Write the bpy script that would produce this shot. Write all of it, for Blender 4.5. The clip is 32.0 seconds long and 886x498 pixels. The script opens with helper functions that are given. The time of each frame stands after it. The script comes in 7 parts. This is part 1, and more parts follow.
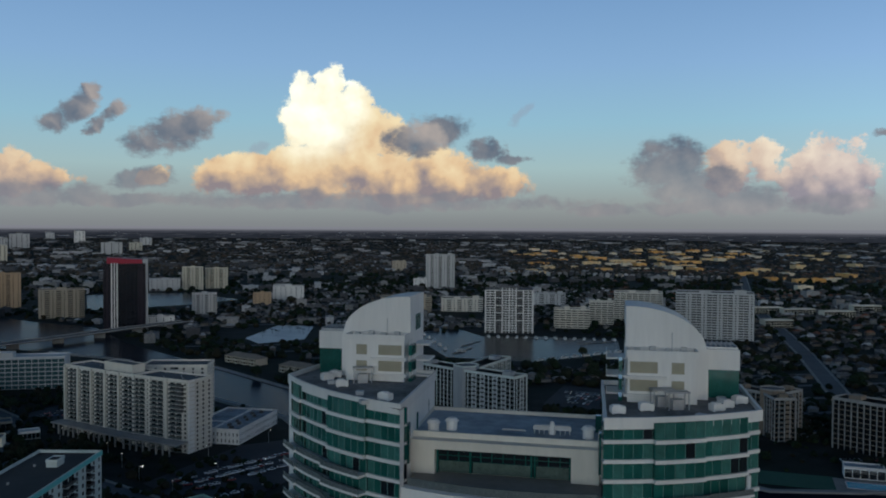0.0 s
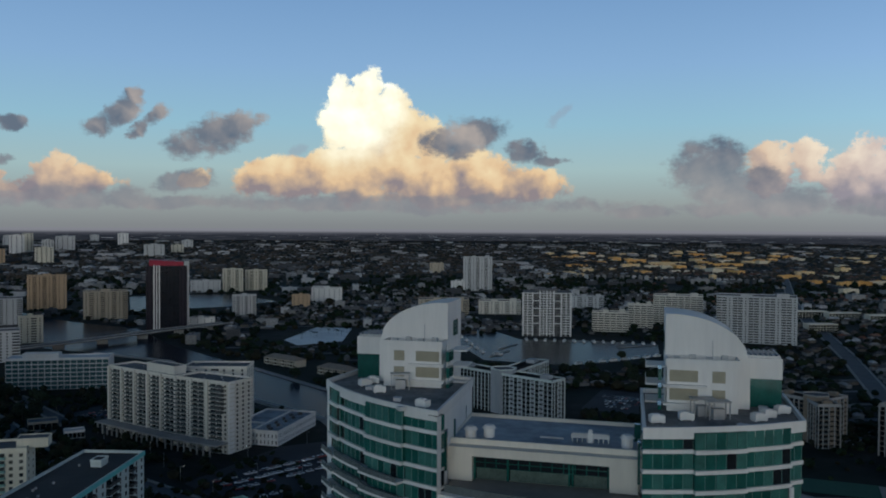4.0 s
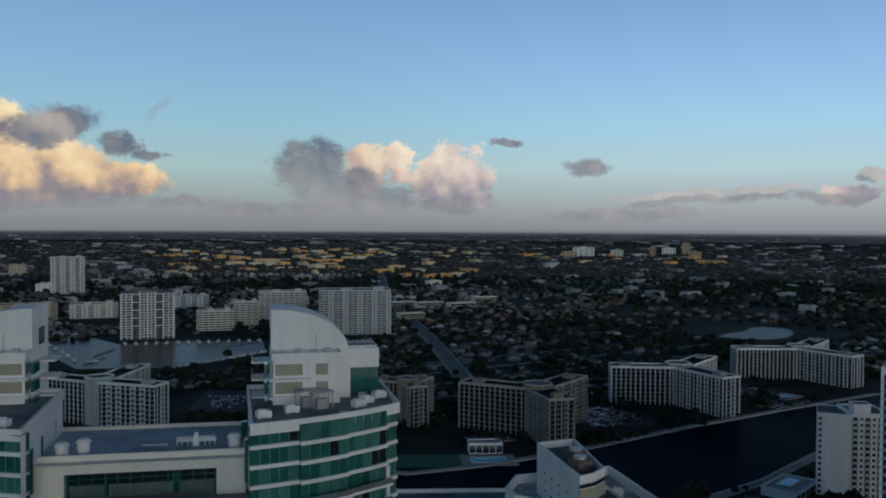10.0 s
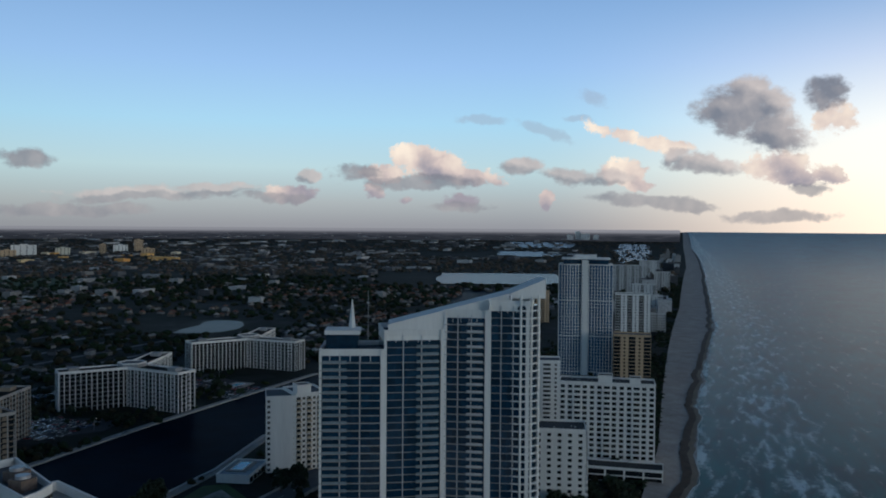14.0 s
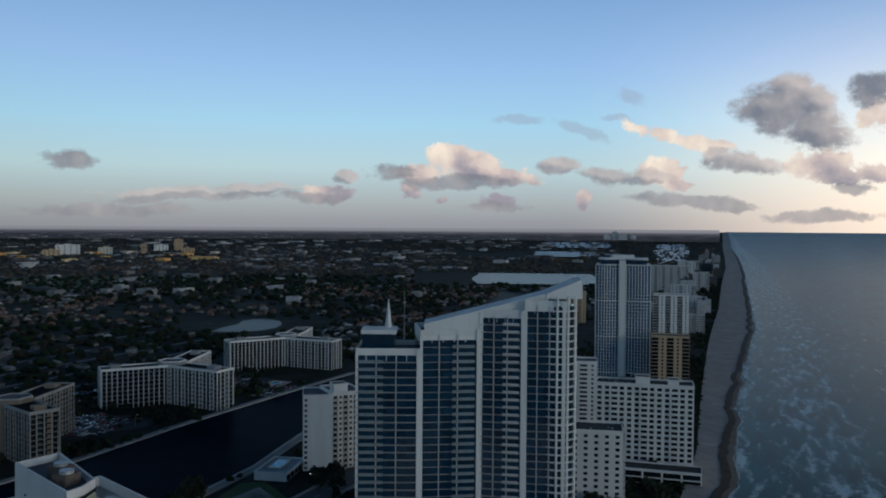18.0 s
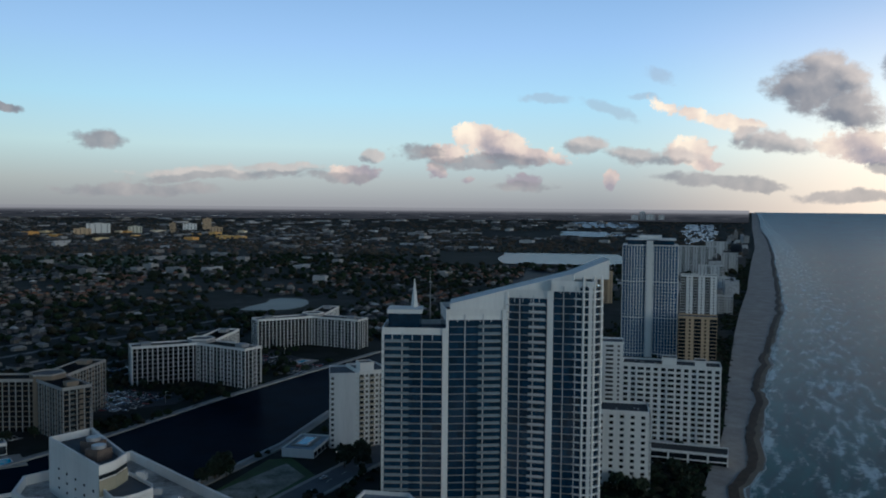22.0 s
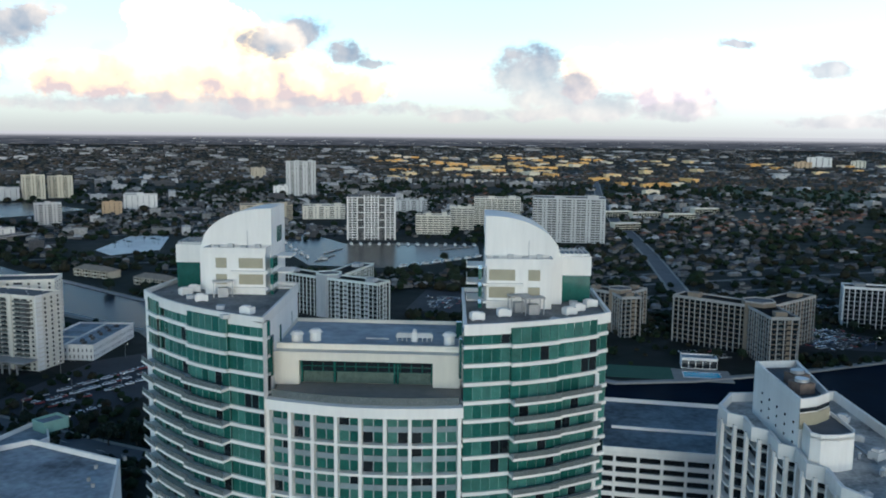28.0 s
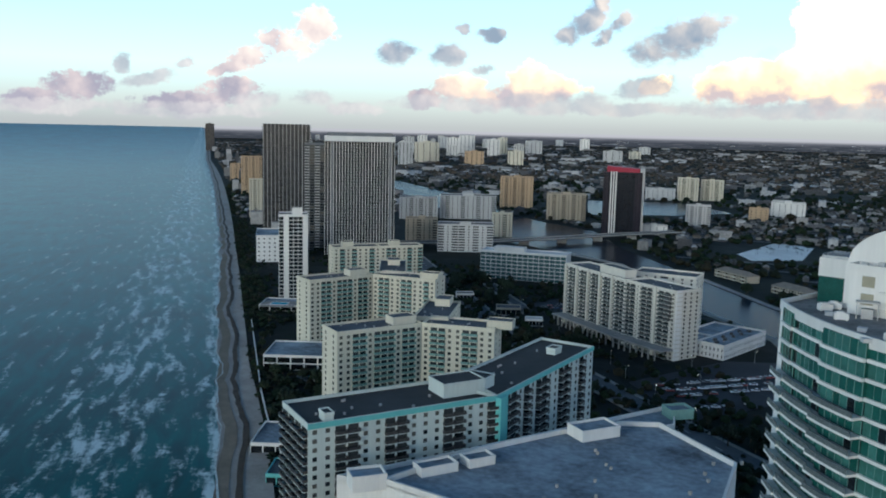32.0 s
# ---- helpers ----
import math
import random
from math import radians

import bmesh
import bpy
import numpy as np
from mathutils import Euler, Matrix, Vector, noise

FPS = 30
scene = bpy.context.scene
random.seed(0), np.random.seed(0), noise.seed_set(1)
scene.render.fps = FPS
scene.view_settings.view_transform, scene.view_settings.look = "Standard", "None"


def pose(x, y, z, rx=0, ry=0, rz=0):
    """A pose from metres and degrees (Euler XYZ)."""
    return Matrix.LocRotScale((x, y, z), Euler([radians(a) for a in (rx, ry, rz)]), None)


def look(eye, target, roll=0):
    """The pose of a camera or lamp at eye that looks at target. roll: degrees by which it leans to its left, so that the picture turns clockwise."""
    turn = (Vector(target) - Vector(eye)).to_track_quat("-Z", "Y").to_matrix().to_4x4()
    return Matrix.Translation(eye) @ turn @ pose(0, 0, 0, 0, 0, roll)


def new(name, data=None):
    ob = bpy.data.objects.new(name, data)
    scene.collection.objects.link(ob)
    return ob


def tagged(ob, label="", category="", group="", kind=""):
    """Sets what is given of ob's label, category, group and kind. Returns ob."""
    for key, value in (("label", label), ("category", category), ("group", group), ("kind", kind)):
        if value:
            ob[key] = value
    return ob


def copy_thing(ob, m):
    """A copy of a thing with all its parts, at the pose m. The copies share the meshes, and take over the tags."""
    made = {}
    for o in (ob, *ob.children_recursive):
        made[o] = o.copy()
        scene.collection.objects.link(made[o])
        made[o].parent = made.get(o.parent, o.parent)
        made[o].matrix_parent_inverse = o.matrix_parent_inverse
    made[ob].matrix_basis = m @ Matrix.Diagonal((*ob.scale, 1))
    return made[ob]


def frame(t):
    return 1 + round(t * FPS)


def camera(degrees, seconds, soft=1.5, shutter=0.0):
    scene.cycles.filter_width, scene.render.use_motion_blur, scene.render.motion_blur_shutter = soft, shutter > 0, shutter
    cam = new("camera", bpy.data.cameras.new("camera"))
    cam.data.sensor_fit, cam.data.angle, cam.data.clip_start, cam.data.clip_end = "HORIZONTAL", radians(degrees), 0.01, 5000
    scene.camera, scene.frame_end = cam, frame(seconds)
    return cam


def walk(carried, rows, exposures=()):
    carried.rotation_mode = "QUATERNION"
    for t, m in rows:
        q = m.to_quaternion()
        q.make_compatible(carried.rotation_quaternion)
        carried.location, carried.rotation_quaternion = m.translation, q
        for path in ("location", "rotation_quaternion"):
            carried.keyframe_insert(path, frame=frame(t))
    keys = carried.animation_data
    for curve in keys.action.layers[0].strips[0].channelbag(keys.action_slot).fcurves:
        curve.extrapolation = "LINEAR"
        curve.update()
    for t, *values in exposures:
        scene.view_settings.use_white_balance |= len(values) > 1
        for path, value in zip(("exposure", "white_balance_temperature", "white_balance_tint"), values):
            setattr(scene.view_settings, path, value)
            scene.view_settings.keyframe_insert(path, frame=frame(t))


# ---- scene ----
# ------------------------------------------------------------------ camera and walk
EYE = 135.0
cam = camera(55.2, 32.0, soft=1.9)
ROWS = [
    (0.0, 5.03, -1.55, 0.35), (0.5, 6.7, -1.53, 0.35), (1.0, 9.03, -1.48, 0.34), (1.5, 9.66, -1.42, 0.34), (2.0, 9.17, -1.45, 0.34), (2.5, 8.32, -1.48, 0.34),
    (4.5, 7.55, -1.43, 0.32), (5.0, 7.54, -1.5, 0.32), (5.5, 6.56, -1.37, 0.32), (6.0, 4.3, -1.44, 0.32), (6.5, 1.03, -1.44, 0.31), (7.0, -2.66, -1.39, 0.31),
    (7.5, -5.9, -1.38, 0.31), (8.0, -7.78, -1.43, 0.31), (8.5, -9.79, -1.43, 0.3), (9.0, -11.99, -1.48, 0.3), (9.5, -14.81, -1.49, 0.3), (10.0, -18.7, -1.47, 0.3),
    (10.5, -23.16, -1.49, 0.3), (11.0, -27.22, -1.52, 0.3), (11.5, -31.69, -1.51, 0.3), (12.0, -36.59, -1.57, 0.3), (12.5, -40.74, -1.64, 0.3), (13.0, -44.45, -1.53, 0.3),
    (13.5, -50.28, -1.52, 0.35), (14.0, -54.47, -1.49, 0.4), (14.5, -54.62, -1.47, 0.4), (16.5, -53.03, -1.51, 0.4), (17.0, -52.58, -1.54, 0.4), (17.5, -52.2, -1.54, 0.4),
    (18.0, -52.03, -1.51, 0.4), (18.5, -51.84, -1.44, 0.4), (19.0, -51.78, -1.48, 0.4), (19.5, -51.81, -1.46, 0.4), (20.0, -51.57, -1.55, 0.4), (20.5, -51.44, -1.46, 0.4),
    (21.0, -50.71, 0.75, 0.4), (21.5, -50.38, -1.01, 0.45), (22.0, -50.28, -2.89, 0.5), (22.5, -50.36, -5.31, 0.52), (23.0, -50.24, -7.19, 0.54), (23.5, -49.92, -7.32, 0.56),
    (24.0, -49.64, -7.38, 0.58), (24.5, -49.42, -7.22, 0.6), (26.5, -24.44, -7.94, 0.2), (27.0, -16.9, -7.9, 0.35), (27.5, -10.98, -7.8, 0.45), (28.0, -4.34, -7.8, 0.55),
    (28.5, 5.74, -7.76, 0.68), (29.0, 13.69, -7.69, 0.8), (29.5, 19.4, -7.8, 0.9), (30.0, 24.34, -7.82, 1.0), (30.5, 28.4, -7.86, 1.07), (31.0, 30.72, -7.88, 1.15),
    (31.5, 33.19, -7.95, 1.23), (32.0, 37.51, -8.04, 1.3),
]
HEIGHTS = {0.0: -0.8, 0.5: -0.1}
walk(cam, [(t, pose(0, 0, EYE + HEIGHTS.get(t, 0.0), 90 + p, 0, y) @ pose(0, 0, 0, 0, 0, r)) for t, y, p, r in ROWS],
     exposures=[(0, -0.14, 5880, 4), (9, -0.12, 5880, 4), (12, 0.1, 5930, 4), (13, 0.16, 5930, 4), (14.5, 0.05, 5940, 4), (20.5, 0.0, 5950, 4), (21.5, 0.1, 5960, 3), (22.5, 0.45, 5960, 1), (23.2, 0.98, 5960, -1), (24.5, 1.05, 5970, -1),
                (26.5, 1.25, 6080, 2), (28, 1.4, 6110, 2), (30, 1.22, 6080, 2), (32, 1.2, 6040, 1)])

# ------------------------------------------------------------------ world and sun
SUN_AZ, SUN_EL = 176.0, 8.0            # degrees, to the left of +y and up


def az_dir(az, el=0.0):
    a, e = radians(az), radians(el)
    return Vector((-math.sin(a) * math.cos(e), math.cos(a) * math.cos(e), math.sin(e)))


# clouds: azimuth, height, half width, half height and lean, all in degrees
WEST_HEAP = [
    (13.3, 6.6, 2.6, 3.1, 0), (14.4, 8.9, 1.1, 1.3, 0), (12.7, 9.2, 1.0, 1.3, 0), (10.9, 7.9, 1.2, 1.6, 0), (10.0, 5.8, 2.7, 2.2, 0),
    (13.5, 3.7, 4.0, 2.1, 0), (18.0, 3.2, 3.6, 1.7, 0), (10.2, 3.5, 5.3, 2.1, 0), (6.0, 3.4, 4.1, 1.9, 0), (2.2, 2.9, 3.7, 1.3, 0),
]
WEST_BRIGHT = [
    (32.3, 3.4, 1.5, 1.3, 0), (30.4, 2.9, 2.1, 0.99, 0), (23.8, 3.2, 1.0, 0.53, -20), (-13.7, 3.7, 2.2, 1.8, 0), (-15.4, 4.2, 1.4, 1.6, 0), (-19.3, 3.6, 2.6, 2.2, 0),
    (-19.0, 4.9, 1.4, 1.2, 0), (-20.6, 2.8, 1.8, 1.9, 0), (-17.9, 2.8, 1.8, 1.5, 0),
]
WEST_GREY = [
    (29.6, 6.4, 1.3, 0.57, -30), (28.4, 7.3, 1.4, 0.84, -35), (27.4, 8.2, 0.8, 0.61, -35), (27.4, 6.1, 0.8, 0.42, -35), (26.2, 7.0, 1.0, 0.53, -35), (24.2, 5.4, 1.7, 0.92, -10),
    (22.2, 6.1, 2.0, 1.3, -15), (20.9, 6.8, 1.3, 0.9, -20), (7.1, 5.7, 1.8, 1.15, -5), (5.3, 6.5, 2.2, 1.15, 0), (2.1, 5.2, 1.0, 0.84, 0), (0.4, 4.5, 1.3, 0.34, 0),
    (10.5, 1.6, 14.5, 0.62, 0),
]
WEST_SHADE = [
    (24.6, 3.0, 1.9, 0.7, -10), (25.6, 1.5, 2.3, 0.45, 0), (28.6, 1.5, 1.5, 0.45, 0), (30.8, 1.8, 3.8, 0.8, 0),
    (-9.9, 4.1, 2.6, 1.76, -8), (-11.6, 2.8, 3.0, 1.4, 0), (-14.9, 1.9, 2.3, 0.9, 0), (-12.2, 1.4, 4.2, 0.53, 0), (-19.5, 1.5, 3.1, 0.6, 0), (-5.4, 1.1, 2.3, 0.45, 0),
    (-28.3, 3.9, 1.6, 0.69, 0), (-22.9, 5.5, 1.0, 0.31, 0), (-36.2, 2.0, 5.7, 0.4, -4),
]
NORTH_BRIGHT = [
    (-52.4, 4.7, 1.5, 0.92, 0), (-54.1, 4.0, 3.0, 1.07, 0), (-56.8, 3.4, 2.5, 0.84, 0), (-50.1, 3.5, 2.3, 0.76, 0), (-44.2, 2.2, 2.1, 0.69, 0), (-49.7, 2.4, 1.1, 0.69, 0),
    (-55.8, 1.8, 1.9, 0.69, 0), (-61.3, 1.7, 0.6, 0.92, 0), (-51.8, 1.8, 0.6, 0.45, 0), (-66.7, 3.8, 1.8, 1.22, 0), (-67.4, 2.9, 1.4, 0.61, 0), (-66.5, 6.1, 3.1, 0.61, 22),
    (-68.6, 5.5, 2.7, 0.61, 12), (-75.7, 4.0, 2.5, 1.3, 10), (-76.9, 3.2, 1.9, 0.69, 0), (-78.9, 3.5, 1.1, 0.76, 0), (-79.1, 6.8, 1.3, 1.53, 0),
]
NORTH_GREY = [
    (-73.9, 7.4, 2.6, 1.8, 8), (-75.6, 6.3, 2.6, 1.3, 18), (-72.5, 7.5, 1.8, 1.2, 0), (-73.9, 8.6, 1.4, 0.9, 0), (-75.3, 8.0, 1.3, 0.84, 0), (-71.4, 4.2, 2.5, 0.76, 8),
    (-69.7, 4.6, 1.0, 0.53, 0), (-63.3, 3.4, 2.5, 0.53, 6), (-59.7, 4.2, 1.3, 0.65, 0), (-65.6, 3.4, 1.5, 0.53, 0), (-45.6, 3.3, 0.7, 0.42, 0), (-35.5, 2.2, 5.7, 0.34, -3),
    (-38.5, 2.5, 3.1, 0.31, 0),
]
WISPS = [(-61.1, 6.4, 2.2, 0.4, 18), (-56.9, 7.2, 1.8, 0.4, 6), (-64.5, 8.5, 1.2, 0.5, 14), (-63.5, 7.2, 1.3, 0.3, 0), (17.5, 5.0, 0.9, 0.5, -30), (-0.3, 7.4, 1.0, 0.4, -40)]
NORTH_SHADE = [
    (-48.6, 3.6, 1.7, 0.61, 0), (-53.0, 3.0, 4.6, 0.5, 0), (-43.3, 1.9, 2.3, 0.38, 0), (-68.3, 1.7, 3.8, 0.46, 4), (-70.4, 1.4, 2.3, 0.34, 0), (-75.7, 0.8, 3.4, 0.42, 0),
    (-78.6, 8.4, 1.3, 1.07, 0), (-55.4, 1.4, 2.3, 0.38, 0),
    (-30.2, 0.9, 5.3, 0.46, 0), (-77.9, 2.5, 1.1, 0.38, 0),
]
SOUTH_BRIGHT = [
    (46.3, 6.3, 1.8, 1.53, 0), (48.4, 5.2, 2.4, 1.38, 0), (50.2, 4.3, 2.3, 0.92, -20), (51.8, 3.5, 1.7, 0.53, -20), (60.9, 2.0, 2.7, 1.22, -5), (63.0, 1.3, 1.9, 0.69, 0),
    (51.3, 2.1, 2.7, 0.99, 0), (54.1, 1.4, 4.6, 0.76, 0), (36.9, 2.6, 2.3, 1.07, 0), (33.2, 2.4, 3.4, 0.92, -5), (38.8, 2.0, 1.9, 0.84, 0),
]
SOUTH_GREY = [
    (58.2, 3.7, 0.7, 0.65, -15), (56.6, 2.8, 1.7, 0.46, -15), (54.4, 3.8, 0.8, 0.34, 0), (41.2, 4.9, 1.6, 0.76, -15), (37.5, 4.8, 1.3, 0.73, 0), (35.3, 4.0, 0.7, 0.42, 0),
    (34.8, 6.1, 1.0, 0.42, 0), (36.5, 6.6, 0.6, 0.38, 0), (46.3, 1.8, 1.5, 0.61, 0), (49.9, 1.6, 1.7, 0.69, -10), (36.0, 1.7, 5.6, 0.5, 0), (43.7, 1.2, 1.9, 0.46, 0),
    (54.2, 0.9, 6.1, 0.5, 0), (62.1, 0.8, 3.8, 0.46, 0),
]

world = bpy.data.worlds.new("sky")
world.use_nodes = True
scene.world = world


class Nodes:
    """Short ways to lay nodes in one tree."""

    def __init__(self, tree):
        self.tree = tree
        tree.nodes.clear()

    def put(self, socket, v):
        if isinstance(v, bpy.types.NodeSocket):
            self.tree.links.new(v, socket)
        elif v is not None:
            socket.default_value = v

    def node(self, kind, *values, **named):
        n = self.tree.nodes.new(kind)
        for s, v in zip(n.inputs, values):
            self.put(s, v)
        for k, v in named.items():
            self.put(n.inputs[k.replace("_", " ")], v)
        return n

    def math(self, op, *values, clamp=False):
        n = self.node("ShaderNodeMath", *values)
        n.operation, n.use_clamp = op, clamp
        return n.outputs[0]

    def vec(self, op, *values, out=0):
        n = self.tree.nodes.new("ShaderNodeVectorMath")
        n.operation = op
        for s, v in zip(n.inputs, values):
            self.put(s, v)
        return n.outputs[out]

    def ramp(self, fac, stops, mode="LINEAR"):
        n = self.node("ShaderNodeValToRGB", fac)
        r = n.color_ramp
        r.interpolation = mode
        while len(r.elements) < len(stops):
            r.elements.new(0.5)
        for e, (p, c) in zip(r.elements, stops):
            e.position, e.color = p, (*c, 1)
        return n.outputs[0]

    def mix(self, fac, a, b, mode="MIX"):
        n = self.tree.nodes.new("ShaderNodeMix")
        n.data_type, n.blend_type = "RGBA", mode
        for i, v in ((0, fac), (6, a), (7, b)):
            self.put(n.inputs[i], (*v, 1) if isinstance(v, tuple) and len(v) == 3 else v)
        return n.outputs[2]

    def range(self, v, a, b, c=0.0, d=1.0, smooth=False):
        n = self.node("ShaderNodeMapRange", v, a, b, c, d)
        n.interpolation_type = "SMOOTHSTEP" if smooth else "LINEAR"
        return n.outputs[0]

    def noise(self, vector, scale, detail=3.0, rough=0.55, distortion=0.0):
        n = self.node("ShaderNodeTexNoise", Vector=vector, Scale=scale, Detail=detail, Roughness=rough, Distortion=distortion)
        return n.outputs[0]


w = Nodes(world.node_tree)
coord = w.node("ShaderNodeTexCoord").outputs["Generated"]
xyz = w.node("ShaderNodeSeparateXYZ", coord)
azn = w.math("MULTIPLY", w.math("ARCTAN2", w.math("MULTIPLY", xyz.outputs[0], -1.0), xyz.outputs[1]), 180 / math.pi)
eln = w.math("MULTIPLY", w.math("ARCSINE", xyz.outputs[2]), 180 / math.pi)
sky = w.node("ShaderNodeTexSky")
sky.sky_type, sky.sun_disc = "NISHITA", False
sky.sun_elevation, sky.sun_rotation = radians(SUN_EL), radians(-SUN_AZ)
nishita = w.mix(1.0, sky.outputs[0], (0.10, 0.10, 0.10), "MULTIPLY")
# clear air by height; paler and warmer low down and towards the sunrise
air = w.ramp(w.range(eln, -2, 40), [
    (0.0, (0.235, 0.228, 0.24)), (0.05, (0.262, 0.26, 0.267)), (0.085, (0.345, 0.365, 0.36)), (0.14, (0.43, 0.55, 0.55)),
    (0.21, (0.35, 0.55, 0.66)), (0.30, (0.30, 0.46, 0.69)), (0.42, (0.22, 0.36, 0.60)), (0.58, (0.070, 0.15, 0.27)), (1.0, (0.006, 0.026, 0.068))])
dawn = w.range(w.vec("DOT_PRODUCT", coord, az_dir(-122, 2), out=1), 0.46, 1.05, smooth=True)
glow = w.math("MULTIPLY", dawn, w.range(eln, 17, 0, smooth=True))
air = w.mix(glow, air, (1.85, 1.38, 0.95))
north = w.range(w.vec("DOT_PRODUCT", coord, az_dir(-58, 6), out=1), 0.62, 1.0, smooth=True)
air = w.mix(w.math("MULTIPLY", north, w.range(eln, 17, 7, 0.12, 0.62)), air, w.mix(1.0, air, (1.42, 1.35, 1.43), "MULTIPLY"))
air = w.mix(0.10, air, nishita)
# clouds: ellipses with billowing heads, lit from the sunrise behind
flat = w.node("ShaderNodeCombineXYZ", azn, eln, 0.0).outputs[0]
puff = w.node("ShaderNodeTexNoise", Vector=flat, Scale=0.30, Detail=7.0, Roughness=0.58)
swirl = w.vec("SUBTRACT", puff.outputs["Color"], (0.5, 0.5, 0.5))
tatter = w.node("ShaderNodeTexNoise", Vector=flat, Scale=1.15, Detail=5.0, Roughness=0.6)
torn = w.vec("MULTIPLY", w.vec("SUBTRACT", tatter.outputs["Color"], (0.5, 0.5, 0.5)), (0.8, 0.55, 0.0))
bent = w.vec("ADD", w.vec("ADD", flat, torn), w.vec("MULTIPLY", swirl, (2.6, 1.3, 0.0)))
LIGHT = (-0.5, 0.45, 0.0)
GREYS = (WEST_GREY, WEST_SHADE, NORTH_GREY, NORTH_SHADE, SOUTH_GREY)


def bubbles(v, scale):
    n = w.node("ShaderNodeTexVoronoi", Vector=v, Scale=scale, Detail=2.5, Roughness=0.42, Lacunarity=2.6)
    n.feature, n.normalize = "F1", False
    return n.outputs["Distance"]


def lobes(v, *banks):
    best = None
    for bank in banks:
        for az, el, ra, re, lean in bank:
            d = w.vec("MULTIPLY_ADD", v, (1 / ra, 1 / re, 0), (-az / ra, -el / re, 0))
            if lean:
                c, n = math.cos(radians(lean)), math.sin(radians(lean))
                across = w.vec("DOT_PRODUCT", w.vec("SUBTRACT", v, (az, el, 0)), (c / ra, n / ra, 0), out=1)
                up = w.vec("DOT_PRODUCT", w.vec("SUBTRACT", v, (az, el, 0)), (-n / re, c / re, 0), out=1)
                d = w.node("ShaderNodeCombineXYZ", across, up, 0.0).outputs[0]
            f = w.math("SUBTRACT", 1.0, w.vec("DOT_PRODUCT", d, d, out=1))
            best = f if best is None else w.math("MAXIMUM", best, f)
    return best


curl = w.vec("ADD", flat, w.vec("MULTIPLY", swirl, (1.1, 0.8, 0.0)))
heads = bubbles(curl, 0.42)
wisps = w.math("SUBTRACT", w.noise(w.vec("MULTIPLY", flat, (0.7, 1.3, 1.0)), 0.9, 6.0, 0.62, 0.2), 0.5)
frays = w.math("SUBTRACT", w.noise(flat, 2.6, 5.0, 0.68, 0.3), 0.5)
west = w.range(w.vec("DOT_PRODUCT", coord, az_dir(11, 4), out=1), 0.84, 0.98, smooth=True)
rough_air = w.range(west, 0.0, 1.0, 1.6, 1.0)
swell = w.math("MULTIPLY", w.math("SUBTRACT", 0.98, heads), 0.9)
bright = w.math("ADD", lobes(bent, WEST_HEAP, WEST_BRIGHT, NORTH_BRIGHT, SOUTH_BRIGHT), w.math("ADD", w.math("SUBTRACT", swell, w.range(west, 0.0, 1.0, 0.28, 0.0)), w.math("MULTIPLY", rough_air, w.math("MULTIPLY_ADD", wisps, 0.95, w.math("MULTIPLY", frays, 0.75)))))
veil = lobes(bent, *GREYS)
grey = w.math("MULTIPLY_ADD", wisps, 2.0, w.math("MULTIPLY_ADD", frays, 0.8, w.math("MULTIPLY_ADD", swell, 0.75, w.math("ADD", veil, 0.22))))
heap = w.math("SUBTRACT", 1.0, w.vec("DOT_PRODUCT", *[w.vec("MULTIPLY_ADD", bent, (1 / 3.6, 1 / 4.4, 0), (-13.4 / 3.6, -8.6 / 4.4, 0))] * 2, out=1))
core = w.range(heap, -0.5, 0.75, smooth=True)
# relief: the side of each head that looks to the light
relief = w.math("SUBTRACT", bubbles(w.vec("ADD", curl, LIGHT), 0.42), heads)
broad = w.math("SUBTRACT", w.noise(flat, 0.22, 3.0, 0.5), w.noise(w.vec("ADD", flat, (-1.1, 0.7, 0)), 0.22, 3.0, 0.5))
shape = w.math("MULTIPLY_ADD", broad, 1.9, w.math("MULTIPLY", relief, 0.42))
lit = w.math("ADD", w.math("MULTIPLY_ADD", frays, 0.2, w.range(eln, 1.3, 4.6, -0.1, 0.70)), shape, clamp=True)
lit_low = w.mix(west, (0.36, 0.31, 0.34), (0.33, 0.26, 0.26))
lit_mid = w.mix(west, (0.70, 0.54, 0.48), (0.88, 0.57, 0.32))
lit_high = w.mix(west, (1.0, 0.80, 0.64), (1.06, 0.80, 0.47))
bright_col = w.mix(w.range(lit, 0.0, 0.5), lit_low, lit_mid)
bright_col = w.mix(w.range(lit, 0.45, 1.0), bright_col, lit_high)
peak = w.mix(w.math("MULTIPLY_ADD", relief, 0.5, w.range(heap, -0.3, 0.5, 0.1, 0.7), clamp=True), (0.98, 0.78, 0.47), (1.45, 1.33, 1.05))
south = w.range(w.vec("DOT_PRODUCT", coord, az_dir(52, 3), out=1), 0.93, 0.99, smooth=True)
bright_col = w.mix(south, bright_col, w.mix(1.0, bright_col, (0.58, 0.60, 0.66), "MULTIPLY"))
bright_col = w.mix(core, bright_col, peak)
grey_col = w.mix(w.range(eln, 1.2, 5.0), (0.26, 0.243, 0.262), w.mix(w.range(w.vec("DOT_PRODUCT", coord, az_dir(8, 4), out=1), 0.75, 0.92), (0.19, 0.19, 0.225), (0.135, 0.155, 0.20)))
lee = w.math("SUBTRACT", lobes(bent, WEST_GREY[:9], NORTH_GREY), lobes(w.vec("ADD", bent, (-0.7, 0.45, 0)), WEST_GREY[:9], NORTH_GREY), clamp=True)
near_grey = w.range(lobes(bent, WEST_GREY[:9], NORTH_GREY), -1.0, -0.2)
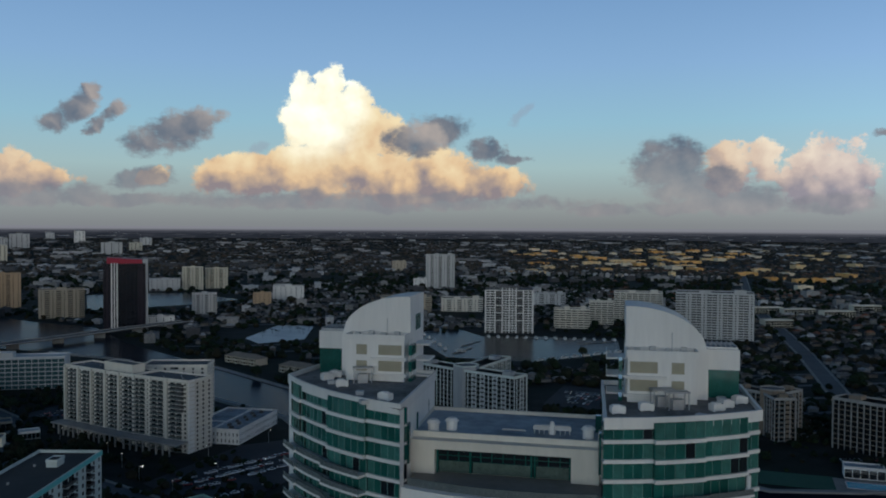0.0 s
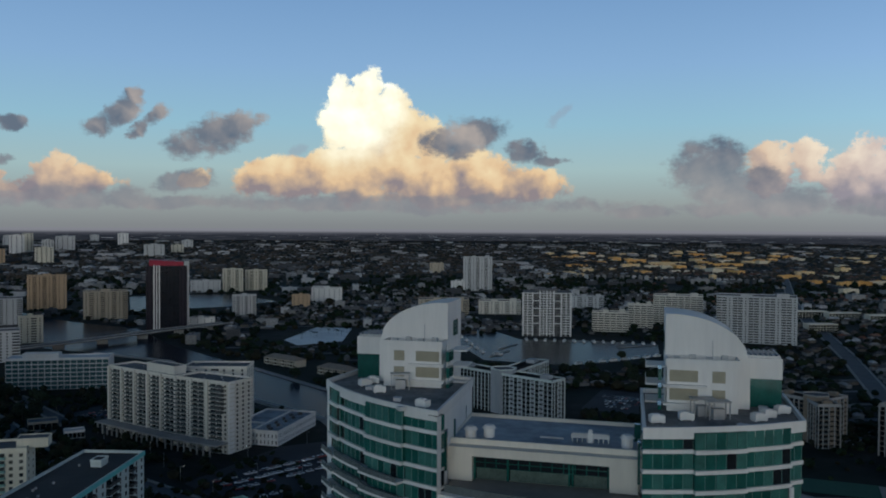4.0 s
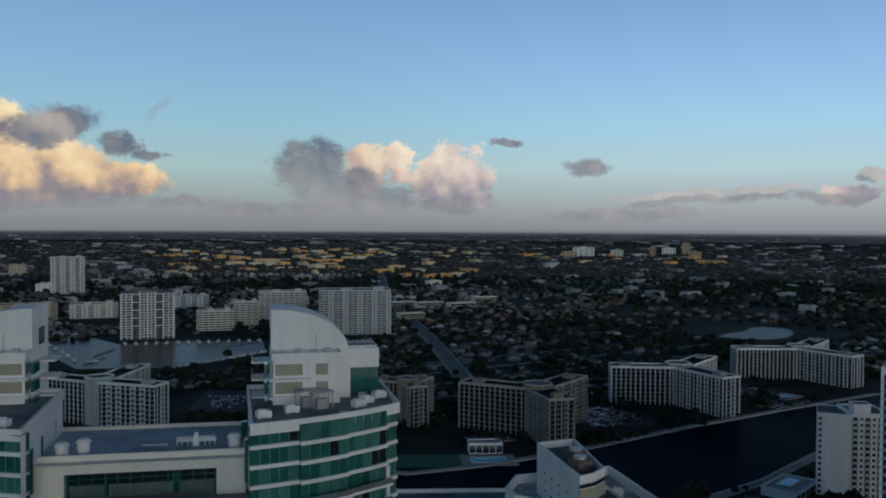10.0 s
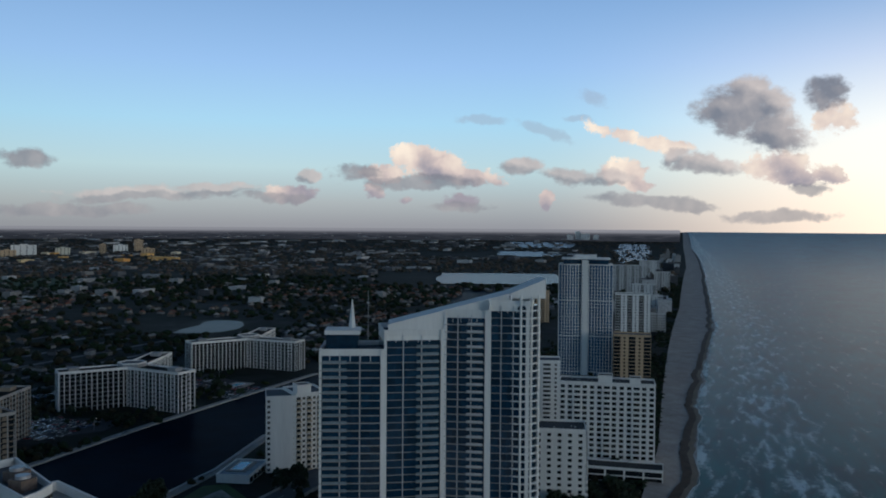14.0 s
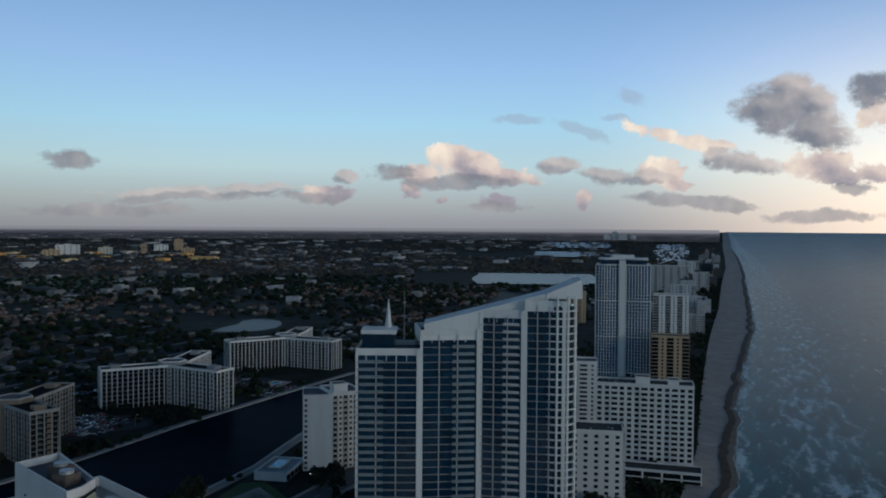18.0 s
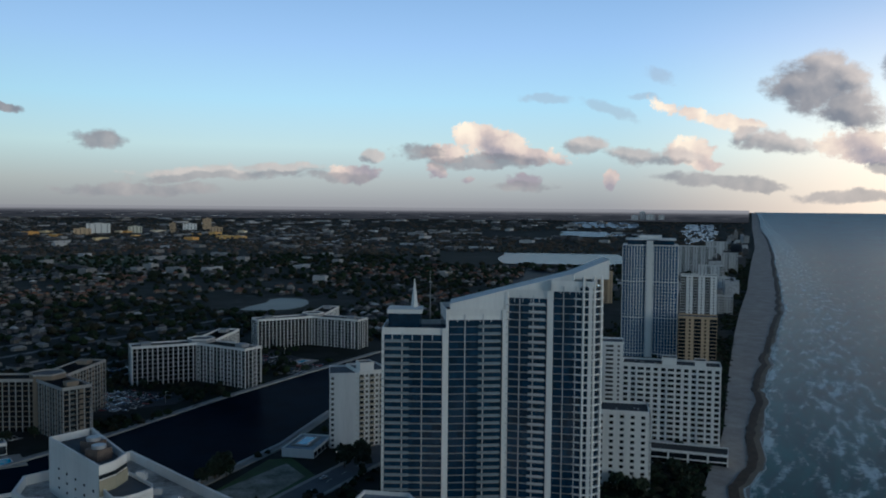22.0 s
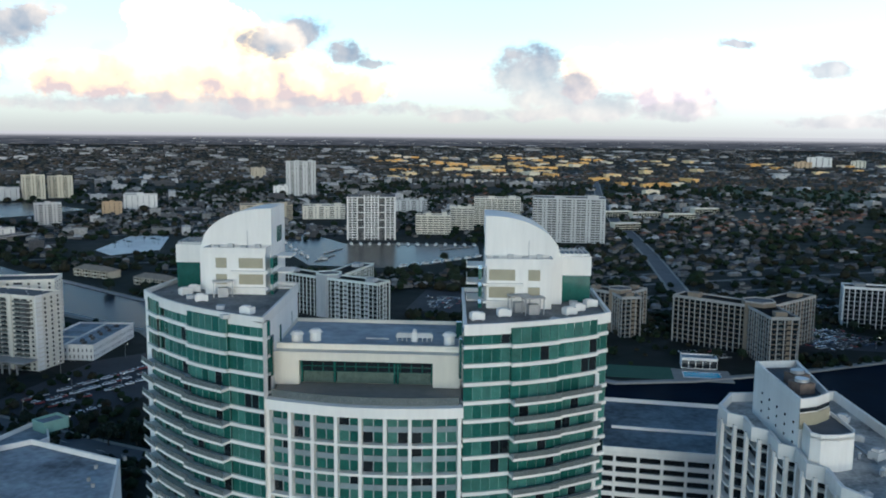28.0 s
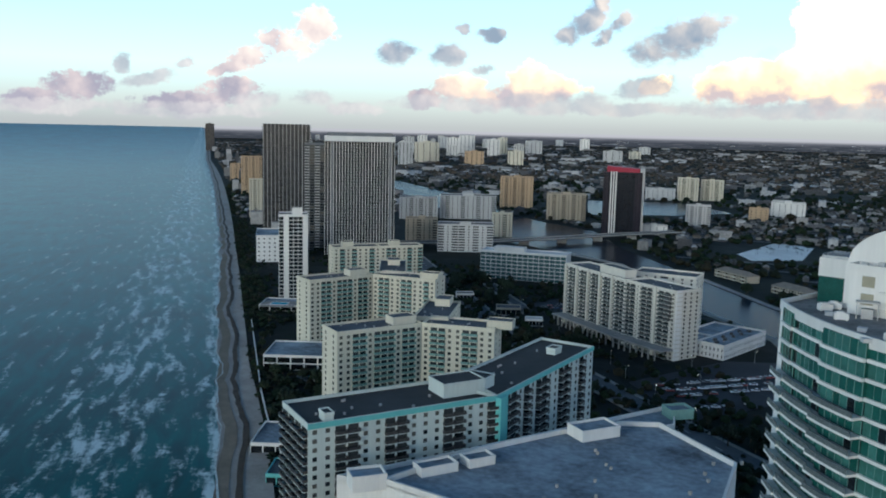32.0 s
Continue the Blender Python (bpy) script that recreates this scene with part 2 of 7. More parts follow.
rim = w.math("MULTIPLY_ADD", relief, 0.35, w.math("MULTIPLY_ADD", broad, 0.8, w.math("MULTIPLY", w.math("MULTIPLY", lee, near_grey), 0.55)))
grey_col = w.mix(w.range(rim, -0.15, 0.75), grey_col, w.mix(west, (0.66, 0.54, 0.49), (0.52, 0.41, 0.35)))
col = w.mix(w.range(bright, 0.0, 0.5, smooth=True), air, bright_col)
col = w.mix(w.math("MULTIPLY", w.range(grey, -0.12, 0.95, smooth=True), w.range(eln, 1.5, 5.0, 0.72, 0.95)), col, grey_col)
thin = w.math("MULTIPLY_ADD", wisps, 2.2, lobes(bent, WISPS))
col = w.mix(w.math("MULTIPLY", w.range(thin, -0.3, 0.9, smooth=True), 0.4), col, (0.34, 0.34, 0.40))
back = w.node("ShaderNodeBackground", col, 1.0)
w.tree.links.new(back.outputs[0], w.node("ShaderNodeOutputWorld").inputs[0])

sun = new("sun", bpy.data.lights.new("sun", "SUN"))
sun.data.energy, sun.data.angle, sun.data.color = 0.52, radians(24), (0.99, 0.98, 0.93)
sun.matrix_world = look(az_dir(SUN_AZ, SUN_EL) * 100, (0, 0, 0))

# ------------------------------------------------------------------ materials


def material(name, colour, rough=0.8, vary=0.25, scale=0.25, metal=0.0, second=None, streak=False, bump=0.0, spec=0.4, per_piece=0.12, coat=0.0):
    """A surface with stains at two sizes, in metres of the world, and a small change from piece to piece."""
    m = bpy.data.materials.new(name)
    m.use_nodes = True
    k = Nodes(m.node_tree)
    here = k.node("ShaderNodeNewGeometry").outputs["Position"]
    if streak:
        here = k.vec("MULTIPLY", here, (1, 1, 0.12))
    big = k.noise(here, scale, 4.0, 0.6)
    small = k.noise(here, scale * 9, 3.0, 0.6)
    both = k.math("ADD", k.math("MULTIPLY", big, 0.65), k.math("MULTIPLY", small, 0.35))
    dark = tuple(c * (1 - vary) for c in (second or colour))
    pale = tuple(min(1.0, c * (1 + vary * 0.6)) for c in colour)
    col = k.mix(k.range(both, 0.34, 0.66), dark, pale)
    if per_piece:
        rnd = k.node("ShaderNodeObjectInfo").outputs["Random"]
        col = k.mix(1.0, col, k.ramp(rnd, [(0, (1 - per_piece,) * 3), (1, (1,) * 3)]), "MULTIPLY")
    b = k.node("ShaderNodeBsdfPrincipled", Base_Color=col, Metallic=metal, Roughness=k.range(small, 0.3, 0.7, max(0.02, rough - 0.08), min(1, rough + 0.08)))
    b.inputs["Specular IOR Level"].default_value = spec
    b.inputs["Coat Weight"].default_value = coat
    if bump:
        n = k.node("ShaderNodeBump", Strength=0.5, Distance=bump, Height=both)
        k.tree.links.new(n.outputs[0], b.inputs["Normal"])
    k.tree.links.new(b.outputs[0], k.node("ShaderNodeOutputMaterial").inputs[0])
    return m


def island_material(name, colours, rough=0.85, spec=0.3, per_object=False):
    """For joined pieces: one of a run of colours for each."""
    m = bpy.data.materials.new(name)
    m.use_nodes = True
    k = Nodes(m.node_tree)
    rnd = k.node("ShaderNodeObjectInfo").outputs["Random"] if per_object else k.node("ShaderNodeNewGeometry").outputs["Random Per Island"]
    here = k.node("ShaderNodeNewGeometry").outputs["Position"]
    col = k.ramp(rnd, [((i + 0.0) / len(colours), c) for i, c in enumerate(colours)], "CONSTANT")
    grain = k.noise(here, 0.35, 3.0)
    col = k.mix(1.0, col, k.ramp(grain, [(0.3, (0.65,) * 3), (0.7, (1.1,) * 3)]), "MULTIPLY")
    b = k.node("ShaderNodeBsdfPrincipled", Base_Color=col, Roughness=rough)
    b.inputs["Specular IOR Level"].default_value = spec
    k.tree.links.new(b.outputs[0], k.node("ShaderNodeOutputMaterial").inputs[0])
    return m


WINDOW = island_material("window_glass", [(0.020, 0.024, 0.028), (0.055, 0.060, 0.060), (0.030, 0.035, 0.040), (0.12, 0.115, 0.10), (0.018, 0.022, 0.026), (0.07, 0.075, 0.08)], 0.18, 0.5)
WHITE = material("white_stucco", (0.78, 0.76, 0.72), 0.75, 0.12, 0.12, streak=True, bump=0.02)
CREAM = material("cream_stucco", (0.66, 0.615, 0.49), 0.8, 0.14, 0.12, streak=True, bump=0.02)
PALE = material("pale_grey_render", (0.55, 0.55, 0.54), 0.8, 0.16, 0.12, streak=True, bump=0.02)
BEIGE = material("beige_render", (0.52, 0.44, 0.33), 0.8, 0.18, 0.12, streak=True, bump=0.02)
TAN = material("tan_louvre", (0.36, 0.33, 0.24), 0.7, 0.1, 0.5)
AQUA = material("aqua_paint", (0.16, 0.52, 0.50), 0.6, 0.12, 0.2, streak=True)
MINT = material("mint_white_stucco", (0.60, 0.66, 0.62), 0.8, 0.14, 0.12, streak=True, bump=0.02)
AQUAPALE = material("pale_aqua_panel", (0.17, 0.31, 0.28), 0.5, 0.15, 0.4)
# ochre walls; on far towers the ochre also stands for warm sunlight
ORANGE = material("ochre_and_sunlit_render", (0.52, 0.37, 0.23), 0.8, 0.12, 0.2, streak=True)
DARKWALL = material("dark_brown_cladding", (0.050, 0.047, 0.047), 0.5, 0.2, 0.3)
PLUM = material("plum_glass_wall", (0.020, 0.016, 0.028), 0.3, 0.2, 0.3, spec=0.3)
RED = material("red_paint", (0.40, 0.02, 0.05), 0.5, 0.15, 0.3)
GREENGLASS = material("green_glass", (0.022, 0.120, 0.098), 0.12, 0.35, 0.4, spec=0.6, per_piece=0.3)
CURTAIN = material("curtained_green_glass", (0.062, 0.190, 0.160), 0.2, 0.3, 0.6, spec=0.5, per_piece=0.3)
TEALGLASS = material("teal_office_glass", (0.045, 0.095, 0.105), 0.2, 0.3, 0.3, spec=0.5, per_piece=0.3)
BLUEGLASS = material("blue_glass", (0.011, 0.046, 0.092), 0.10, 0.45, 0.4, spec=0.55, per_piece=0.5)
DARKGLASS = material("dark_glass", (0.015, 0.020, 0.025), 0.12, 0.3, 0.4, spec=0.5, per_piece=0.5)
RAIL = material("smoked_balustrade", (0.13, 0.15, 0.15), 0.25, 0.2, 0.5)
BALUS = material("pale_glass_balustrade", (0.24, 0.29, 0.31), 0.2, 0.2, 0.5)
DECKROOF = material("dark_blue_deck", (0.17, 0.21, 0.235), 0.95, 0.5, 0.05, second=(0.11, 0.125, 0.14), spec=0.04)
BARWALL = material("warm_white_render", (0.71, 0.67, 0.58), 0.8, 0.12, 0.12, streak=True, bump=0.02)
STAINROOF = material("stained_roof_coating", (0.27, 0.26, 0.245), 0.9, 0.4, 0.14, second=(0.11, 0.105, 0.10), bump=0.03)
TAR = material("grey_roofing", (0.105, 0.107, 0.115), 0.85, 0.35, 0.06, bump=0.03)
BLUEROOF = material("blue_grey_membrane", (0.33, 0.375, 0.41), 0.85, 0.45, 0.045, second=(0.20, 0.215, 0.24), bump=0.03, spec=0.08)
DARKROOF = material("dark_roofing", (0.05, 0.048, 0.046), 0.9, 0.35, 0.06, bump=0.03)
CONCRETE = material("concrete", (0.36, 0.35, 0.33), 0.9, 0.25, 0.1, bump=0.03)
METAL = material("galvanised_metal", (0.42, 0.43, 0.44), 0.45, 0.2, 0.8, metal=0.6)
RUST = material("weathered_plant", (0.16, 0.12, 0.10), 0.8, 0.4, 0.8)
ASPHALT = material("asphalt", (0.036, 0.036, 0.042), 0.9, 0.3, 0.05)
PAVING = material("pale_paving", (0.30, 0.28, 0.25), 0.9, 0.3, 0.06)
SAND = material("dry_sand", (0.39, 0.345, 0.305), 0.95, 0.22, 0.05, second=(0.33, 0.28, 0.24), bump=0.15, per_piece=0)
WETSAND = material("wet_sand", (0.25, 0.20, 0.15), 0.85, 0.3, 0.08, per_piece=0, spec=0.08)
SURF = material("surf_foam", (0.66, 0.70, 0.66), 0.9, 0.5, 0.4, per_piece=0)
WRACK = material("seaweed_wrack", (0.085, 0.058, 0.038), 0.9, 0.3, 0.22, second=(0.030, 0.019, 0.012), per_piece=0)
POOLWATER = material("pool_water", (0.02, 0.42, 0.60), 0.12, 0.1, 0.3, spec=0.1)
BARK = material("bark", (0.10, 0.075, 0.05), 0.9, 0.3, 2.0)
LEAF = material("leaves", (0.022, 0.042, 0.017), 0.75, 0.5, 0.6, second=(0.018, 0.030, 0.012), per_piece=0.45)
HEDGE = material("dune_scrub", (0.045, 0.055, 0.022), 0.85, 0.5, 0.3)
LAWN = material("lawn", (0.045, 0.085, 0.022), 0.95, 0.4, 0.05, second=(0.05, 0.06, 0.025))
WHITEROOF = material("white_membrane", (0.62, 0.62, 0.62), 0.7, 0.15, 0.1)
LOTSAND = material("white_marl", (0.84, 0.82, 0.77), 0.9, 0.2, 0.03)


def water(name, colour, deep, rough, wave, foam, gloss=0.3):
    m = bpy.data.materials.new(name)
    m.use_nodes = True
    k = Nodes(m.node_tree)
    here = k.node("ShaderNodeNewGeometry").outputs["Position"]
    swell = k.noise(here, wave, 5.0, 0.6, 0.4)
    tone = k.noise(here, wave * 0.15, 3.0)
    if foam:
        shore = k.node("ShaderNodeAttribute")
        shore.attribute_name = "shore"
        ranks = k.noise(k.vec("MULTIPLY", shore.outputs["Vector"], (0.11, 0.022, 1)), 1.0, 4.0, 0.6, 0.8)
        tone = k.math("ADD", k.math("MULTIPLY", tone, 0.45), k.math("MULTIPLY", ranks, 0.55))
    col = k.mix(k.range(tone, 0.38, 0.62), deep, colour)
    b = k.node("ShaderNodeBsdfPrincipled", Base_Color=col, Roughness=rough)
    b.inputs["Specular IOR Level"].default_value = gloss
    n = k.node("ShaderNodeBump", Strength=0.35, Distance=0.6 / wave * 0.05, Height=swell)
    k.tree.links.new(n.outputs[0], b.inputs["Normal"])
    out = b.outputs[0]
    if foam:
        # breakers lie along the shore, thicker near it: the vertex layer "shore" runs from 0 at the waterline
        off = k.node("ShaderNodeAttribute")
        off.attribute_name = "shore"
        s = off.outputs["Vector"]
        parts = k.node("ShaderNodeSeparateXYZ", s)
        lines = k.noise(k.vec("MULTIPLY", s, (0.13, 0.026, 1)), 1.0, 5.0, 0.58, 0.2)
        fleck = k.noise(here, 0.24, 5.0, 0.72, 0.6)
        near = k.ramp(k.range(parts.outputs[0], 0, 260), [(0, (0.86,) * 3), (0.025, (0.50,) * 3), (0.07, (0.44,) * 3), (0.13, (0.62,) * 3), (0.25, (0.60,) * 3), (0.33, (0.34,) * 3), (0.6, (0.30,) * 3), (1, (0.16,) * 3)])
        amount = k.math("ADD", k.math("MULTIPLY", lines, 0.70), k.math("ADD", k.math("MULTIPLY", fleck, 0.30), k.math("MULTIPLY", near, 0.26)))
        mask = k.math("MULTIPLY", k.range(amount, 0.645, 0.775, smooth=True), 0.85)
        white = k.node("ShaderNodeBsdfPrincipled", Base_Color=(0.78, 0.87, 0.84, 1), Roughness=0.9)
        mx = k.node("ShaderNodeMixShader", mask, out, white.outputs[0])
        out = mx.outputs[0]
    k.tree.links.new(out, k.node("ShaderNodeOutputMaterial").inputs[0])
    return m


SEA = water("sea_water", (0.002, 0.130, 0.124), (0.002, 0.052, 0.054), 0.29, 0.10, True, 0.028)
CANAL = water("canal_water", (0.002, 0.010, 0.022), (0.002, 0.007, 0.016), 0.30, 0.25, False, 0.0009)
# canal water made brighter here to stand in for reflected sky
REACH = water("sky_lit_canal_water", (0.004, 0.015, 0.028), (0.003, 0.010, 0.020), 0.24, 0.18, False, 0.012)
POND = water("pond_water", (0.03, 0.04, 0.045), (0.02, 0.03, 0.035), 0.3, 0.2, False, 0.012)
LAKE = water("lake_water", (0.02, 0.035, 0.04), (0.012, 0.025, 0.03), 0.25, 0.2, False, 0.026)

gm = bpy.data.materials.new("town_ground")
gm.use_nodes = True
k = Nodes(gm.node_tree)
here = k.node("ShaderNodeNewGeometry").outputs["Position"]
plots = k.node("ShaderNodeTexVoronoi", Vector=here, Scale=0.035).outputs["Color"]
mixed = k.math("ADD", k.math("MULTIPLY", k.noise(here, 0.006, 4.0), 0.6), k.math("MULTIPLY", k.noise(here, 0.05, 4.0), 0.4))
col = k.ramp(mixed, [(0.36, (0.008, 0.013, 0.008)), (0.47, (0.012, 0.017, 0.011)), (0.54, (0.018, 0.020, 0.018)), (0.66, (0.042, 0.043, 0.044))])
col = k.mix(0.35, col, k.ramp(plots, [(0, (0.013, 0.018, 0.011)), (0.55, (0.018, 0.022, 0.018)), (1, (0.050, 0.050, 0.050))]))
b = k.node("ShaderNodeBsdfPrincipled", Base_Color=col, Roughness=0.95)
b.inputs["Specular IOR Level"].default_value = 0.15
k.tree.links.new(b.outputs[0], k.node("ShaderNodeOutputMaterial").inputs[0])
GROUND = gm

# ------------------------------------------------------------------ helpers


def far(x, y, z=0.0):
    """The land past 2.6 km is drawn in towards a rim at 4.8 km and lifted with it, so that the horizon closes inside the drawn distance."""
    d = math.hypot(x, y)
    if d <= 2600:
        return Vector((x, y, z))
    s = (2600 + 2200 * (1 - 2200 / (d - 400))) / d
    return Vector((x * s, y * s, EYE + (z - EYE) * s))


def thing(name, m, label, category, group="", kind=""):
    e = new(name)
    e.matrix_world = m
    return tagged(e, label, category, group, kind)


def mesh_of(name, verts, faces, mats, index=None, smooth=False):
    me = bpy.data.meshes.new(name)
    me.from_pydata([tuple(v) for v in verts], [], faces)
    for mt in mats:
        me.materials.append(mt)
    if index is not None:
        me.polygons.foreach_set("material_index", index)
    if smooth:
        me.polygons.foreach_set("use_smooth", [True] * len(faces))
    me.update()
    return me


def child(name, me, parent, m=None, label="", kind=""):
    ob = new(name, me)
    ob.parent = parent
    if m is not None:
        ob.matrix_basis = m
    return tagged(ob, label, kind=kind)


class Shape:
    """A growing mesh of boxes and prisms with several materials."""

    def __init__(self):
        self.v, self.f, self.i = [], [], []

    def prism(self, poly, z0, z1, mi=0, top=None, tops=None):
        """poly runs counter-clockwise; tops: heights of the upper corners, where they differ."""
        n, o = len(poly), len(self.v)
        self.v += [(x, y, z0) for x, y in poly] + [(x, y, tops[j] if tops else z1) for j, (x, y) in enumerate(poly)]
        for j in range(n):
            self.f.append((o + j, o + (j + 1) % n, o + n + (j + 1) % n, o + n + j))
            self.i.append(mi)
        self.f += [tuple(range(o + n, o + 2 * n)), tuple(range(o + n - 1, o - 1, -1))]
        self.i += [mi if top is None else top, mi]
        return self

    def box(self, x0, y0, z0, x1, y1, z1, mi=0, top=None):
        return self.prism([(x0, y0), (x1, y0), (x1, y1), (x0, y1)], z0, z1, mi, top)

    def ring(self, poly, width, z0, z1, mi=0):
        """A kerb or parapet along the inside of a closed counter-clockwise outline."""
        inner = inset(poly, width)
        n = len(poly)
        for j in range(n):
            a, b_, c, d = poly[j], poly[(j + 1) % n], inner[(j + 1) % n], inner[j]
            self.prism([a, b_, c, d], z0, z1, mi)
        return self

    def tube(self, x, y, z0, z1, r, mi=0, sides=10, r1=None):
        r1 = r if r1 is None else r1
        o = len(self.v)
        ang = [2 * math.pi * j / sides for j in range(sides)]
        self.v += [(x + r * math.cos(a), y + r * math.sin(a), z0) for a in ang] + [(x + r1 * math.cos(a), y + r1 * math.sin(a), z1) for a in ang]
        for j in range(sides):
            self.f.append((o + j, o + (j + 1) % sides, o + sides + (j + 1) % sides, o + sides + j))
            self.i.append(mi)
        self.f += [tuple(range(o + sides, o + 2 * sides)), tuple(range(o + sides - 1, o - 1, -1))]
        self.i += [mi, mi]
        return self

    def mesh(self, name, *mats):
        return mesh_of(name, self.v, self.f, mats, self.i)


def inset(poly, d):
    out, n = [], len(poly)
    for j in range(n):
        p, q, r = Vector(poly[j - 1]), Vector(poly[j]), Vector(poly[(j + 1) % n])
        u, v = (q - p).normalized(), (r - q).normalized()
        nu, nv = Vector((-u.y, u.x)), Vector((-v.y, v.x))
        b_ = nu + nv
        out.append(tuple(q + b_ * (d / max(0.3, b_.dot(nu)))))
    return out


def part(name, shape, mats, parent, m=None, label=""):
    return child(name, shape.mesh(name, *mats), parent, m, label)


def pieces(name, shape, mats, parent, places, cap=120, label=""):
    """Alike pieces at the poses in places: the first of them objects of their own on one mesh, those past the cap one joined part."""
    if not places:
        return
    me = shape.mesh(name, *mats)
    for m in places[:cap]:
        child(name, me, parent, m, label)
    rest = places[cap:]
    if rest:
        v = np.array([(*p, 1.0) for p in shape.v])
        n = len(v)
        vs = np.concatenate([(v @ np.array(m).T)[:, :3] for m in rest])
        fs = [tuple(c + n * j for c in f) for j in range(len(rest)) for f in shape.f]
        child("further_" + name, mesh_of("further_" + name, vs, fs, mats, shape.i * len(rest)), parent, None, "", "stuff")


def edges(name, poly, width, z0, z1, mats, parent, m=None):
    """A parapet round a closed outline, one straight length at a time."""
    inner = inset(poly, width)
    for j in range(len(poly)):
        e = (j + 1) % len(poly)
        part(name, Shape().prism([poly[j], poly[e], inner[e], inner[j]], z0, z1), mats, parent, m)


def spot(x, y, z, turn=0.0):
    return Matrix.Translation((x, y, z)) @ Matrix.Rotation(turn, 4, "Z")


def frame_between(p, q, z=0.0):
    """A pose at p whose x axis runs to q; the y axis lies to its left. Also the length."""
    d = Vector(q) - Vector(p)
    return spot(p[0], p[1], z, math.atan2(d.y, d.x)), d.length


def window_shape(wd, ht, frame=0.09, out=0.06):
    s = Shape()
    h, t = wd / 2, ht / 2
    s.box(-h, -0.02, -t, h, 0.05, t, 1)
    for x0, z0, x1, z1 in ((-h - frame, -t - frame, -h, t + frame), (h, -t - frame, h + frame, t + frame), (-h, t, h, t + frame), (-h, -t - frame, h, -t)):
        s.box(x0, -out, z0, x1, 0.05, z1, 0)
    return s


def balcony_shape(wd, depth, rail=1.05, slab=0.22):
    """Facing -y, floor level at 0: slab, balustrade on three sides, and the dark opening behind."""
    s = Shape()
    h = wd / 2
    s.box(-h, -depth, -slab, h, 0.05, 0, 0)
    s.box(-h, -depth, 0, h, -depth + 0.08, rail, 1)
    s.box(-h, -depth + 0.08, 0, -h + 0.08, 0, rail, 1)
    s.box(h - 0.08, -depth + 0.08, 0, h, 0, rail, 1)
    s.box(-h + 0.2, -0.04, 0.05, h - 0.2, 0.05, 2.35, 2)
    return s


# ------------------------------------------------------------------ ground, sea and beach
SOUTH_SHORE = [(0, 53.0), (310, 52.8), (426, 52.7), (609, 52.6), (910, 52.4), (1625, 52.7), (3257, 53.2), (40000, 53.4)]
NORTH_SHORE = [(0, -69.3), (329, -69.7), (475, -71.4), (676, -71.4), (1167, -72.3), (2040, -71.8), (5820, -70.8), (40000, -70.3)]
SOUTH_DUNE = [(0, 47.0), (305, 49.0), (475, 50.6), (646, 51.0), (950, 51.4), (1626, 51.9), (3257, 52.9), (40000, 53.35)]
NORTH_DUNE = [(0, -64.0), (342, -67.0), (529, -68.9), (860, -69.3), (1460, -70.1), (3000, -70.5), (5820, -70.3), (40000, -70.2)]


def along(table, d):
    return float(np.interp(d, *zip(*table)))


RINGS = [0, 40, 80, 120, 160, 200, 240] + [int(240 * 1.055 ** j) for j in range(1, 92)]


def polar(name, mat, left, right, columns, height, rings=RINGS, smooth=True, shore=False):
    """A sheet between two bearings, ring by ring out to the horizon."""
    vs, fs, layer = [], [], []
    for d in rings:
        a0, a1 = left(d), right(d)
        for j in range(columns + 1):
            t = j / columns
            a = a0 + (a1 - a0) * t
            q = az_dir(a) * d
            vs.append(far(q.x, q.y, height(d, t)))
            off = min(abs(a - a0), abs(a1 - a)) if shore else 0
            layer.append((d * math.sin(radians(min(90, off))), d * (1 if a < 115 else -1), 0))
    n = columns + 1
    for i in range(len(rings) - 1):
        for j in range(columns):
            fs.append((i * n + j, (i + 1) * n + j, (i + 1) * n + j + 1, i * n + j + 1))
    me = mesh_of(name, vs, fs, [mat], smooth=smooth)
    if shore:
        at = me.attributes.new("shore", "FLOAT_VECTOR", "POINT")
        at.data.foreach_set("vector", np.array(layer, dtype=np.float32).ravel())
    return new(name, me)


ground = tagged(polar("ground", GROUND, lambda d: 180.0, lambda d: -180.0, 720, lambda d, t: 0.0),
                "dark green and grey town ground reaching the horizon", "ground", kind="structure")


def wiggle(d, s):
    return math.degrees((noise.noise((d * 0.02, s, 0)) * 5 + noise.noise((d * 0.07, s, 4)) * 2.5) / max(d, 120))


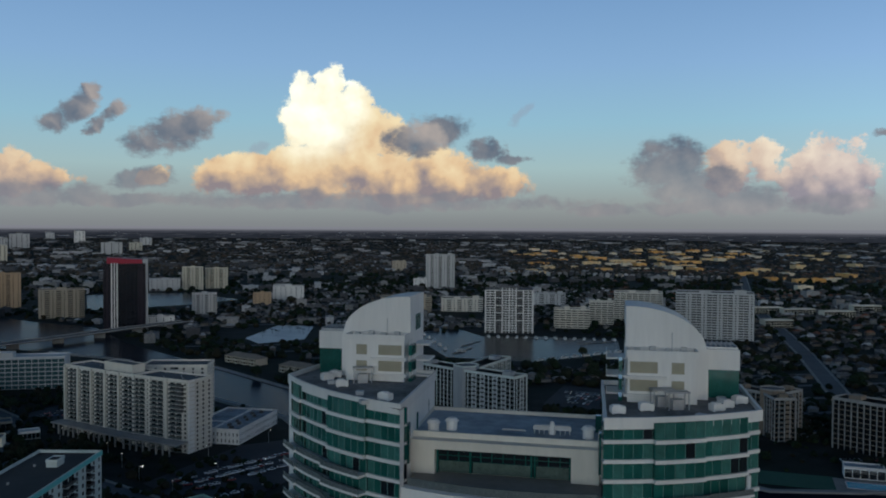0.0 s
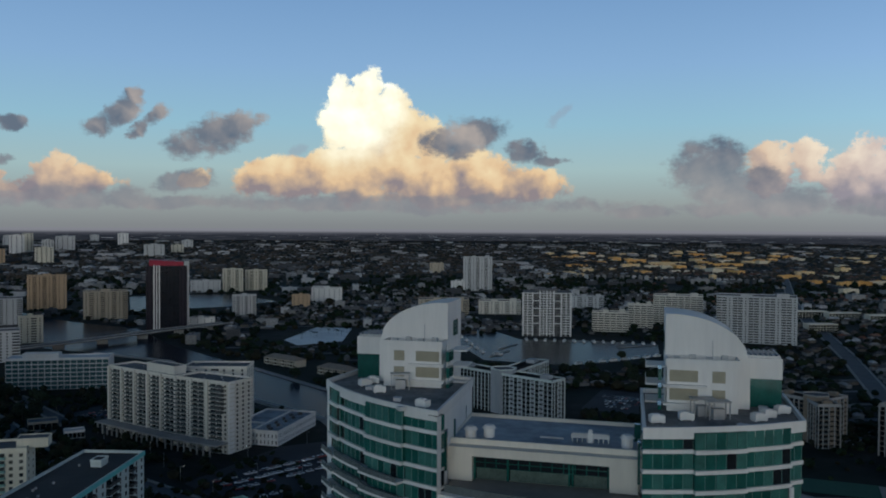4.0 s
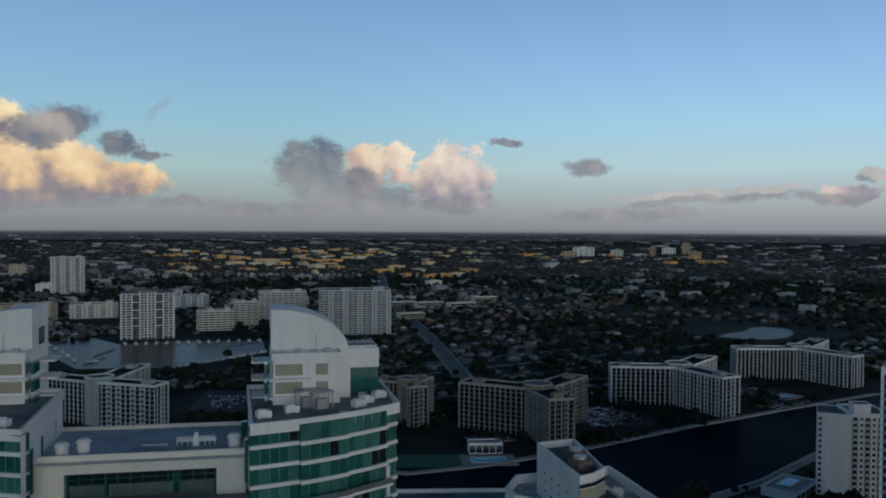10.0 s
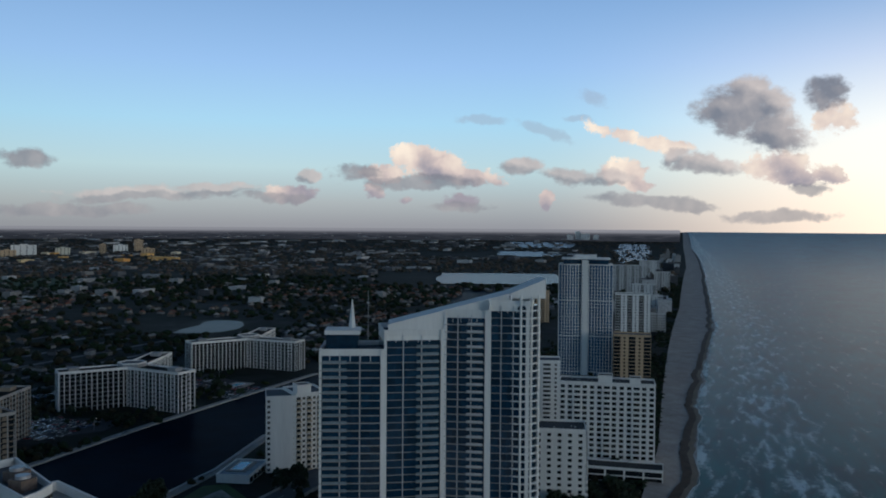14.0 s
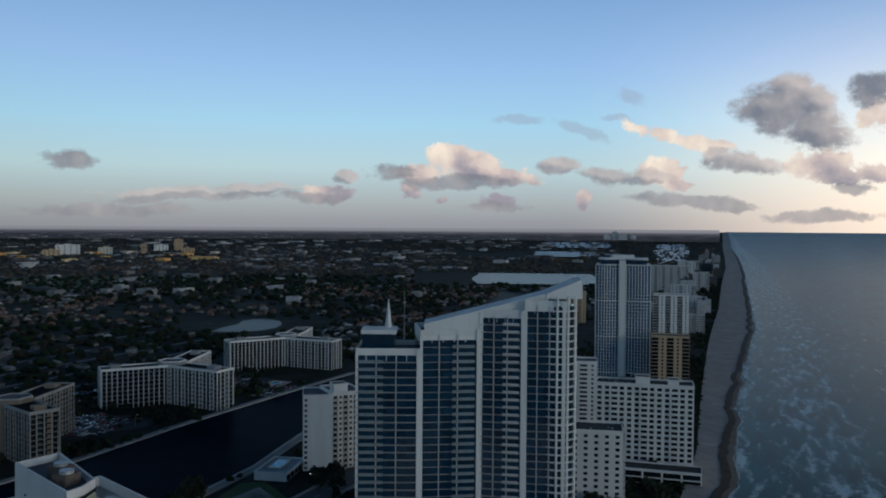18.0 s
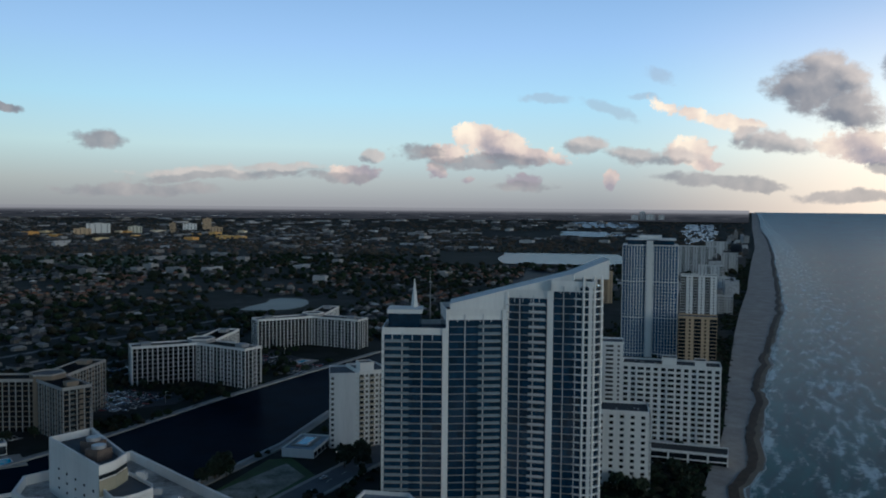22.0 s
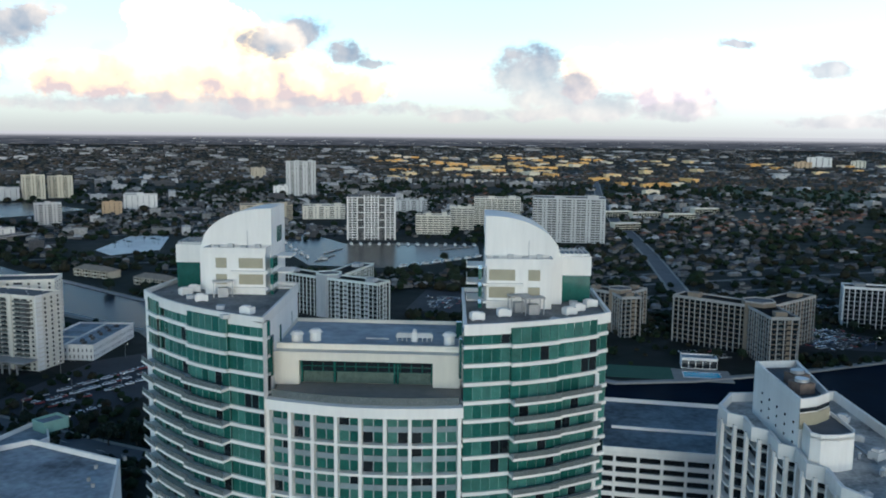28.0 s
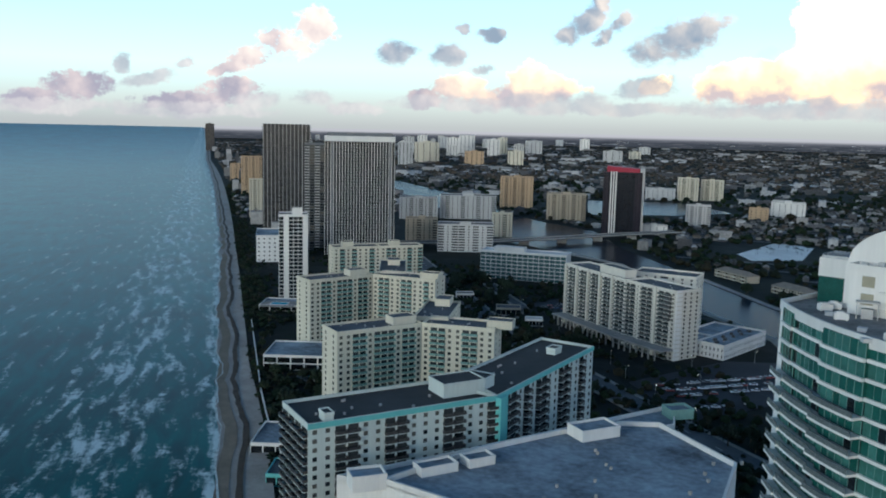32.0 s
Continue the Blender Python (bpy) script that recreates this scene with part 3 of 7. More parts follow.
sea = tagged(polar("sea", SEA, lambda d: along(SOUTH_SHORE, d) + wiggle(d, 1), lambda d: 360 + along(NORTH_SHORE, d) + wiggle(d, 7), 476,
                   lambda d, t: 0.25 + 0.0005 * d, shore=True), "teal sea with lines of white breakers along the beach", "sea", kind="structure")
FINE = sorted(set(RINGS + list(range(150, 1500, 12))))
for side, shore, dune, seed in (("south", SOUTH_SHORE, SOUTH_DUNE, 1), ("north", NORTH_SHORE, NORTH_DUNE, 7)):
    sgn = 1 if side == "south" else -1
    tagged(polar("beach_" + side, SAND, lambda d: along(dune, d), lambda d: along(shore, d) + wiggle(d, seed) + sgn * 0.4, 6, lambda d, t: 1.5 - 1.25 * t, FINE),
           "pale sand beach between the sea and the dune scrub", "beach", kind="structure")
    def sand_z(d, a, lift, dune=dune, shore=shore):
        t = (a - along(dune, d)) / (along(shore, d) - along(dune, d) + 1e-6)
        return 1.5 - 1.25 * max(0.0, min(1.05, t)) + lift

    def strip(name, mat, near, wide, lift, label, category, kind):
        """A strip that lies on the sand, so many metres up from the waterline."""
        def edge(off, salt):
            return lambda d: along(shore, d) + wiggle(d, seed) * 0.6 - sgn * math.degrees((off + 3.5 * noise.noise((d * 0.012, seed, 2)) + 0.9 * noise.noise((d * 0.1, salt, seed))) / max(d, 150))
        a0, a1 = edge(near + wide, 3), edge(near, 9)
        tagged(polar(name, mat, a0, a1, 2, lambda d, t: sand_z(d, a0(d) + (a1(d) - a0(d)) * t, lift), FINE), label, category, kind=kind)

    strip("wet_sand_" + side, WETSAND, 0.6, 5.4, 0.32, "dark wet sand at the water's edge", "wet sand", "structure")
    strip("seaweed_line_" + side, WRACK, *((8.5, 2.6) if side == "south" else (4.0, 5.0)), 0.42, "brown line of seaweed left along the sand", "seaweed", "stuff")

    def lip(off, salt):
        return lambda d: along(shore, d) + wiggle(d, seed) - sgn * math.degrees((off + 0.8 * noise.noise((d * 0.06, salt, seed)) + 0.5 * noise.noise((d * 0.21, salt, 1))) / max(d, 150))
    tagged(polar("surf_line_" + side, SURF, lip(0.5, 2), lip(-0.3, 6), 2, lambda d, t: 0.62 + 0.0006 * d, FINE), "thin white line of surf at the water's edge", "surf", kind="stuff")


def sheet(name, mat, outline, z, label, category, kind="structure"):
    s = Shape().prism([(x, y) for x, y in outline], -0.5, z)
    me = s.mesh(name, mat)
    for v in me.vertices:
        v.co = far(*v.co)
    return tagged(new(name, me), label, category, kind=kind)


WEST_BANK = [(1500, 1010), (900, 690), (560, 540), (448, 514), (342, 487), (242, 456), (173, 442), (129, 440), (20, 520), (-110, 620), (-195, 686), (-287, 775), (-438, 918), (-545, 1052), (-643, 1093), (-753, 1154), (-998, 1382), (-1440, 1679), (-2400, 2500)]
EAST_BANK = [(-2400, 2250), (-1500, 1560), (-1078, 1290), (-760, 1050), (-640, 960), (-557, 862), (-485, 840), (-380, 800), (-250, 646), (-158, 574), (-100, 472), (70, 330), (150, 318), (229, 345), (305, 370), (372, 405), (480, 440), (900, 600), (1500, 900)]
sheet("water_canal", CANAL, [(-15, 401)] + EAST_BANK[11:] + WEST_BANK[:8] + [(75, 480)], 0.12, "dark still water of the canal between sea walls", "canal")
sheet("water_canal_reach", REACH, EAST_BANK[:11] + [(-15, 401), (75, 480)] + WEST_BANK[8:], 0.12, "grey-blue water of the wide canal reach, sky reflection in its colour", "canal")
sheet("water_lake", LAKE, [(-807, 1525), (-665, 1260), (-552, 1367), (-500, 1480), (-647, 1627)], 0.14, "pale lake beyond the tall red-topped tower", "lake")
sheet("water_basin", LAKE, [(-187, 1200), (-72, 862), (16, 841), (70, 878), (111, 918), (119, 1013), (27, 1035), (-42, 1030), (-150, 1260)], 0.14, "marina basin", "marina")
sheet("water_pond", POND, [(664, 890), (684, 858), (712, 850), (742, 858), (772, 880), (800, 915), (806, 940), (792, 962), (768, 958), (738, 930), (700, 915)], 0.14, "small pond among the houses", "pond")


def reach(name, label, category, d0, d1, a0, a1, wave=0.0):
    """Open water between two bearings and two distances, with a ragged far bank."""
    n = 14
    rings = [d0 * (d1 / d0) ** (j / n) for j in range(n + 1)]

    def bank(a, seed, side):
        return lambda d: a + side * wave * (0.4 + noise.noise((d * 0.004, seed, 1))) * math.sin(math.pi * min(1, max(0, (d - d0) / (d1 - d0))))
    return tagged(polar(name, LAKE, bank(a0, 3, 1), bank(a1, 8, -1), 24, lambda d, t: 0.2 + 0.0006 * d, rings), label, category, kind="structure")


reach("water_bay", "pale bay beyond the houses", "bay", 2000, 2460, -54.4, -62.0, 0.8)
reach("water_inlet", "far pale inlet among dark trees", "bay", 3900, 4700, -58.4, -62.2, 0.7)
reach("water_sound", "far pale sound among dark trees", "bay", 5600, 7600, -59.0, -63.0, 0.6)
reach("water_river", "far pale river running north", "river", 3300, 7000, -66.3, -68.0, 0.5)
sheet("sand_lot", LOTSAND, [(-320, 975), (-291, 934), (-249, 977), (-268, 1099), (-318, 1120)], 0.2, "bare white marl building lot", "lot")

# ------------------------------------------------------------------ the twin-finned hotel
HC, HR = (8.0, 178.0), 57.0


def arc(r, a0, a1, n):
    return [(HC[0] + r * math.sin(radians(a0 + (a1 - a0) * j / n)), HC[1] - r * math.cos(radians(a0 + (a1 - a0) * j / n))) for j in range(n + 1)]


def band(s, r0, r1, a0, a1, z0, z1, mi=0, n=None):
    n = n or max(2, int(abs(a1 - a0) / 2.5))
    return s.prism(arc(r1, a0, a1, n) + arc(r0, a0, a1, n)[::-1], z0, z1, mi)


hotel = thing("hotel_tower", Matrix.Translation((-0.33, 0, -0.6)) @ Matrix.Diagonal((0.9736, 1, 1, 1)), "tall white and green-glass hotel with two curved roof fins", "hotel")
FLOOR, ROOF = 2.85, 107.0
FLOORS = 36
LEFT_BAYS = [(-58.6, -53.0, 0.35, True), (-53.0, -43.0, 0.0, True), (-43.0, -33.5, 0.7, True), (-33.5, -26.5, 0.0, False)]
RIGHT_BAYS = [(5.1, 12.5, 0.0, False), (12.5, 20.5, 0.8, True), (20.5, 28.5, 0.35, True), (28.5, 31.5, -0.5, False)]
pane = Shape().box(-0.72, -0.05, 0, 0.72, 0.06, 2.34, 0)
pane.box(0.72, -0.09, 0, 0.78, 0.06, 2.34, 1)
for bays, core, a0, a1 in (
        (LEFT_BAYS, [(-17.6, 126), (-15.2, 156.3), (-38.0, 166.0), (-42.0, 150.5)], -56.2, -26.5),
        (RIGHT_BAYS, [(40.0, 150.0), (15.9, 151.0), (13.3, 121.6)], 5.1, 31.5)):
    line = arc(HR - 0.6, a0, a1, 10)
    block = part("wing", Shape().prism(line + core, 0, ROOF, 0, 1), [WHITE, STAINROOF], hotel)
    rim = arc(HR + 0.3, a0, a1, 10) + ([(-15.0, 156.5), (-38.0, 166.3), (-42.2, 150.5)] if bays is LEFT_BAYS else [(40.2, 150.2), (15.7, 151.2)])
    part("parapet", Shape().ring(rim, 0.45, ROOF - 0.9, ROOF + 0.75), [WHITE], hotel)
    panes = []
    for fl in range(1, FLOORS):
        z = ROOF - FLOOR * fl
        s = Shape()
        for b0, b1, out, balc in bays:
            big = balc and fl >= 4
            extra = 1.5 if big else 0.35
            band(s, HR - 1.5, HR + out + extra, b0, b1, z - 0.1, z + (0.3 if big else 0.45))
            if big and fl < 22:
                part("balustrade", band(Shape(), HR + out + extra - 0.12, HR + out + extra - 0.03, b0 + 0.1, b1 - 0.1, z + 0.3, z + 1.1), [RAIL], hotel)
            glass_r = HR + out - (0.5 if big else 0.1)
            n = max(1, round(radians(b1 - b0) * glass_r / 1.52))
            for j in range(n):
                a = b0 + (b1 - b0) * (j + 0.5) / n
                x, y = HC[0] + glass_r * math.sin(radians(a)), HC[1] - glass_r * math.cos(radians(a))
                panes.append(spot(x, y, z + 0.44, radians(a)))
            band(s, HR - 1.5, glass_r - 0.08, b0, b1, z + 0.2, z + FLOOR, 1)
        if bays is RIGHT_BAYS and fl >= 4:
            s.tube(HC[0] + (HR + 0.9) * math.sin(radians(28.2)), HC[1] - (HR + 0.9) * math.cos(radians(28.2)), z, z + FLOOR, 0.35)
        part("floor_band", s, [WHITE, DARKGLASS if fl > 3 else GREENGLASS], hotel)
    pick = random.Random(4)
    for share, mt in ((0.09, DARKGLASS), (0.52, CURTAIN), (1.0, GREENGLASS)):
        some = [pm for pm in panes if pick.random() < share]
        panes = [pm for pm in panes if pm not in some]
        pieces("pane", pane, [mt, AQUAPALE], hotel, some, 70)
# slit windows on the inner side walls
for x, y0, y1 in ((-17.3, 131, 132.4), (-16.9, 139, 139.8), (-16.2, 150, 151.2), (14.0, 128, 129.2), (14.6, 140, 141)):
    part("slit_window", Shape().box(x - 0.9, y0, ROOF - 9.5 if y1 - y0 > 1 else ROOF - 6, x + 0.55 if x < 0 else x + 0.2, y1, ROOF - 3.2), [GREENGLASS], hotel)
# middle: gridded front, terrace and roof bar
MID_TOP = 95.2
part("middle_body", Shape().prism(arc(HR - 1.3, -26.5, 5.1, 10) + [(15.9, 151), (-15.2, 156)], 0, MID_TOP - 0.2, 0, 1), [DARKGLASS, PAVING], hotel)
cols, cells, rails = [], [], []
for j in range(9):
    a = -26.0 + 30.6 * j / 8
    cols.append(spot(HC[0] + (HR - 0.1) * math.sin(radians(a)), HC[1] - (HR - 0.1) * math.cos(radians(a)), 0, radians(a)))
pieces("column", Shape().box(-0.27, -0.45, 0, 0.27, 1.0, MID_TOP - 1), [WHITE], hotel, cols, 20)
for r in range(19):
    z = MID_TOP - 1.5 - 4.6 * r
    part("grid_beam", band(Shape(), HR - 1.2, HR + (0.5 if r == 0 else 0.25), -26.5, 5.1, z - 0.1, z + (1.5 if r == 0 else 0.3)), [WHITE], hotel)
    for j in range(8):
        a = -26.0 + 30.6 * (j + 0.5) / 8
        x, y = HC[0] + (HR - 0.9) * math.sin(radians(a)), HC[1] - (HR - 0.9) * math.cos(radians(a))
        for up in (0, 1):
            for side in (-0.86, 0.86):
                cells.append(spot(x, y, z - 4.6 + 0.35 + 2.2 * up, radians(a)) @ Matrix.Translation((side, 0, 0)))
        rails.append(spot(x, y, z - 2.5, radians(a)))
pick = random.Random(8)
for share, mt in ((0.12, DARKGLASS), (0.3, CURTAIN), (1.0, GREENGLASS)):
    some = [pm for pm in cells if pick.random() < share]
    cells = [pm for pm in cells if pm not in some]
    pieces("grid_pane", Shape().box(-0.8, -0.05, 0, 0.8, 0.05, 1.95, 0).box(0.8, -0.1, 0, 0.9, 0.05, 1.95, 1), [mt, PALE], hotel, some, 66)
pieces("cross_rail", Shape().box(-1.7, -0.35, 0, 1.7, 0.05, 0.14).box(-1.7, -0.35, 0.14, 1.7, -0.3, 0.9), [BALUS], hotel, rails, 100)
part("terrace_rail", band(Shape(), HR - 0.9, HR - 0.82, -26, 4.6, MID_TOP, MID_TOP + 1.2), [RAIL], hotel)
bar = part("roof_bar", Shape().prism([(-17.2, 136.5), (13.9, 132.5), (15.6, 150.6), (-15.4, 155.0)], MID_TOP - 0.2, 100.9, 0, 1), [BARWALL, BLUEROOF], hotel)
edges("roof_bar_parapet", [(-17.4, 136.3), (14.0, 132.2), (15.8, 150.9), (-15.5, 155.3)], 0.5, 99.0, 101.5, [BARWALL], hotel)
bm_, bl = frame_between((-17.2, 136.5), (13.9, 132.5))
glazing = Shape()
glazing.box(4.6, -0.35, MID_TOP, bl - 4.6, -0.05, 99.3, 0)
SMOKED = material("smoky_green_glass", (0.095, 0.135, 0.115), 0.3, 0.35, 0.5, spec=0.3)
part("bar_glazing", glazing, [DARKGLASS], hotel, bm_)
mull = [bm_ @ spot(4.6 + (bl - 9.2) * j / 12, -0.42, MID_TOP) for j in range(13)]
pieces("mullion", Shape().box(-0.08, -0.1, 0, 0.08, 0.1, 4.1), [GREENGLASS], hotel, mull)
part("bar_frame", Shape().box(0.2, -2.2, MID_TOP, 4.6, -0.02, 100.6).box(bl - 4.6, -2.2, MID_TOP, bl - 0.2, -0.02, 100.6).box(4.6, -2.2, 99.2, bl - 4.6, -0.02, 100.6), [BARWALL], hotel, bm_)
for z in (1.75, 2.65, 3.55):
    part("bar_transom", Shape().box(4.7, -0.5, MID_TOP + z, bl - 4.7, -0.36, MID_TOP + z + 0.12), [GREENGLASS], hotel, bm_)
for lo, hi in ((0.02, 0.245), (0.275, 0.70), (0.745, 0.98)):
    part("lower_panel", Shape().box(4.6 + (bl - 9.2) * lo, -0.62, MID_TOP, 4.6 + (bl - 9.2) * hi, -0.54, MID_TOP + 1.8), [SMOKED], hotel, bm_, "smoky green glass panel")
for share in (0.008, 0.26, 0.71, 0.735, 0.992):
    part("bay_post", Shape().box(4.6 + (bl - 9.2) * share - 0.16, -1.0, MID_TOP, 4.6 + (bl - 9.2) * share + 0.16, -0.36, 99.2), [GREENGLASS], hotel, bm_)


def fin(mirror, m):
    """A penthouse with a quarter-ellipse fin behind it; x runs from the tall side when mirror is 1."""
    def X(x):
        return x if mirror > 0 else -x
    n, wd, low, top = 16, 13.4, 7.2, 14.9
    outline = [(wd * j / n, low + (top - low) * math.sqrt(max(0.0, 1 - (j / n) ** 2.2))) for j in range(n + 1)]
    s = Shape()
    edge = [(X(0), -0.3)] + [(X(xa), za) for xa, za in outline] + [(X(wd), -0.3)]
    ne = len(edge)
    s.v = [(x, 4.2, z) for x, z in edge] + [(x, 15.5, z) for x, z in edge]
    s.f = [tuple(range(ne)), tuple(range(2 * ne - 1, ne - 1, -1))] + [(j, (j + 1) % ne, ne + (j + 1) % ne, ne + j) for j in range(ne)]
    s.i = [0] * len(s.f)
    f = part("fin", s, [WHITE], hotel, m, "white curved roof fin")
    part("fin_side_window", Shape().box(min(X(-0.06), X(0.2)), 8.6, 8.3, max(X(-0.06), X(0.2)), 12.6, 11.2), [GREENGLASS], f)
    x0, x1 = sorted((X(0.2), X(11.2)))
    pent = part("penthouse", Shape().box(x0, 0, -0.3, x1, 4.2, 7.7, 0, 1), [WHITE, TAR], hotel, m)
    edges("parapet", [(x0 - 0.2, -0.2), (x1 + 0.2, -0.2), (x1 + 0.2, 4.1), (x0 - 0.2, 4.1)], 0.35, 7.2, 8.3, [WHITE], pent)
    for j in range(4):
        part("roof_box", Shape().box(-0.5, -0.4, 0, 0.5, 0.4, 0.7 + 0.25 * (j % 2)), [PALE], pent, Matrix.Translation((x0 + 1.6 + 2.5 * j, 2.0 + 0.5 * (j % 2), 7.7)))
    part("roof_mast", Shape().tube(x0 + 7.2, 2.4, 7.7, 11.0, 0.06, 0, 6), [METAL], pent)
    for lv in range(3):
        z = 5.0 - 2.9 * lv
        for xa, xb in ((0.6, 5.0), (7.2, 9.2)):
            a, b_ = sorted((X(xa), X(xb)))
            if z - 0.6 > 0 or lv < 2:
                part("louvre", Shape().box(a, -0.1, max(0.2, z - 0.3), b_, 0.15, z + 1.5), [TAN], pent)
        a, b_ = sorted((X(-0.4), X(6.4)))
        part("ledge", Shape().box(a, -0.75, z - 1.15, b_, 0.0, z - 0.75), [WHITE], pent)
        a, b_ = sorted((X(-3.2), X(0.0)))
        part("side_balcony", Shape().box(a, 6.0, z + 0.8, b_, 11.5, z + 1.1).box(a, 6.0, z + 1.1, a + 0.1, 11.5, z + 2.0), [WHITE], hotel, m)
        a, b_ = sorted((X(-1.2), X(0.3)))
        part("corner_pane", Shape().box(a + 0.9 * (mirror < 0), 0.3, z - 0.3, b_ - 0.9 * (mirror > 0), 4.0, z + 1.5), [GREENGLASS], hotel, m)
    a, b_ = sorted((X(wd - 0.4), X(wd + 5.2)))
    for j in range(7):
        part("roof_beam", Shape().box(a + 0.3 + 0.8 * j, 6.6, 8.3, a + 0.45 + 0.8 * j, 13.4, 8.5), [METAL], hotel, m)
    for j in (6.7, 13.1):
        part("beam_rail", Shape().box(a + 0.2, j, 7.9, b_ - 0.2, j + 0.15, 8.3), [METAL], hotel, m)
    part("lift_house", Shape().box(a, 6.5, -0.3, b_, 13.5, 4.6, 1).box(a - 0.1, 6.4, 4.6, b_ + 0.1, 13.6, 7.9, 0, 2), [WHITE, GREENGLASS, BLUEROOF], hotel, m)


fin(1, spot(18.2, 136.4, ROOF, radians(-6)))
fin(-1, spot(-20.0, 149.0, ROOF, radians(-6)))
plant = Shape().box(-1.1, -0.7, 0.15, 1.1, 0.7, 1.15).box(-0.8, -0.5, 1.15, 0.4, 0.5, 1.35).box(-0.9, -0.6, 0, -0.7, 0.6, 0.15).box(0.7, -0.6, 0, 0.9, 0.6, 0.15)
for x, y, a in ((-30.5, 143.5, 0.3), (-21.0, 133.0, -0.5), (-34.5, 149.5, 0.7), (-33.5, 152, 0.2), (15.8, 127.5, 0.2), (31.5, 131.0, 0.4), (33.5, 133.6, 0.4), (20.5, 130, 0.1), (36.5, 137.0, 0.3)):
    part("roof_unit", plant, [WHITE], hotel, spot(x, y, ROOF, a))
for x, y in ((-13.6, 138.5), (-10.6, 140.0), (12.2, 136.5)):
    part("roof_fan", Shape().tube(x, y, 100.9, 102.4, 0.95).tube(x, y, 102.4, 102.9, 1.25, r1=0.8), [WHITE], hotel)
for x0 in (-1.75, 1.75):
    unit = Shape().box(x0 - 1.4, -0.55, 0.7, x0 + 1.4, 0.55, 1.25).box(x0 - 1.25, -0.4, 1.25, x0 + 1.25, 0.4, 1.45)
    for dx in (-1.2, -0.4, 0.4, 1.2):
        unit.box(x0 + dx - 0.06, -0.45, 0, x0 + dx + 0.06, 0.45, 0.7)
    part("cooling_unit", unit, [PALE], hotel, spot(6.4, 138.9, 100.9, -0.1), "long pale duct on legs")
part("duct_head", Shape().box(-0.4, -0.7, 0, 0.4, 0.7, 1.75).tube(0, 0, 1.75, 2.05, 0.3), [WHITE], hotel, spot(6.4, 138.9, 100.9, -0.1))
part("pipe_run", Shape().box(-2, -0.12, 0, 2, 0.12, 0.25), [METAL], hotel, spot(0.0, 140.5, 100.9, -0.13))
for x, y in ((-27.5, 147.5), (25.5, 131.5), (23.5, 133.5)):
    gm_ = spot(x, y, ROOF, 0.2)
    top_ = part("gantry_deck", Shape().box(-1.8, -1.0, 2.6, 1.8, 1.0, 2.8), [METAL], hotel, gm_)
    for dx in (-1.6, 1.6):
        for dy in (-0.8, 0.8):
            part("leg", Shape().box(dx - 0.08, dy - 0.08, 0, dx + 0.08, dy + 0.08, 2.6), [METAL], top_)
    part("roof_tank", Shape().box(-0.9, -0.6, 0, 0.9, 0.6, 1.6), [METAL], hotel, gm_)
for j in range(5):
    part("roof_hatch", Shape().box(-0.6, -0.6, 0, 0.6, 0.6, 0.5).box(-0.68, -0.68, 0.5, 0.68, 0.68, 0.6), [PALE], hotel, spot((-26, -33, -24, 28, 34)[j], (137, 146, 130, 126, 139)[j], ROOF, 0.3 * j))

# ------------------------------------------------------------------ slab blocks


def block_body(parent, m, wd, dp, h, wall, roof, para=1.1, plant_rooms=(), z0=0.0):
    part("wall", Shape().box(0, 0, z0, wd, dp, h, 0, 1), [wall, roof], parent, m)
    part("parapet", Shape().ring([(-0.12, -0.12), (wd + 0.12, -0.12), (wd + 0.12, dp + 0.12), (-0.12, dp + 0.12)], 0.4, h - 0.5, h + para), [wall], parent, m)
    for x0, y0, x1, y1, hh in plant_rooms:
        room = part("plant_room", Shape().box(x0, y0, h - 0.1, x1, y1, h + hh, 0, 1), [wall, roof], parent, m)
        part("coping", Shape().ring([(x0 - 0.15, y0 - 0.15), (x1 + 0.15, y0 - 0.15), (x1 + 0.15, y1 + 0.15), (x0 - 0.15, y1 + 0.15)], 0.3, h + hh - 0.4, h + hh + 0.4), [wall], room)


def faces_of(m, wd, dp):
    return {"front": (m, wd), "right": (m @ spot(wd, 0, 0, math.pi / 2), dp), "left": (m @ spot(0, dp, 0, -math.pi / 2), dp), "back": (m @ spot(wd, dp, 0, math.pi), wd)}


def openings(parent, m, length, h, floors, pattern, glass, trim, rail, base=0.0, cap=140, win=(1.5, 1.45), depth=1.3, bands=None, wide=None, fill=0.92, gfill=0.8):
    """Lay windows (w), balconies (b), full glass bays (g) along a face by the pattern, floor by floor from the top."""
    fh = (h - base) / floors
    cap = int(cap * 0.15)
    bay = length / len(pattern)
    got = {"w": [], "b": [], "g": []}
    for fl in range(floors - 1, -1, -1):
        for j, ch in enumerate(pattern):
            x, z = (j + 0.5) * bay, base + fl * fh
            if ch == "w":
                got["w"].append(m @ spot(x, 0, z + fh * 0.55))
            elif ch == "b":
                got["b"].append(m @ spot(x, 0, z + 0.1))
            elif ch == "g":
                got["g"].append(m @ spot(x, 0, z + fh * 0.5))
    pieces("window", window_shape(min(win[0], bay * 0.8), min(win[1], fh * 0.7)), [trim, glass], parent, got["w"], cap)
    pieces("balcony", balcony_shape(bay * fill, depth), [trim, rail, glass], parent, got["b"], cap)
    pieces("glass_bay", window_shape(bay * 0.9, fh * gfill, 0.05, 0.1), [trim, glass], parent, got["g"], cap)
    if bands:
        line = Shape().box(-0.02, -bands, -0.14, length + 0.02, 0.05, 0.16)
        pieces("floor_band", line, [trim], parent, [m @ spot(0, 0, base + fl * fh) for fl in range(floors, 0, -1)], 60)


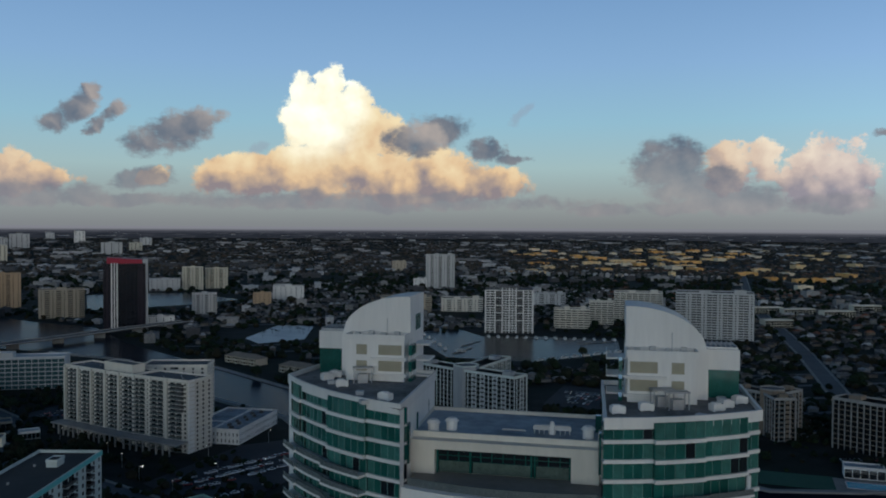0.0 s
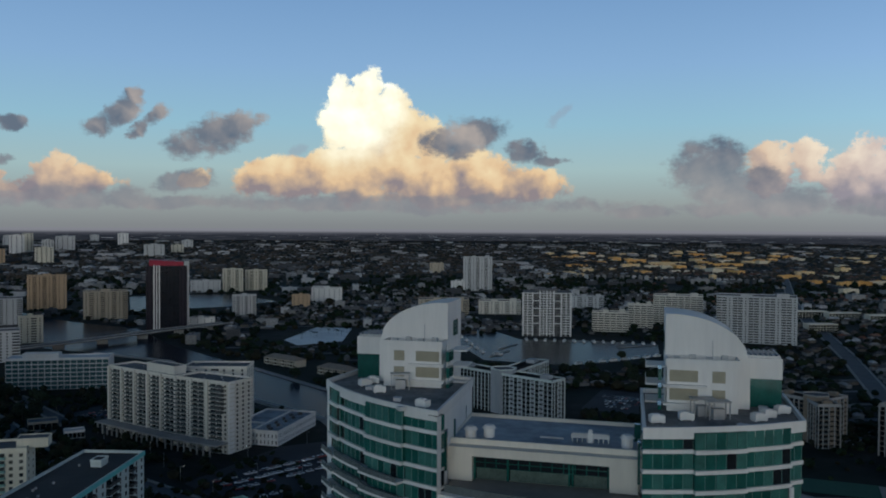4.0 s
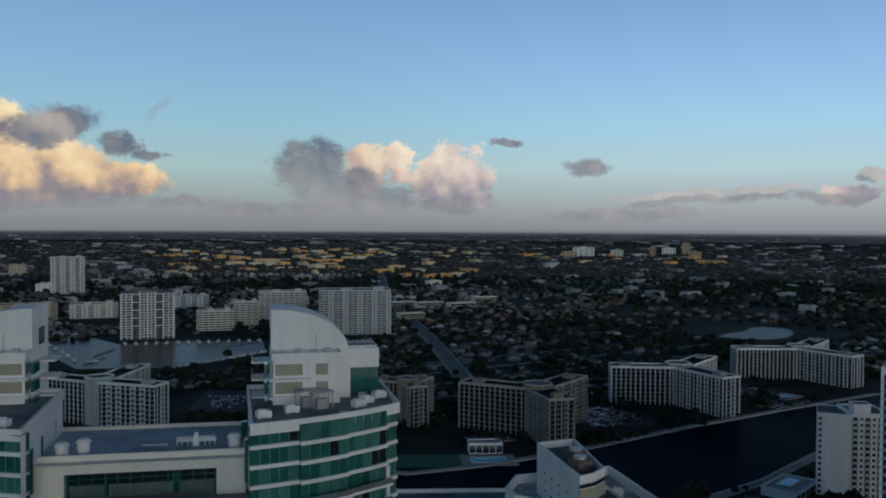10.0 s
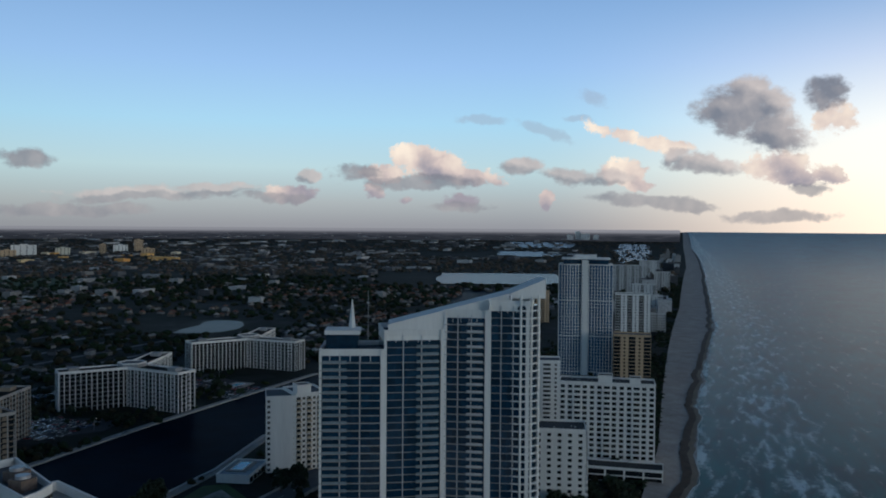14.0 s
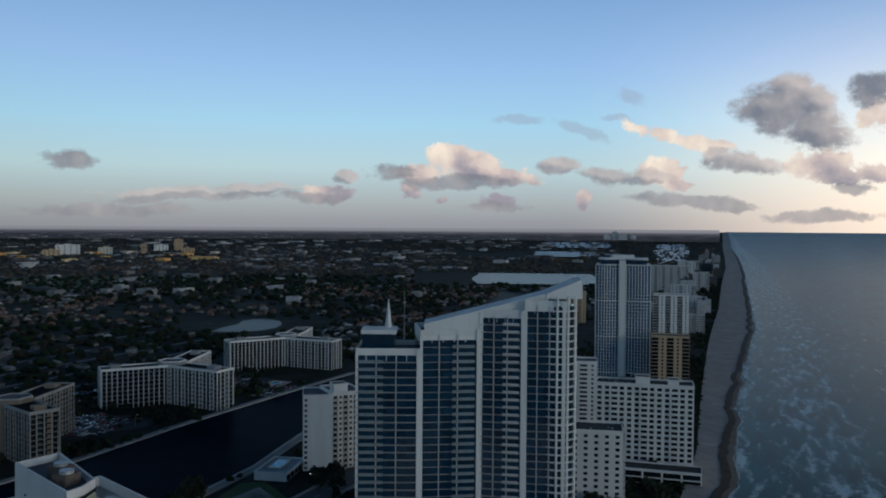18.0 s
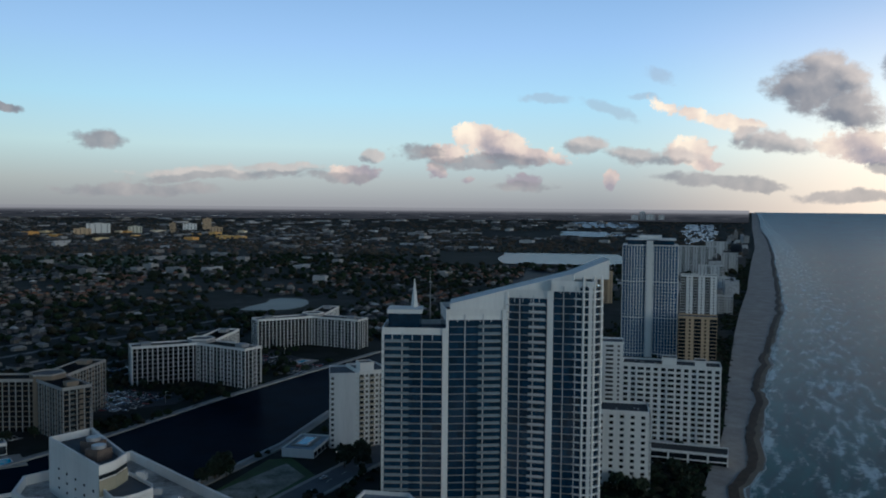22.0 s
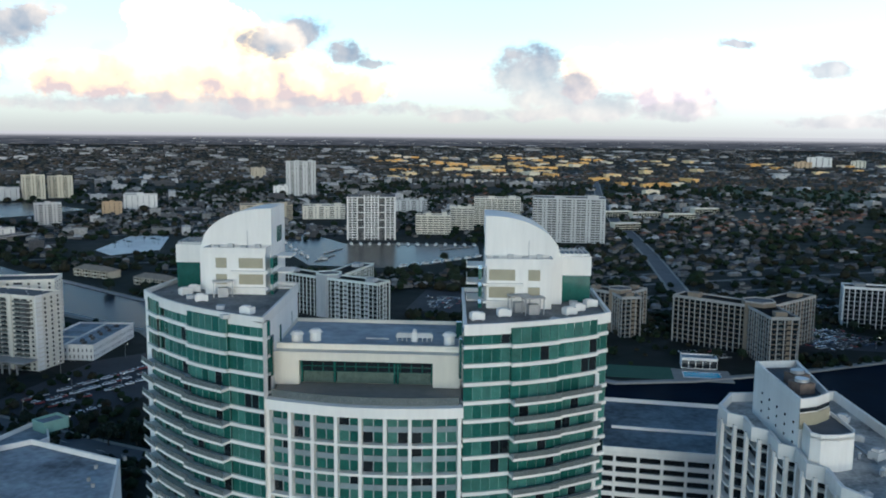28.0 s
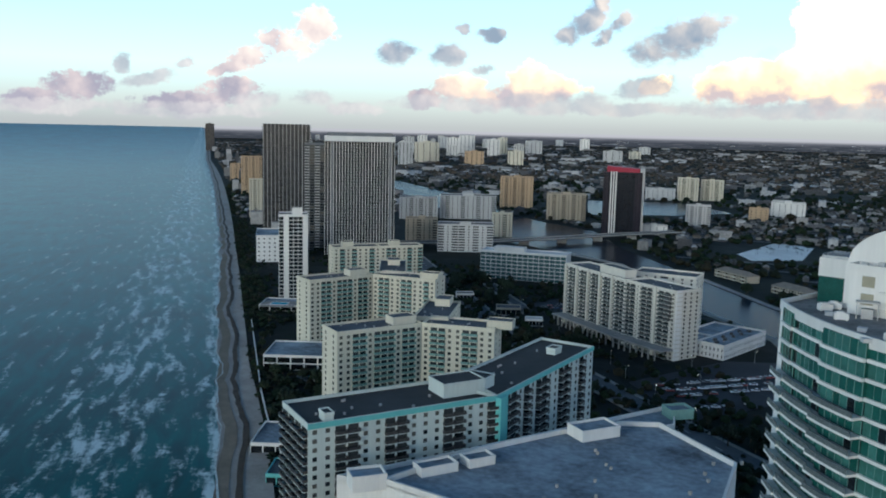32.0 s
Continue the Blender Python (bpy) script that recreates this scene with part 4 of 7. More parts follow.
def block(name, label, p, q, dp, h, floors, pattern, wall=CREAM, roof=TAR, glass=WINDOW, trim=None, rail=None, side=None, group="", category="apartment block",
          plant_rooms=(), cap=110, bands=None, win=(1.5, 1.45), depth=1.3, base=0.0, parent=None, sides="both", para=1.1, origin=None, gfill=0.8):
    """One straight block from p to q, its depth away to the left of that line. Returns the thing."""
    wm, wd = frame_between(p, q)
    if parent is None:
        parent, origin = thing(name, Matrix.Translation((p[0], p[1], 0)), label, category, group), p
    m = Matrix.Translation((-origin[0], -origin[1], 0)) @ wm
    block_body(parent, m, wd, dp, h, wall, roof, para, plant_rooms)
    f = faces_of(m, wd, dp)
    trim, rail = trim or wall, rail or wall
    openings(parent, *f["front"], h - 0.6, floors, pattern, glass, trim, rail, base, cap, win, depth, bands, gfill=gfill)
    if wd > 24 and h < 60 and p[1] < 620:
        vr_ = random.Random(int(wd * 7))
        pieces("roof_vent", Shape().box(-0.35, -0.35, 0, 0.35, 0.35, 0.6).box(-0.42, -0.42, 0.6, 0.42, 0.42, 0.75), [CONCRETE], parent, [m @ spot(vr_.uniform(3, wd - 3), vr_.uniform(3, dp - 3), h, vr_.random()) for j in range(int(wd / 7))])
    if side:
        for nm in (("left", "right") if sides == "both" else (sides,)):
            openings(parent, *f[nm], h - 0.6, floors, side, glass, trim, rail, base, cap // 3, win, depth, bands)
    parent["origin_x"], parent["origin_y"] = origin
    return parent


def rel(o, m):
    return Matrix.Translation((-o[0], -o[1], 0)) @ m


def wing_of(parent, *a, **kw):
    return block("", "", *a, parent=parent, origin=(parent["origin_x"], parent["origin_y"]), **kw)


# aqua-trimmed block beside the hotel, two wings
P1, P2, P3 = (-178.8, 168.8), (-152.0, 229.9), (-159.1, 311.6)
aq = block("apartment_block", "pale mint slab block with aqua trim and dark rail balconies", P1, P2, 24, 46, 16, "wwbbwwbbwwwbbwwb", MINT, DARKROOF, rail=DARKWALL, side="bbbb",
           cap=150, depth=1.5, plant_rooms=((6, 2, 9, 7, 2.6), (50, 7, 66, 18, 4.6)))
wing_of(aq, P2, P3, 24, 46, 16, "wbbwbwbbwwbbwwbww", MINT, DARKROOF, rail=DARKWALL, side="www", cap=150, depth=1.5, plant_rooms=((62, 8, 68, 12, 2.4), (0.5, 8, 12, 18, 3.8)))
for p, q in ((P1, P2), (P2, P3)):
    fm, ln = frame_between(p, q)
    part("aqua_fascia", Shape().box(-0.2, -0.35, 45.3, ln + 0.2, -0.13, 47.0), [AQUA], aq, Matrix.Translation((-P1[0], -P1[1], 0)) @ fm)
fm, ln = frame_between(P2, P3)
part("aqua_pier", Shape().box(-0.8, -1.9, 0, 4.2, 0.1, 46.4), [AQUA], aq, Matrix.Translation((-P1[0], -P1[1], 0)) @ fm)

# three cream blocks with aqua balcony bays, Y-shaped in plan


def y_block(label, a, e, c, back, dp, h, floors, pats, group, wall=CREAM, roof=TAR, rail=AQUAPALE, **kw):
    t = block("apartment_block", label, a, e, dp, h, floors, pats[0], wall, roof, rail=rail, group=group, **kw)
    wing_of(t, e, c, dp, h, floors, pats[1], wall, roof, rail=rail, **kw)
    if back:
        wing_of(t, back[0], back[1], dp, h + 0.4, floors, pats[2], wall, roof, rail=rail, **kw)
    return t


y_block("cream Y-shaped apartment block with aqua balcony bays", (-259.6, 262.7), (-243.8, 302.9), (-211.8, 316.0), ((-240, 318), (-259.4, 354.2)), 17, 44, 16,
        ("wwbbwbbbwbbw", "wbbwwbbww", "wwwwwww"), "cream blocks by the beach", side="ww", cap=120, plant_rooms=((30, 4, 42, 12, 3.5),))
y_block("cream Y-shaped apartment block with aqua balcony bays", (-362.3, 343.4), (-350.4, 385.6), (-310.5, 397.4), ((-340, 405), (-372.6, 443.4)), 17, 44, 16,
        ("wwbbwbbbwbbw", "wbbwwbbwwbw", "wwwwwww"), "cream blocks by the beach", side="ww", cap=120, plant_rooms=((30, 4, 42, 12, 3.5),))
y_block("cream apartment block standing before the grey tower", (-451.6, 452.4), (-432, 484), (-413.0, 511.8), None, 16, 44, 16,
        ("wbwbwwbw", "wbbwwbwb", ""), "cream blocks by the beach", side="ww", cap=90, plant_rooms=((8, 3, 16, 10, 4),))
# west condominium with its stepped front
cd = block("apartment_block", "cream condominium slab with stepped front above the canal", (-293, 526), (-232, 494), 20, 42, 16, "wbbwbbwbbwbbwbb", BARWALL, TAR, trim=BARWALL, rail=RAIL,
           side="wwbw", cap=170, depth=1.5, bands=1.25, plant_rooms=((34, 5, 62, 14, 5.0),))
wing_of(cd, (-232, 494), (-191, 478), 20, 42, 16, "bbwbbwbbw", BARWALL, TAR, trim=BARWALL, rail=RAIL, side="wwww", cap=130, depth=1.5, bands=1.25)
wing_of(cd, (-245, 534), (-203, 540), 22, 41, 16, "wwwbwww", BARWALL, TAR, rail=WHITE, side="wwww", cap=60, depth=1.0)
for (pa, pb), step_ in ((((-293, 526), (-232, 494)), 13.7), (((-232, 494), (-191, 478)), 13.2)):
    bm0, bl0 = frame_between(pa, pb)
    bm0 = Matrix.Translation((293, -526, 0)) @ bm0
    for j in range(int(bl0 / step_)):
        part("bay_pier", Shape().box(step_ * j + 0.3, -1.35, 0, step_ * j + 1.9, 0.1, 42.6), [BARWALL], cd, bm0)
    pieces("arcade_column", Shape().box(-0.4, -0.4, 0, 0.4, 0.4, 6.4), [CONCRETE], cd, [bm0 @ spot(2 + 5.2 * j, -9.5, 0) for j in range(int(bl0 / 5.2))])
    part("arcade_roof", Shape().box(0, -10.4, 6.4, bl0, -0.1, 7.2), [CONCRETE], cd, bm0)
part("dark_recess", Shape().box(bl0 - 9, -1.2, 24, bl0 - 3.5, 0.1, 40), [DARKWALL], cd, bm0)
part("end_pier", Shape().box(0, -0.6, 0, 5, 0.3, 43), [WHITE], cd, Matrix.Translation((293, -526, 0)) @ spot(-191.2, 478, 0, 1.2))


def facing(x, y, wd):
    """Ends of a front of that width, square to the line from the look-out."""
    d = Vector((x, y)).normalized()
    r = Vector((d.y, -d.x))
    c = Vector((x, y))
    return tuple(c - r * wd / 2), tuple(c + r * wd / 2)


def tower(name, label, x, y, wd, h, floors, pattern, dp=None, turn=0.0, **kw):
    p, q = facing(x, y, wd)
    if turn:
        c, v = Vector((x, y)), Vector(q) - Vector((x, y))
        v.rotate(Matrix.Rotation(radians(turn), 2))
        p, q = tuple(c - v), tuple(c + v)
    return block(name, label, p, q, dp or wd * 0.45, h, floors, pattern, **kw)


# south: towers down the beach
tower("apartment_tower", "slim white tower with a rounded glass front", -491, 448, 22, 66, 22, "g.ggg.", 22, wall=WHITE, glass=DARKGLASS, gfill=0.82, side="g.gg", plant_rooms=((10, 6, 18, 14, 5),), bands=0.5, cap=100)
GRIDWALL = material("dark_grey_precast", (0.17, 0.18, 0.19), 0.7, 0.2, 0.2, streak=True)
COLUMN_GREY = material("dull_bronze_trim", (0.105, 0.105, 0.105), 0.6, 0.2, 0.4)
gridded = tower("apartment_tower", "tall grey-white gridded tower with rows of dark windows", -607, 646, 72, 124, 40, "gg." + "g" * 19 + ".g", 30, wall=GRIDWALL, trim=DARKWALL, glass=DARKGLASS, gfill=0.76, side="g" * 8, win=(2.5, 2.3), cap=400,
      plant_rooms=((2, 4, 70, 26, 5),), roof=WHITEROOF)
gp_, gq_ = facing(-607, 646, 72)
pieces("upright", Shape().box(-0.22, -0.6, 0, 0.22, 0.05, 123.5), [WHITE], gridded, [rel(gp_, frame_between(gp_, gq_)[0]) @ spot(3.0 * j, 0, 0) for j in range(25)], 25)
part("crown", Shape().ring([(-0.5, -0.7), (72.5, -0.7), (72.5, 30.5), (-0.5, 30.5)], 0.9, 120.6, 126.0), [WHITE], gridded, rel(gp_, frame_between(gp_, gq_)[0]), "white crown band")
tower("apartment_tower", "grey side tower beside the gridded one", -676, 648, 22, 116, 38, "bgbg", 24, wall=GRIDWALL, rail=PALE, side="wwww", cap=80)
dark_ = tower("apartment_tower", "tall dark tower with fine balcony lines and pale uprights", -843, 758, 60, 136, 44, "b" * 12, 34, wall=DARKWALL, rail=DARKWALL, trim=COLUMN_GREY, side="bbbb", cap=160, bands=0.25, roof=DARKROOF)
dp_, dq_ = facing(-843, 758, 60)
pieces("upright", Shape().box(-0.3, -1.6, 0, 0.3, 0.05, 137), [PALE], dark_, [rel(dp_, frame_between(dp_, dq_)[0]) @ spot(5.0 * j, 0, 0) for j in range(13)], 13)
tower("hotel_podium", "white podium with a roof pool deck", -645, 557, 26, 26, 6, "wwwww", 60, wall=WHITE, roof=BLUEROOF, side="wwwww", category="podium", cap=40)
# wall colours carry the gold sunlight that falls on these towers
for x, y, wd, h, fl, pat, wl in ((-1659, 1326, 24, 41, 13, "wwbw", ORANGE), (-1304, 1082, 40, 74, 24, "wbwbwb", ORANGE), (-977, 820, 22, 56, 18, "wbww", CREAM)):
    tower("apartment_tower", "sunlit beachfront apartment tower", x, y, wd, h, fl, pat, wall=wl, side="ww", cap=30, group="towers down the beach")
plum = tower("apartment_tower", "plum glass tower with white piers and a red crown", -494, 1029, 50, 84, 27, "wwgggggggww", 44, wall=PLUM, trim=PLUM, glass=DARKGLASS, roof=DARKROOF, side="ggggggg", cap=120, para=0.5)
red_p, red_q = facing(-494, 1029, 50)
rm_, rl_ = frame_between(red_p, red_q)
rm_ = rel(red_p, rm_)
part("crown", Shape().prism([(4, 4), (46, 4), (46, 38), (4, 38)], 84, 0, 0, None, [92.0, 89.0, 89.0, 92.0]), [RED], plum, rm_, "red crown")
for x0 in (9.0, 12.2, 15.4):
    part("pier", Shape().box(x0, -0.9, 0, x0 + 1.7, 0.2, 85), [WHITE], plum, rm_, "white upright pier")
part("stair_tower", Shape().box(47, 2, 0, 53, 12, 90), [PALE], plum, rm_)
for x, y, wd, h, fl, pat, wl, lab in (
        (-812, 1268, 58, 54, 18, "wbwbwbww", ORANGE, "ochre apartment tower by the canal"), (-645, 1150, 60, 40, 13, "wbwbwbwb", BEIGE, "beige apartment block by the canal"),
        (-805, 986, 58, 32, 11, "wwbwbwbw", PALE, "grey-beige block by the canal"), (-756, 1045, 86, 35, 12, "wbwwbwwbwwb", PALE, "pale blue-grey block by the canal"),
        (-626, 773, 38, 30, 10, "wwbwwb", BEIGE, "beige block by the canal"), (-551, 758, 62, 30, 10, "bwbbwbwb", PALE, "white block with long balconies"),
        (-596, 899, 26, 30, 10, "wwbw", CREAM, "cream block by the canal"),
        (-665, 1689, 42, 46, 15, "wbwbw", CREAM, "cream tower beyond the lake"), (-631, 1734, 46, 42, 14, "wbwbw", CREAM, "cream tower beyond the lake"),
        (-469, 1237, 36, 30, 9, "wbwbwb", WHITE, "white block with upright piers"), (-402, 1463, 54, 26, 7, "wwwwww", WHITE, "white office block far inland"),
        (-425, 1383, 30, 20, 5, "wwww", ORANGE, "small ochre block by the road"), (-709, 1653, 60, 23, 6, "wwwwww", PALE, "pale low block by the lake"),
        (-468, 1076, 36, 12, 4, "wwww", WHITE, "white podium beside the red-topped tower")):
    tower("apartment_block", lab, x, y, wd, h, fl, pat, wall=wl, side="www", cap=24, group="blocks along the canal", plant_rooms=((wd * 0.4, 3, wd * 0.6, 8, 3),))
tower("office_block", "long low teal-glass office with a white roof", -406, 648, 80, 25, 7, "g" * 16, 22, turn=-14, wall=PALE, trim=PALE, glass=TEALGLASS, roof=WHITEROOF, category="office", cap=60, bands=0.4, plant_rooms=((12, 4, 40, 14, 4),))
mh = block("market_hall", "low white hall with a blue-grey roof beside the parking lot", (-168, 500), (-161, 558), 36, 8.5, 2, "w" * 22, WHITE, BLUEROOF, category="hall", cap=60, side="w" * 14, win=(0.7, 2.0))
mm = rel((-168, 500), frame_between((-168, 500), (-161, 558))[0])
part("roof_ridge", Shape().box(0.5, 17.6, 8.4, 57, 18.4, 9.4), [WHITE], mh, mm)
part("roof_ridge", Shape().box(20, 18.4, 8.4, 20.8, 35.5, 9.4), [WHITE], mh, mm)
for j in range(9):
    part("roof_unit", Shape().box(-1.5, -1, 0, 1.5, 1, 1.3).box(-1.0, -0.7, 1.3, 1.0, 0.7, 1.6), [DARKWALL], mh, mm @ spot(6 + 5.6 * j, 8 + 4 * (j % 2), 8.5, 0.1 * j))
# west: behind the hotel
COND_DARK = material("brown_grey_render", (0.16, 0.15, 0.15), 0.8, 0.25, 0.12, streak=True)
lt = tower("apartment_tower", "white tower with a bold white frame by the marina", -10, 1067, 60, 54, 17, "gggggggggg", 40, wall=COND_DARK, trim=RAIL, rail=WHITE, side="gggggg", gfill=0.7, cap=120, plant_rooms=((18, 8, 42, 26, 4),))
lp_, lq_ = facing(-10, 1067, 60)
lm_ = rel(lp_, frame_between(lp_, lq_)[0])
for x_, w_ in ((-0.6, 2.0), (5.6, 1.0), (11.6, 1.6), (20.6, 1.6), (25.6, 0.9), (29.4, 1.4), (33.6, 0.9), (38.0, 1.6), (47.0, 1.6), (53.4, 1.0), (58.6, 2.0)):
    part("frame_post", Shape().box(x_, -1.5, 0, x_ + w_, 0.1, 54.5 + (2.2 if 20 < x_ < 40 else 0.0)), [WHITE], lt, lm_)
for x0_, x1_, step_ in ((0.5, 12.4, 3.15), (21.4, 38.8, 3.15), (47.8, 59.6, 3.15), (12.4, 21.4, 9.45), (38.8, 47.8, 9.45)):
    for k_ in range(int(54.2 / step_)):
        z_ = 54.0 - step_ * k_
        part("frame_beam", Shape().box(x0_, -1.3, z_ - 0.7, x1_, 0.05, z_ + 0.25), [WHITE], lt, lm_)
for x, y, wd, h, fl, pat, wl, lab in (
        (-165, 1811, 62, 72, 24, "wbwbwbw", PALE, "lone pale tower beyond the marina"), (-207, 1805, 30, 20, 6, "www", WHITE, "white block at the foot of the lone tower"),
        (-352, 2512, 42, 28, 8, "wwww", BEIGE, "far beige block among trees"), (236, 1039, 90, 55, 18, "bbw" * 5, PALE, "broad pale block with balcony rows and blank piers"),
        (72, 1128, 47, 25, 8, "bbbbbb", BARWALL, "stepped cream block, lowest part"), (116, 1181, 33, 31, 10, "bbbb", BARWALL, "stepped cream block, middle part"),
        (173, 1233, 68, 40, 13, "bbbbbbbb", BARWALL, "stepped cream block, tall part"), (54, 1424, 53, 22, 7, "wbwbwb", PALE, "low pale block behind the marina"),
        (-86, 1327, 66, 20, 6, "wbwbwbwb", BARWALL, "low cream block behind the marina"), (-170, 1292, 78, 24, 8, "wbwbwbwb", BEIGE, "low beige block behind the marina")):
    tower("apartment_block", lab, x, y, wd, h, fl, pat, wall=wl, side="www", cap=30, group="blocks round the marina", plant_rooms=((wd * 0.3, 3, wd * 0.45, 7, 3), (wd * 0.75, 3, wd * 0.9, 8, 4)))
COND_GREY = material("pale_blue_grey_render", (0.36, 0.38, 0.39), 0.8, 0.2, 0.12, streak=True)


def condo(label, hub, ends, dp, h, floors, wall, fin_mat, bay=3.6):
    """Three wings round a hub: recessed dark bays between upright white fins, pale floor lines, stepped parapets."""
    t = thing("condominium", Matrix.Translation((hub[0], hub[1], 0)), label, "apartment block", "Y-shaped condominiums")
    core = [(hub[0] + dp * 0.62 * math.cos(a), hub[1] + dp * 0.62 * math.sin(a)) for a in [j * math.pi / 3 + 0.3 for j in range(6)]]
    part("hub", Shape().prism(core, 0, h + 2.6, 0, 1), [wall, TAR], t, rel(hub, Matrix()))
    edges("hub_parapet", core, 0.4, h + 2.4, h + 3.4, [fin_mat], t, rel(hub, Matrix()))
    for e in ends:
        wm, ln = frame_between(hub, e)
        m = rel(hub, wm) @ Matrix.Translation((0, -dp / 2, 0))
        part("wing", Shape().box(0, 0.9, 0, ln - 0.9, dp - 0.9, h, 0, 1), [DARKGLASS, TAR], t, m)
        edges("parapet", [(0, -0.1), (ln + 0.1, -0.1), (ln + 0.1, dp + 0.1), (0, dp + 0.1)], 0.5, h - 0.9, h + 1.0, [fin_mat], t, m)
        slabs = [m @ spot(0, 0, h * k_ / floors) for k_ in range(floors, 0, -1)]
        pieces("floor_slab", Shape().box(0, 0.25, -0.35, ln - 0.25, dp - 0.25, 0.0), [wall], t, slabs, 12)
        n = int(ln / bay)
        fins_, rails_, walls_ = [], [], []
        for y in (0.0, dp - 0.55):
            for j in range(n + 1):
                fins_.append(m @ spot(j * ln / n * 0.995, y, 0))
        for j in range(1, 5):
            fins_.append(m @ spot(ln - 0.55, dp * j / 4 - 0.5, 0))
        for k_ in range(floors):
            for j in range(n):
                if (j * 7 + 3) % 5 < 3:
                    rails_.append(m @ spot((j + 0.5) * ln / n, 0.3, h * k_ / floors))
                else:
                    walls_.append(m @ spot((j + 0.5) * ln / n, 0.5, h * k_ / floors))
            rails_.append(m @ spot(ln - 0.3, dp * 0.3, h * k_ / floors, math.pi / 2))
            walls_.append(m @ spot(ln - 0.5, dp * 0.68, h * k_ / floors, math.pi / 2))
        pieces("upright_fin", Shape().box(0, 0, 0, 0.5, 0.55, h), [fin_mat], t, fins_, 30)
        pieces("balustrade", Shape().box(-ln / n * 0.46, 0, 0.02, ln / n * 0.46, 0.08, 1.0), [RAIL], t, rails_, 10)
        pieces("wall_panel", Shape().box(-ln / n * 0.46, 0, 0.02, ln / n * 0.46, 0.3, h / floors * 0.55), [wall], t, walls_, 10)
        part("roof_room", Shape().box(ln * 0.72, dp * 0.3, h - 0.1, ln * 0.86, dp * 0.7, h + 2.6), [wall], t, m)


COND = material("weathered_grey_stucco", (0.30, 0.30, 0.30), 0.85, 0.25, 0.12, streak=True)
COND_BROWN = material("weathered_brown_stucco", (0.25, 0.20, 0.15), 0.85, 0.25, 0.12, streak=True)
condo("brown Y-shaped condominium with dark balcony bays across the canal", (236, 503), ((199, 541), (234, 463), (282, 536)), 17, 30.5, 10, COND_BROWN, CONCRETE)
condo("grey Y-shaped condominium with white upright fins across the canal", (382, 560), ((334, 580), (390, 506), (436, 598)), 17, 28.5, 9, COND, WHITE)
condo("grey Y-shaped condominium with white upright fins across the canal", (553, 624), ((497, 642), (566, 568), (616, 666)), 17, 27, 9, COND, WHITE)

condo("pale grey block with white fins and aqua edges beside the canal", (-37, 622), ((-72, 652), (3, 594), (-12, 684)), 16, 29, 9, COND_GREY, MINT)
condo("brown-grey condominium partly hidden behind the hotel", (166, 566), ((150, 586), (168, 545), (184, 582)), 14, 27, 9, COND_BROWN, CONCRETE)

# ------------------------------------------------------------------ north: the stepped blue-glass tower
OP = [(243, 233), (259, 213), (276, 196), (284, 180), (292, 166)]
op = thing("stepped_tower", Matrix.Translation((OP[0][0], OP[0][1], 0)), "white and blue-glass tower with a sloping stepped crown", "apartment tower")


heights = [84.5, 92.0, 100.0, 104.0]
for (p, q), hh, n in zip(zip(OP, OP[1:]), heights, (6, 5, 5, 4)):
    wm, ln = frame_between(p, q)
    m = rel(OP[0], wm)
    part("body", Shape().box(0, 0.4, 0, ln, 26, hh - 3, 0, 1).box(0, 0.3, hh - 3, ln, 26, hh, 2, 1), [BLUEGLASS, TAR, WHITE], op, m)
    part("parapet", Shape().ring([(-0.2, 0.2), (ln + 0.2, 0.2), (ln + 0.2, 26), (-0.2, 26)], 0.5, hh - 0.5, hh + 2.0), [WHITE], op, m)
    part("pier", Shape().box(ln - 1.6, -0.6, 0, ln - 0.1, 0.5, hh + 2.0), [WHITE], op, m, "white upright pier")
    fl = int(hh / 3.0)
    part("corner_pier", Shape().box(-0.2, -0.5, 0, 0.8, 0.5, hh + 1.0), [WHITE], op, m, "white upright pier")
    thick, sag, deep = {84.5: (0.16, 0.14, 0.7), 92.0: (0.10, 0.08, 0.35), 100.0: (0.15, 0.12, 0.6), 104.0: (0.10, 0.08, 0.3)}[hh]
    for xm in ((ln - 1.6) * 0.33, (ln - 1.6) * 0.66):
        part("mullion", Shape().box(xm - 0.18, -0.3, 0, xm + 0.18, 0.5, hh), [PALE], op, m)
    bays, slabs, rails_ = [], [], []
    for k_ in range(fl - 1, -1, -1):
        for j in range(n):
            bays.append(m @ spot((j + 0.5) * (ln - 1.6) / n, 0.25, 0.3 + 3.0 * k_))
        slabs.append(m @ spot(0, 0, 3.0 * k_))
        if hh != 104.0:
            rails_.append(m @ spot((ln - 1.6) * (0.25 if hh == 84.5 else 0.76), -1.0, 3.0 * k_ + 0.3))
    pieces("glass_bay", Shape().box(-(ln - 1.6) / n * 0.46, -0.05, 0, (ln - 1.6) / n * 0.46, 0.1, 2.45), [BLUEGLASS], op, bays, 90)
    # white slabs drawn in concrete grey: their shade is put into the colour
    pieces("floor_slab", Shape().box(0, -deep, -sag, ln - 1.5, 0.5, thick), [CONCRETE], op, slabs, 36)
    pieces("balcony", Shape().box(-(ln - 1.6) * 0.2, -0.4, -0.45, (ln - 1.6) * 0.2, 1.2, -0.15, 0).box(-(ln - 1.6) * 0.2, -0.4, -0.15, (ln - 1.6) * 0.2, -0.32, 0.75, 1), [CONCRETE, PALE if hh == 100.0 else BALUS], op, rails_, 36)
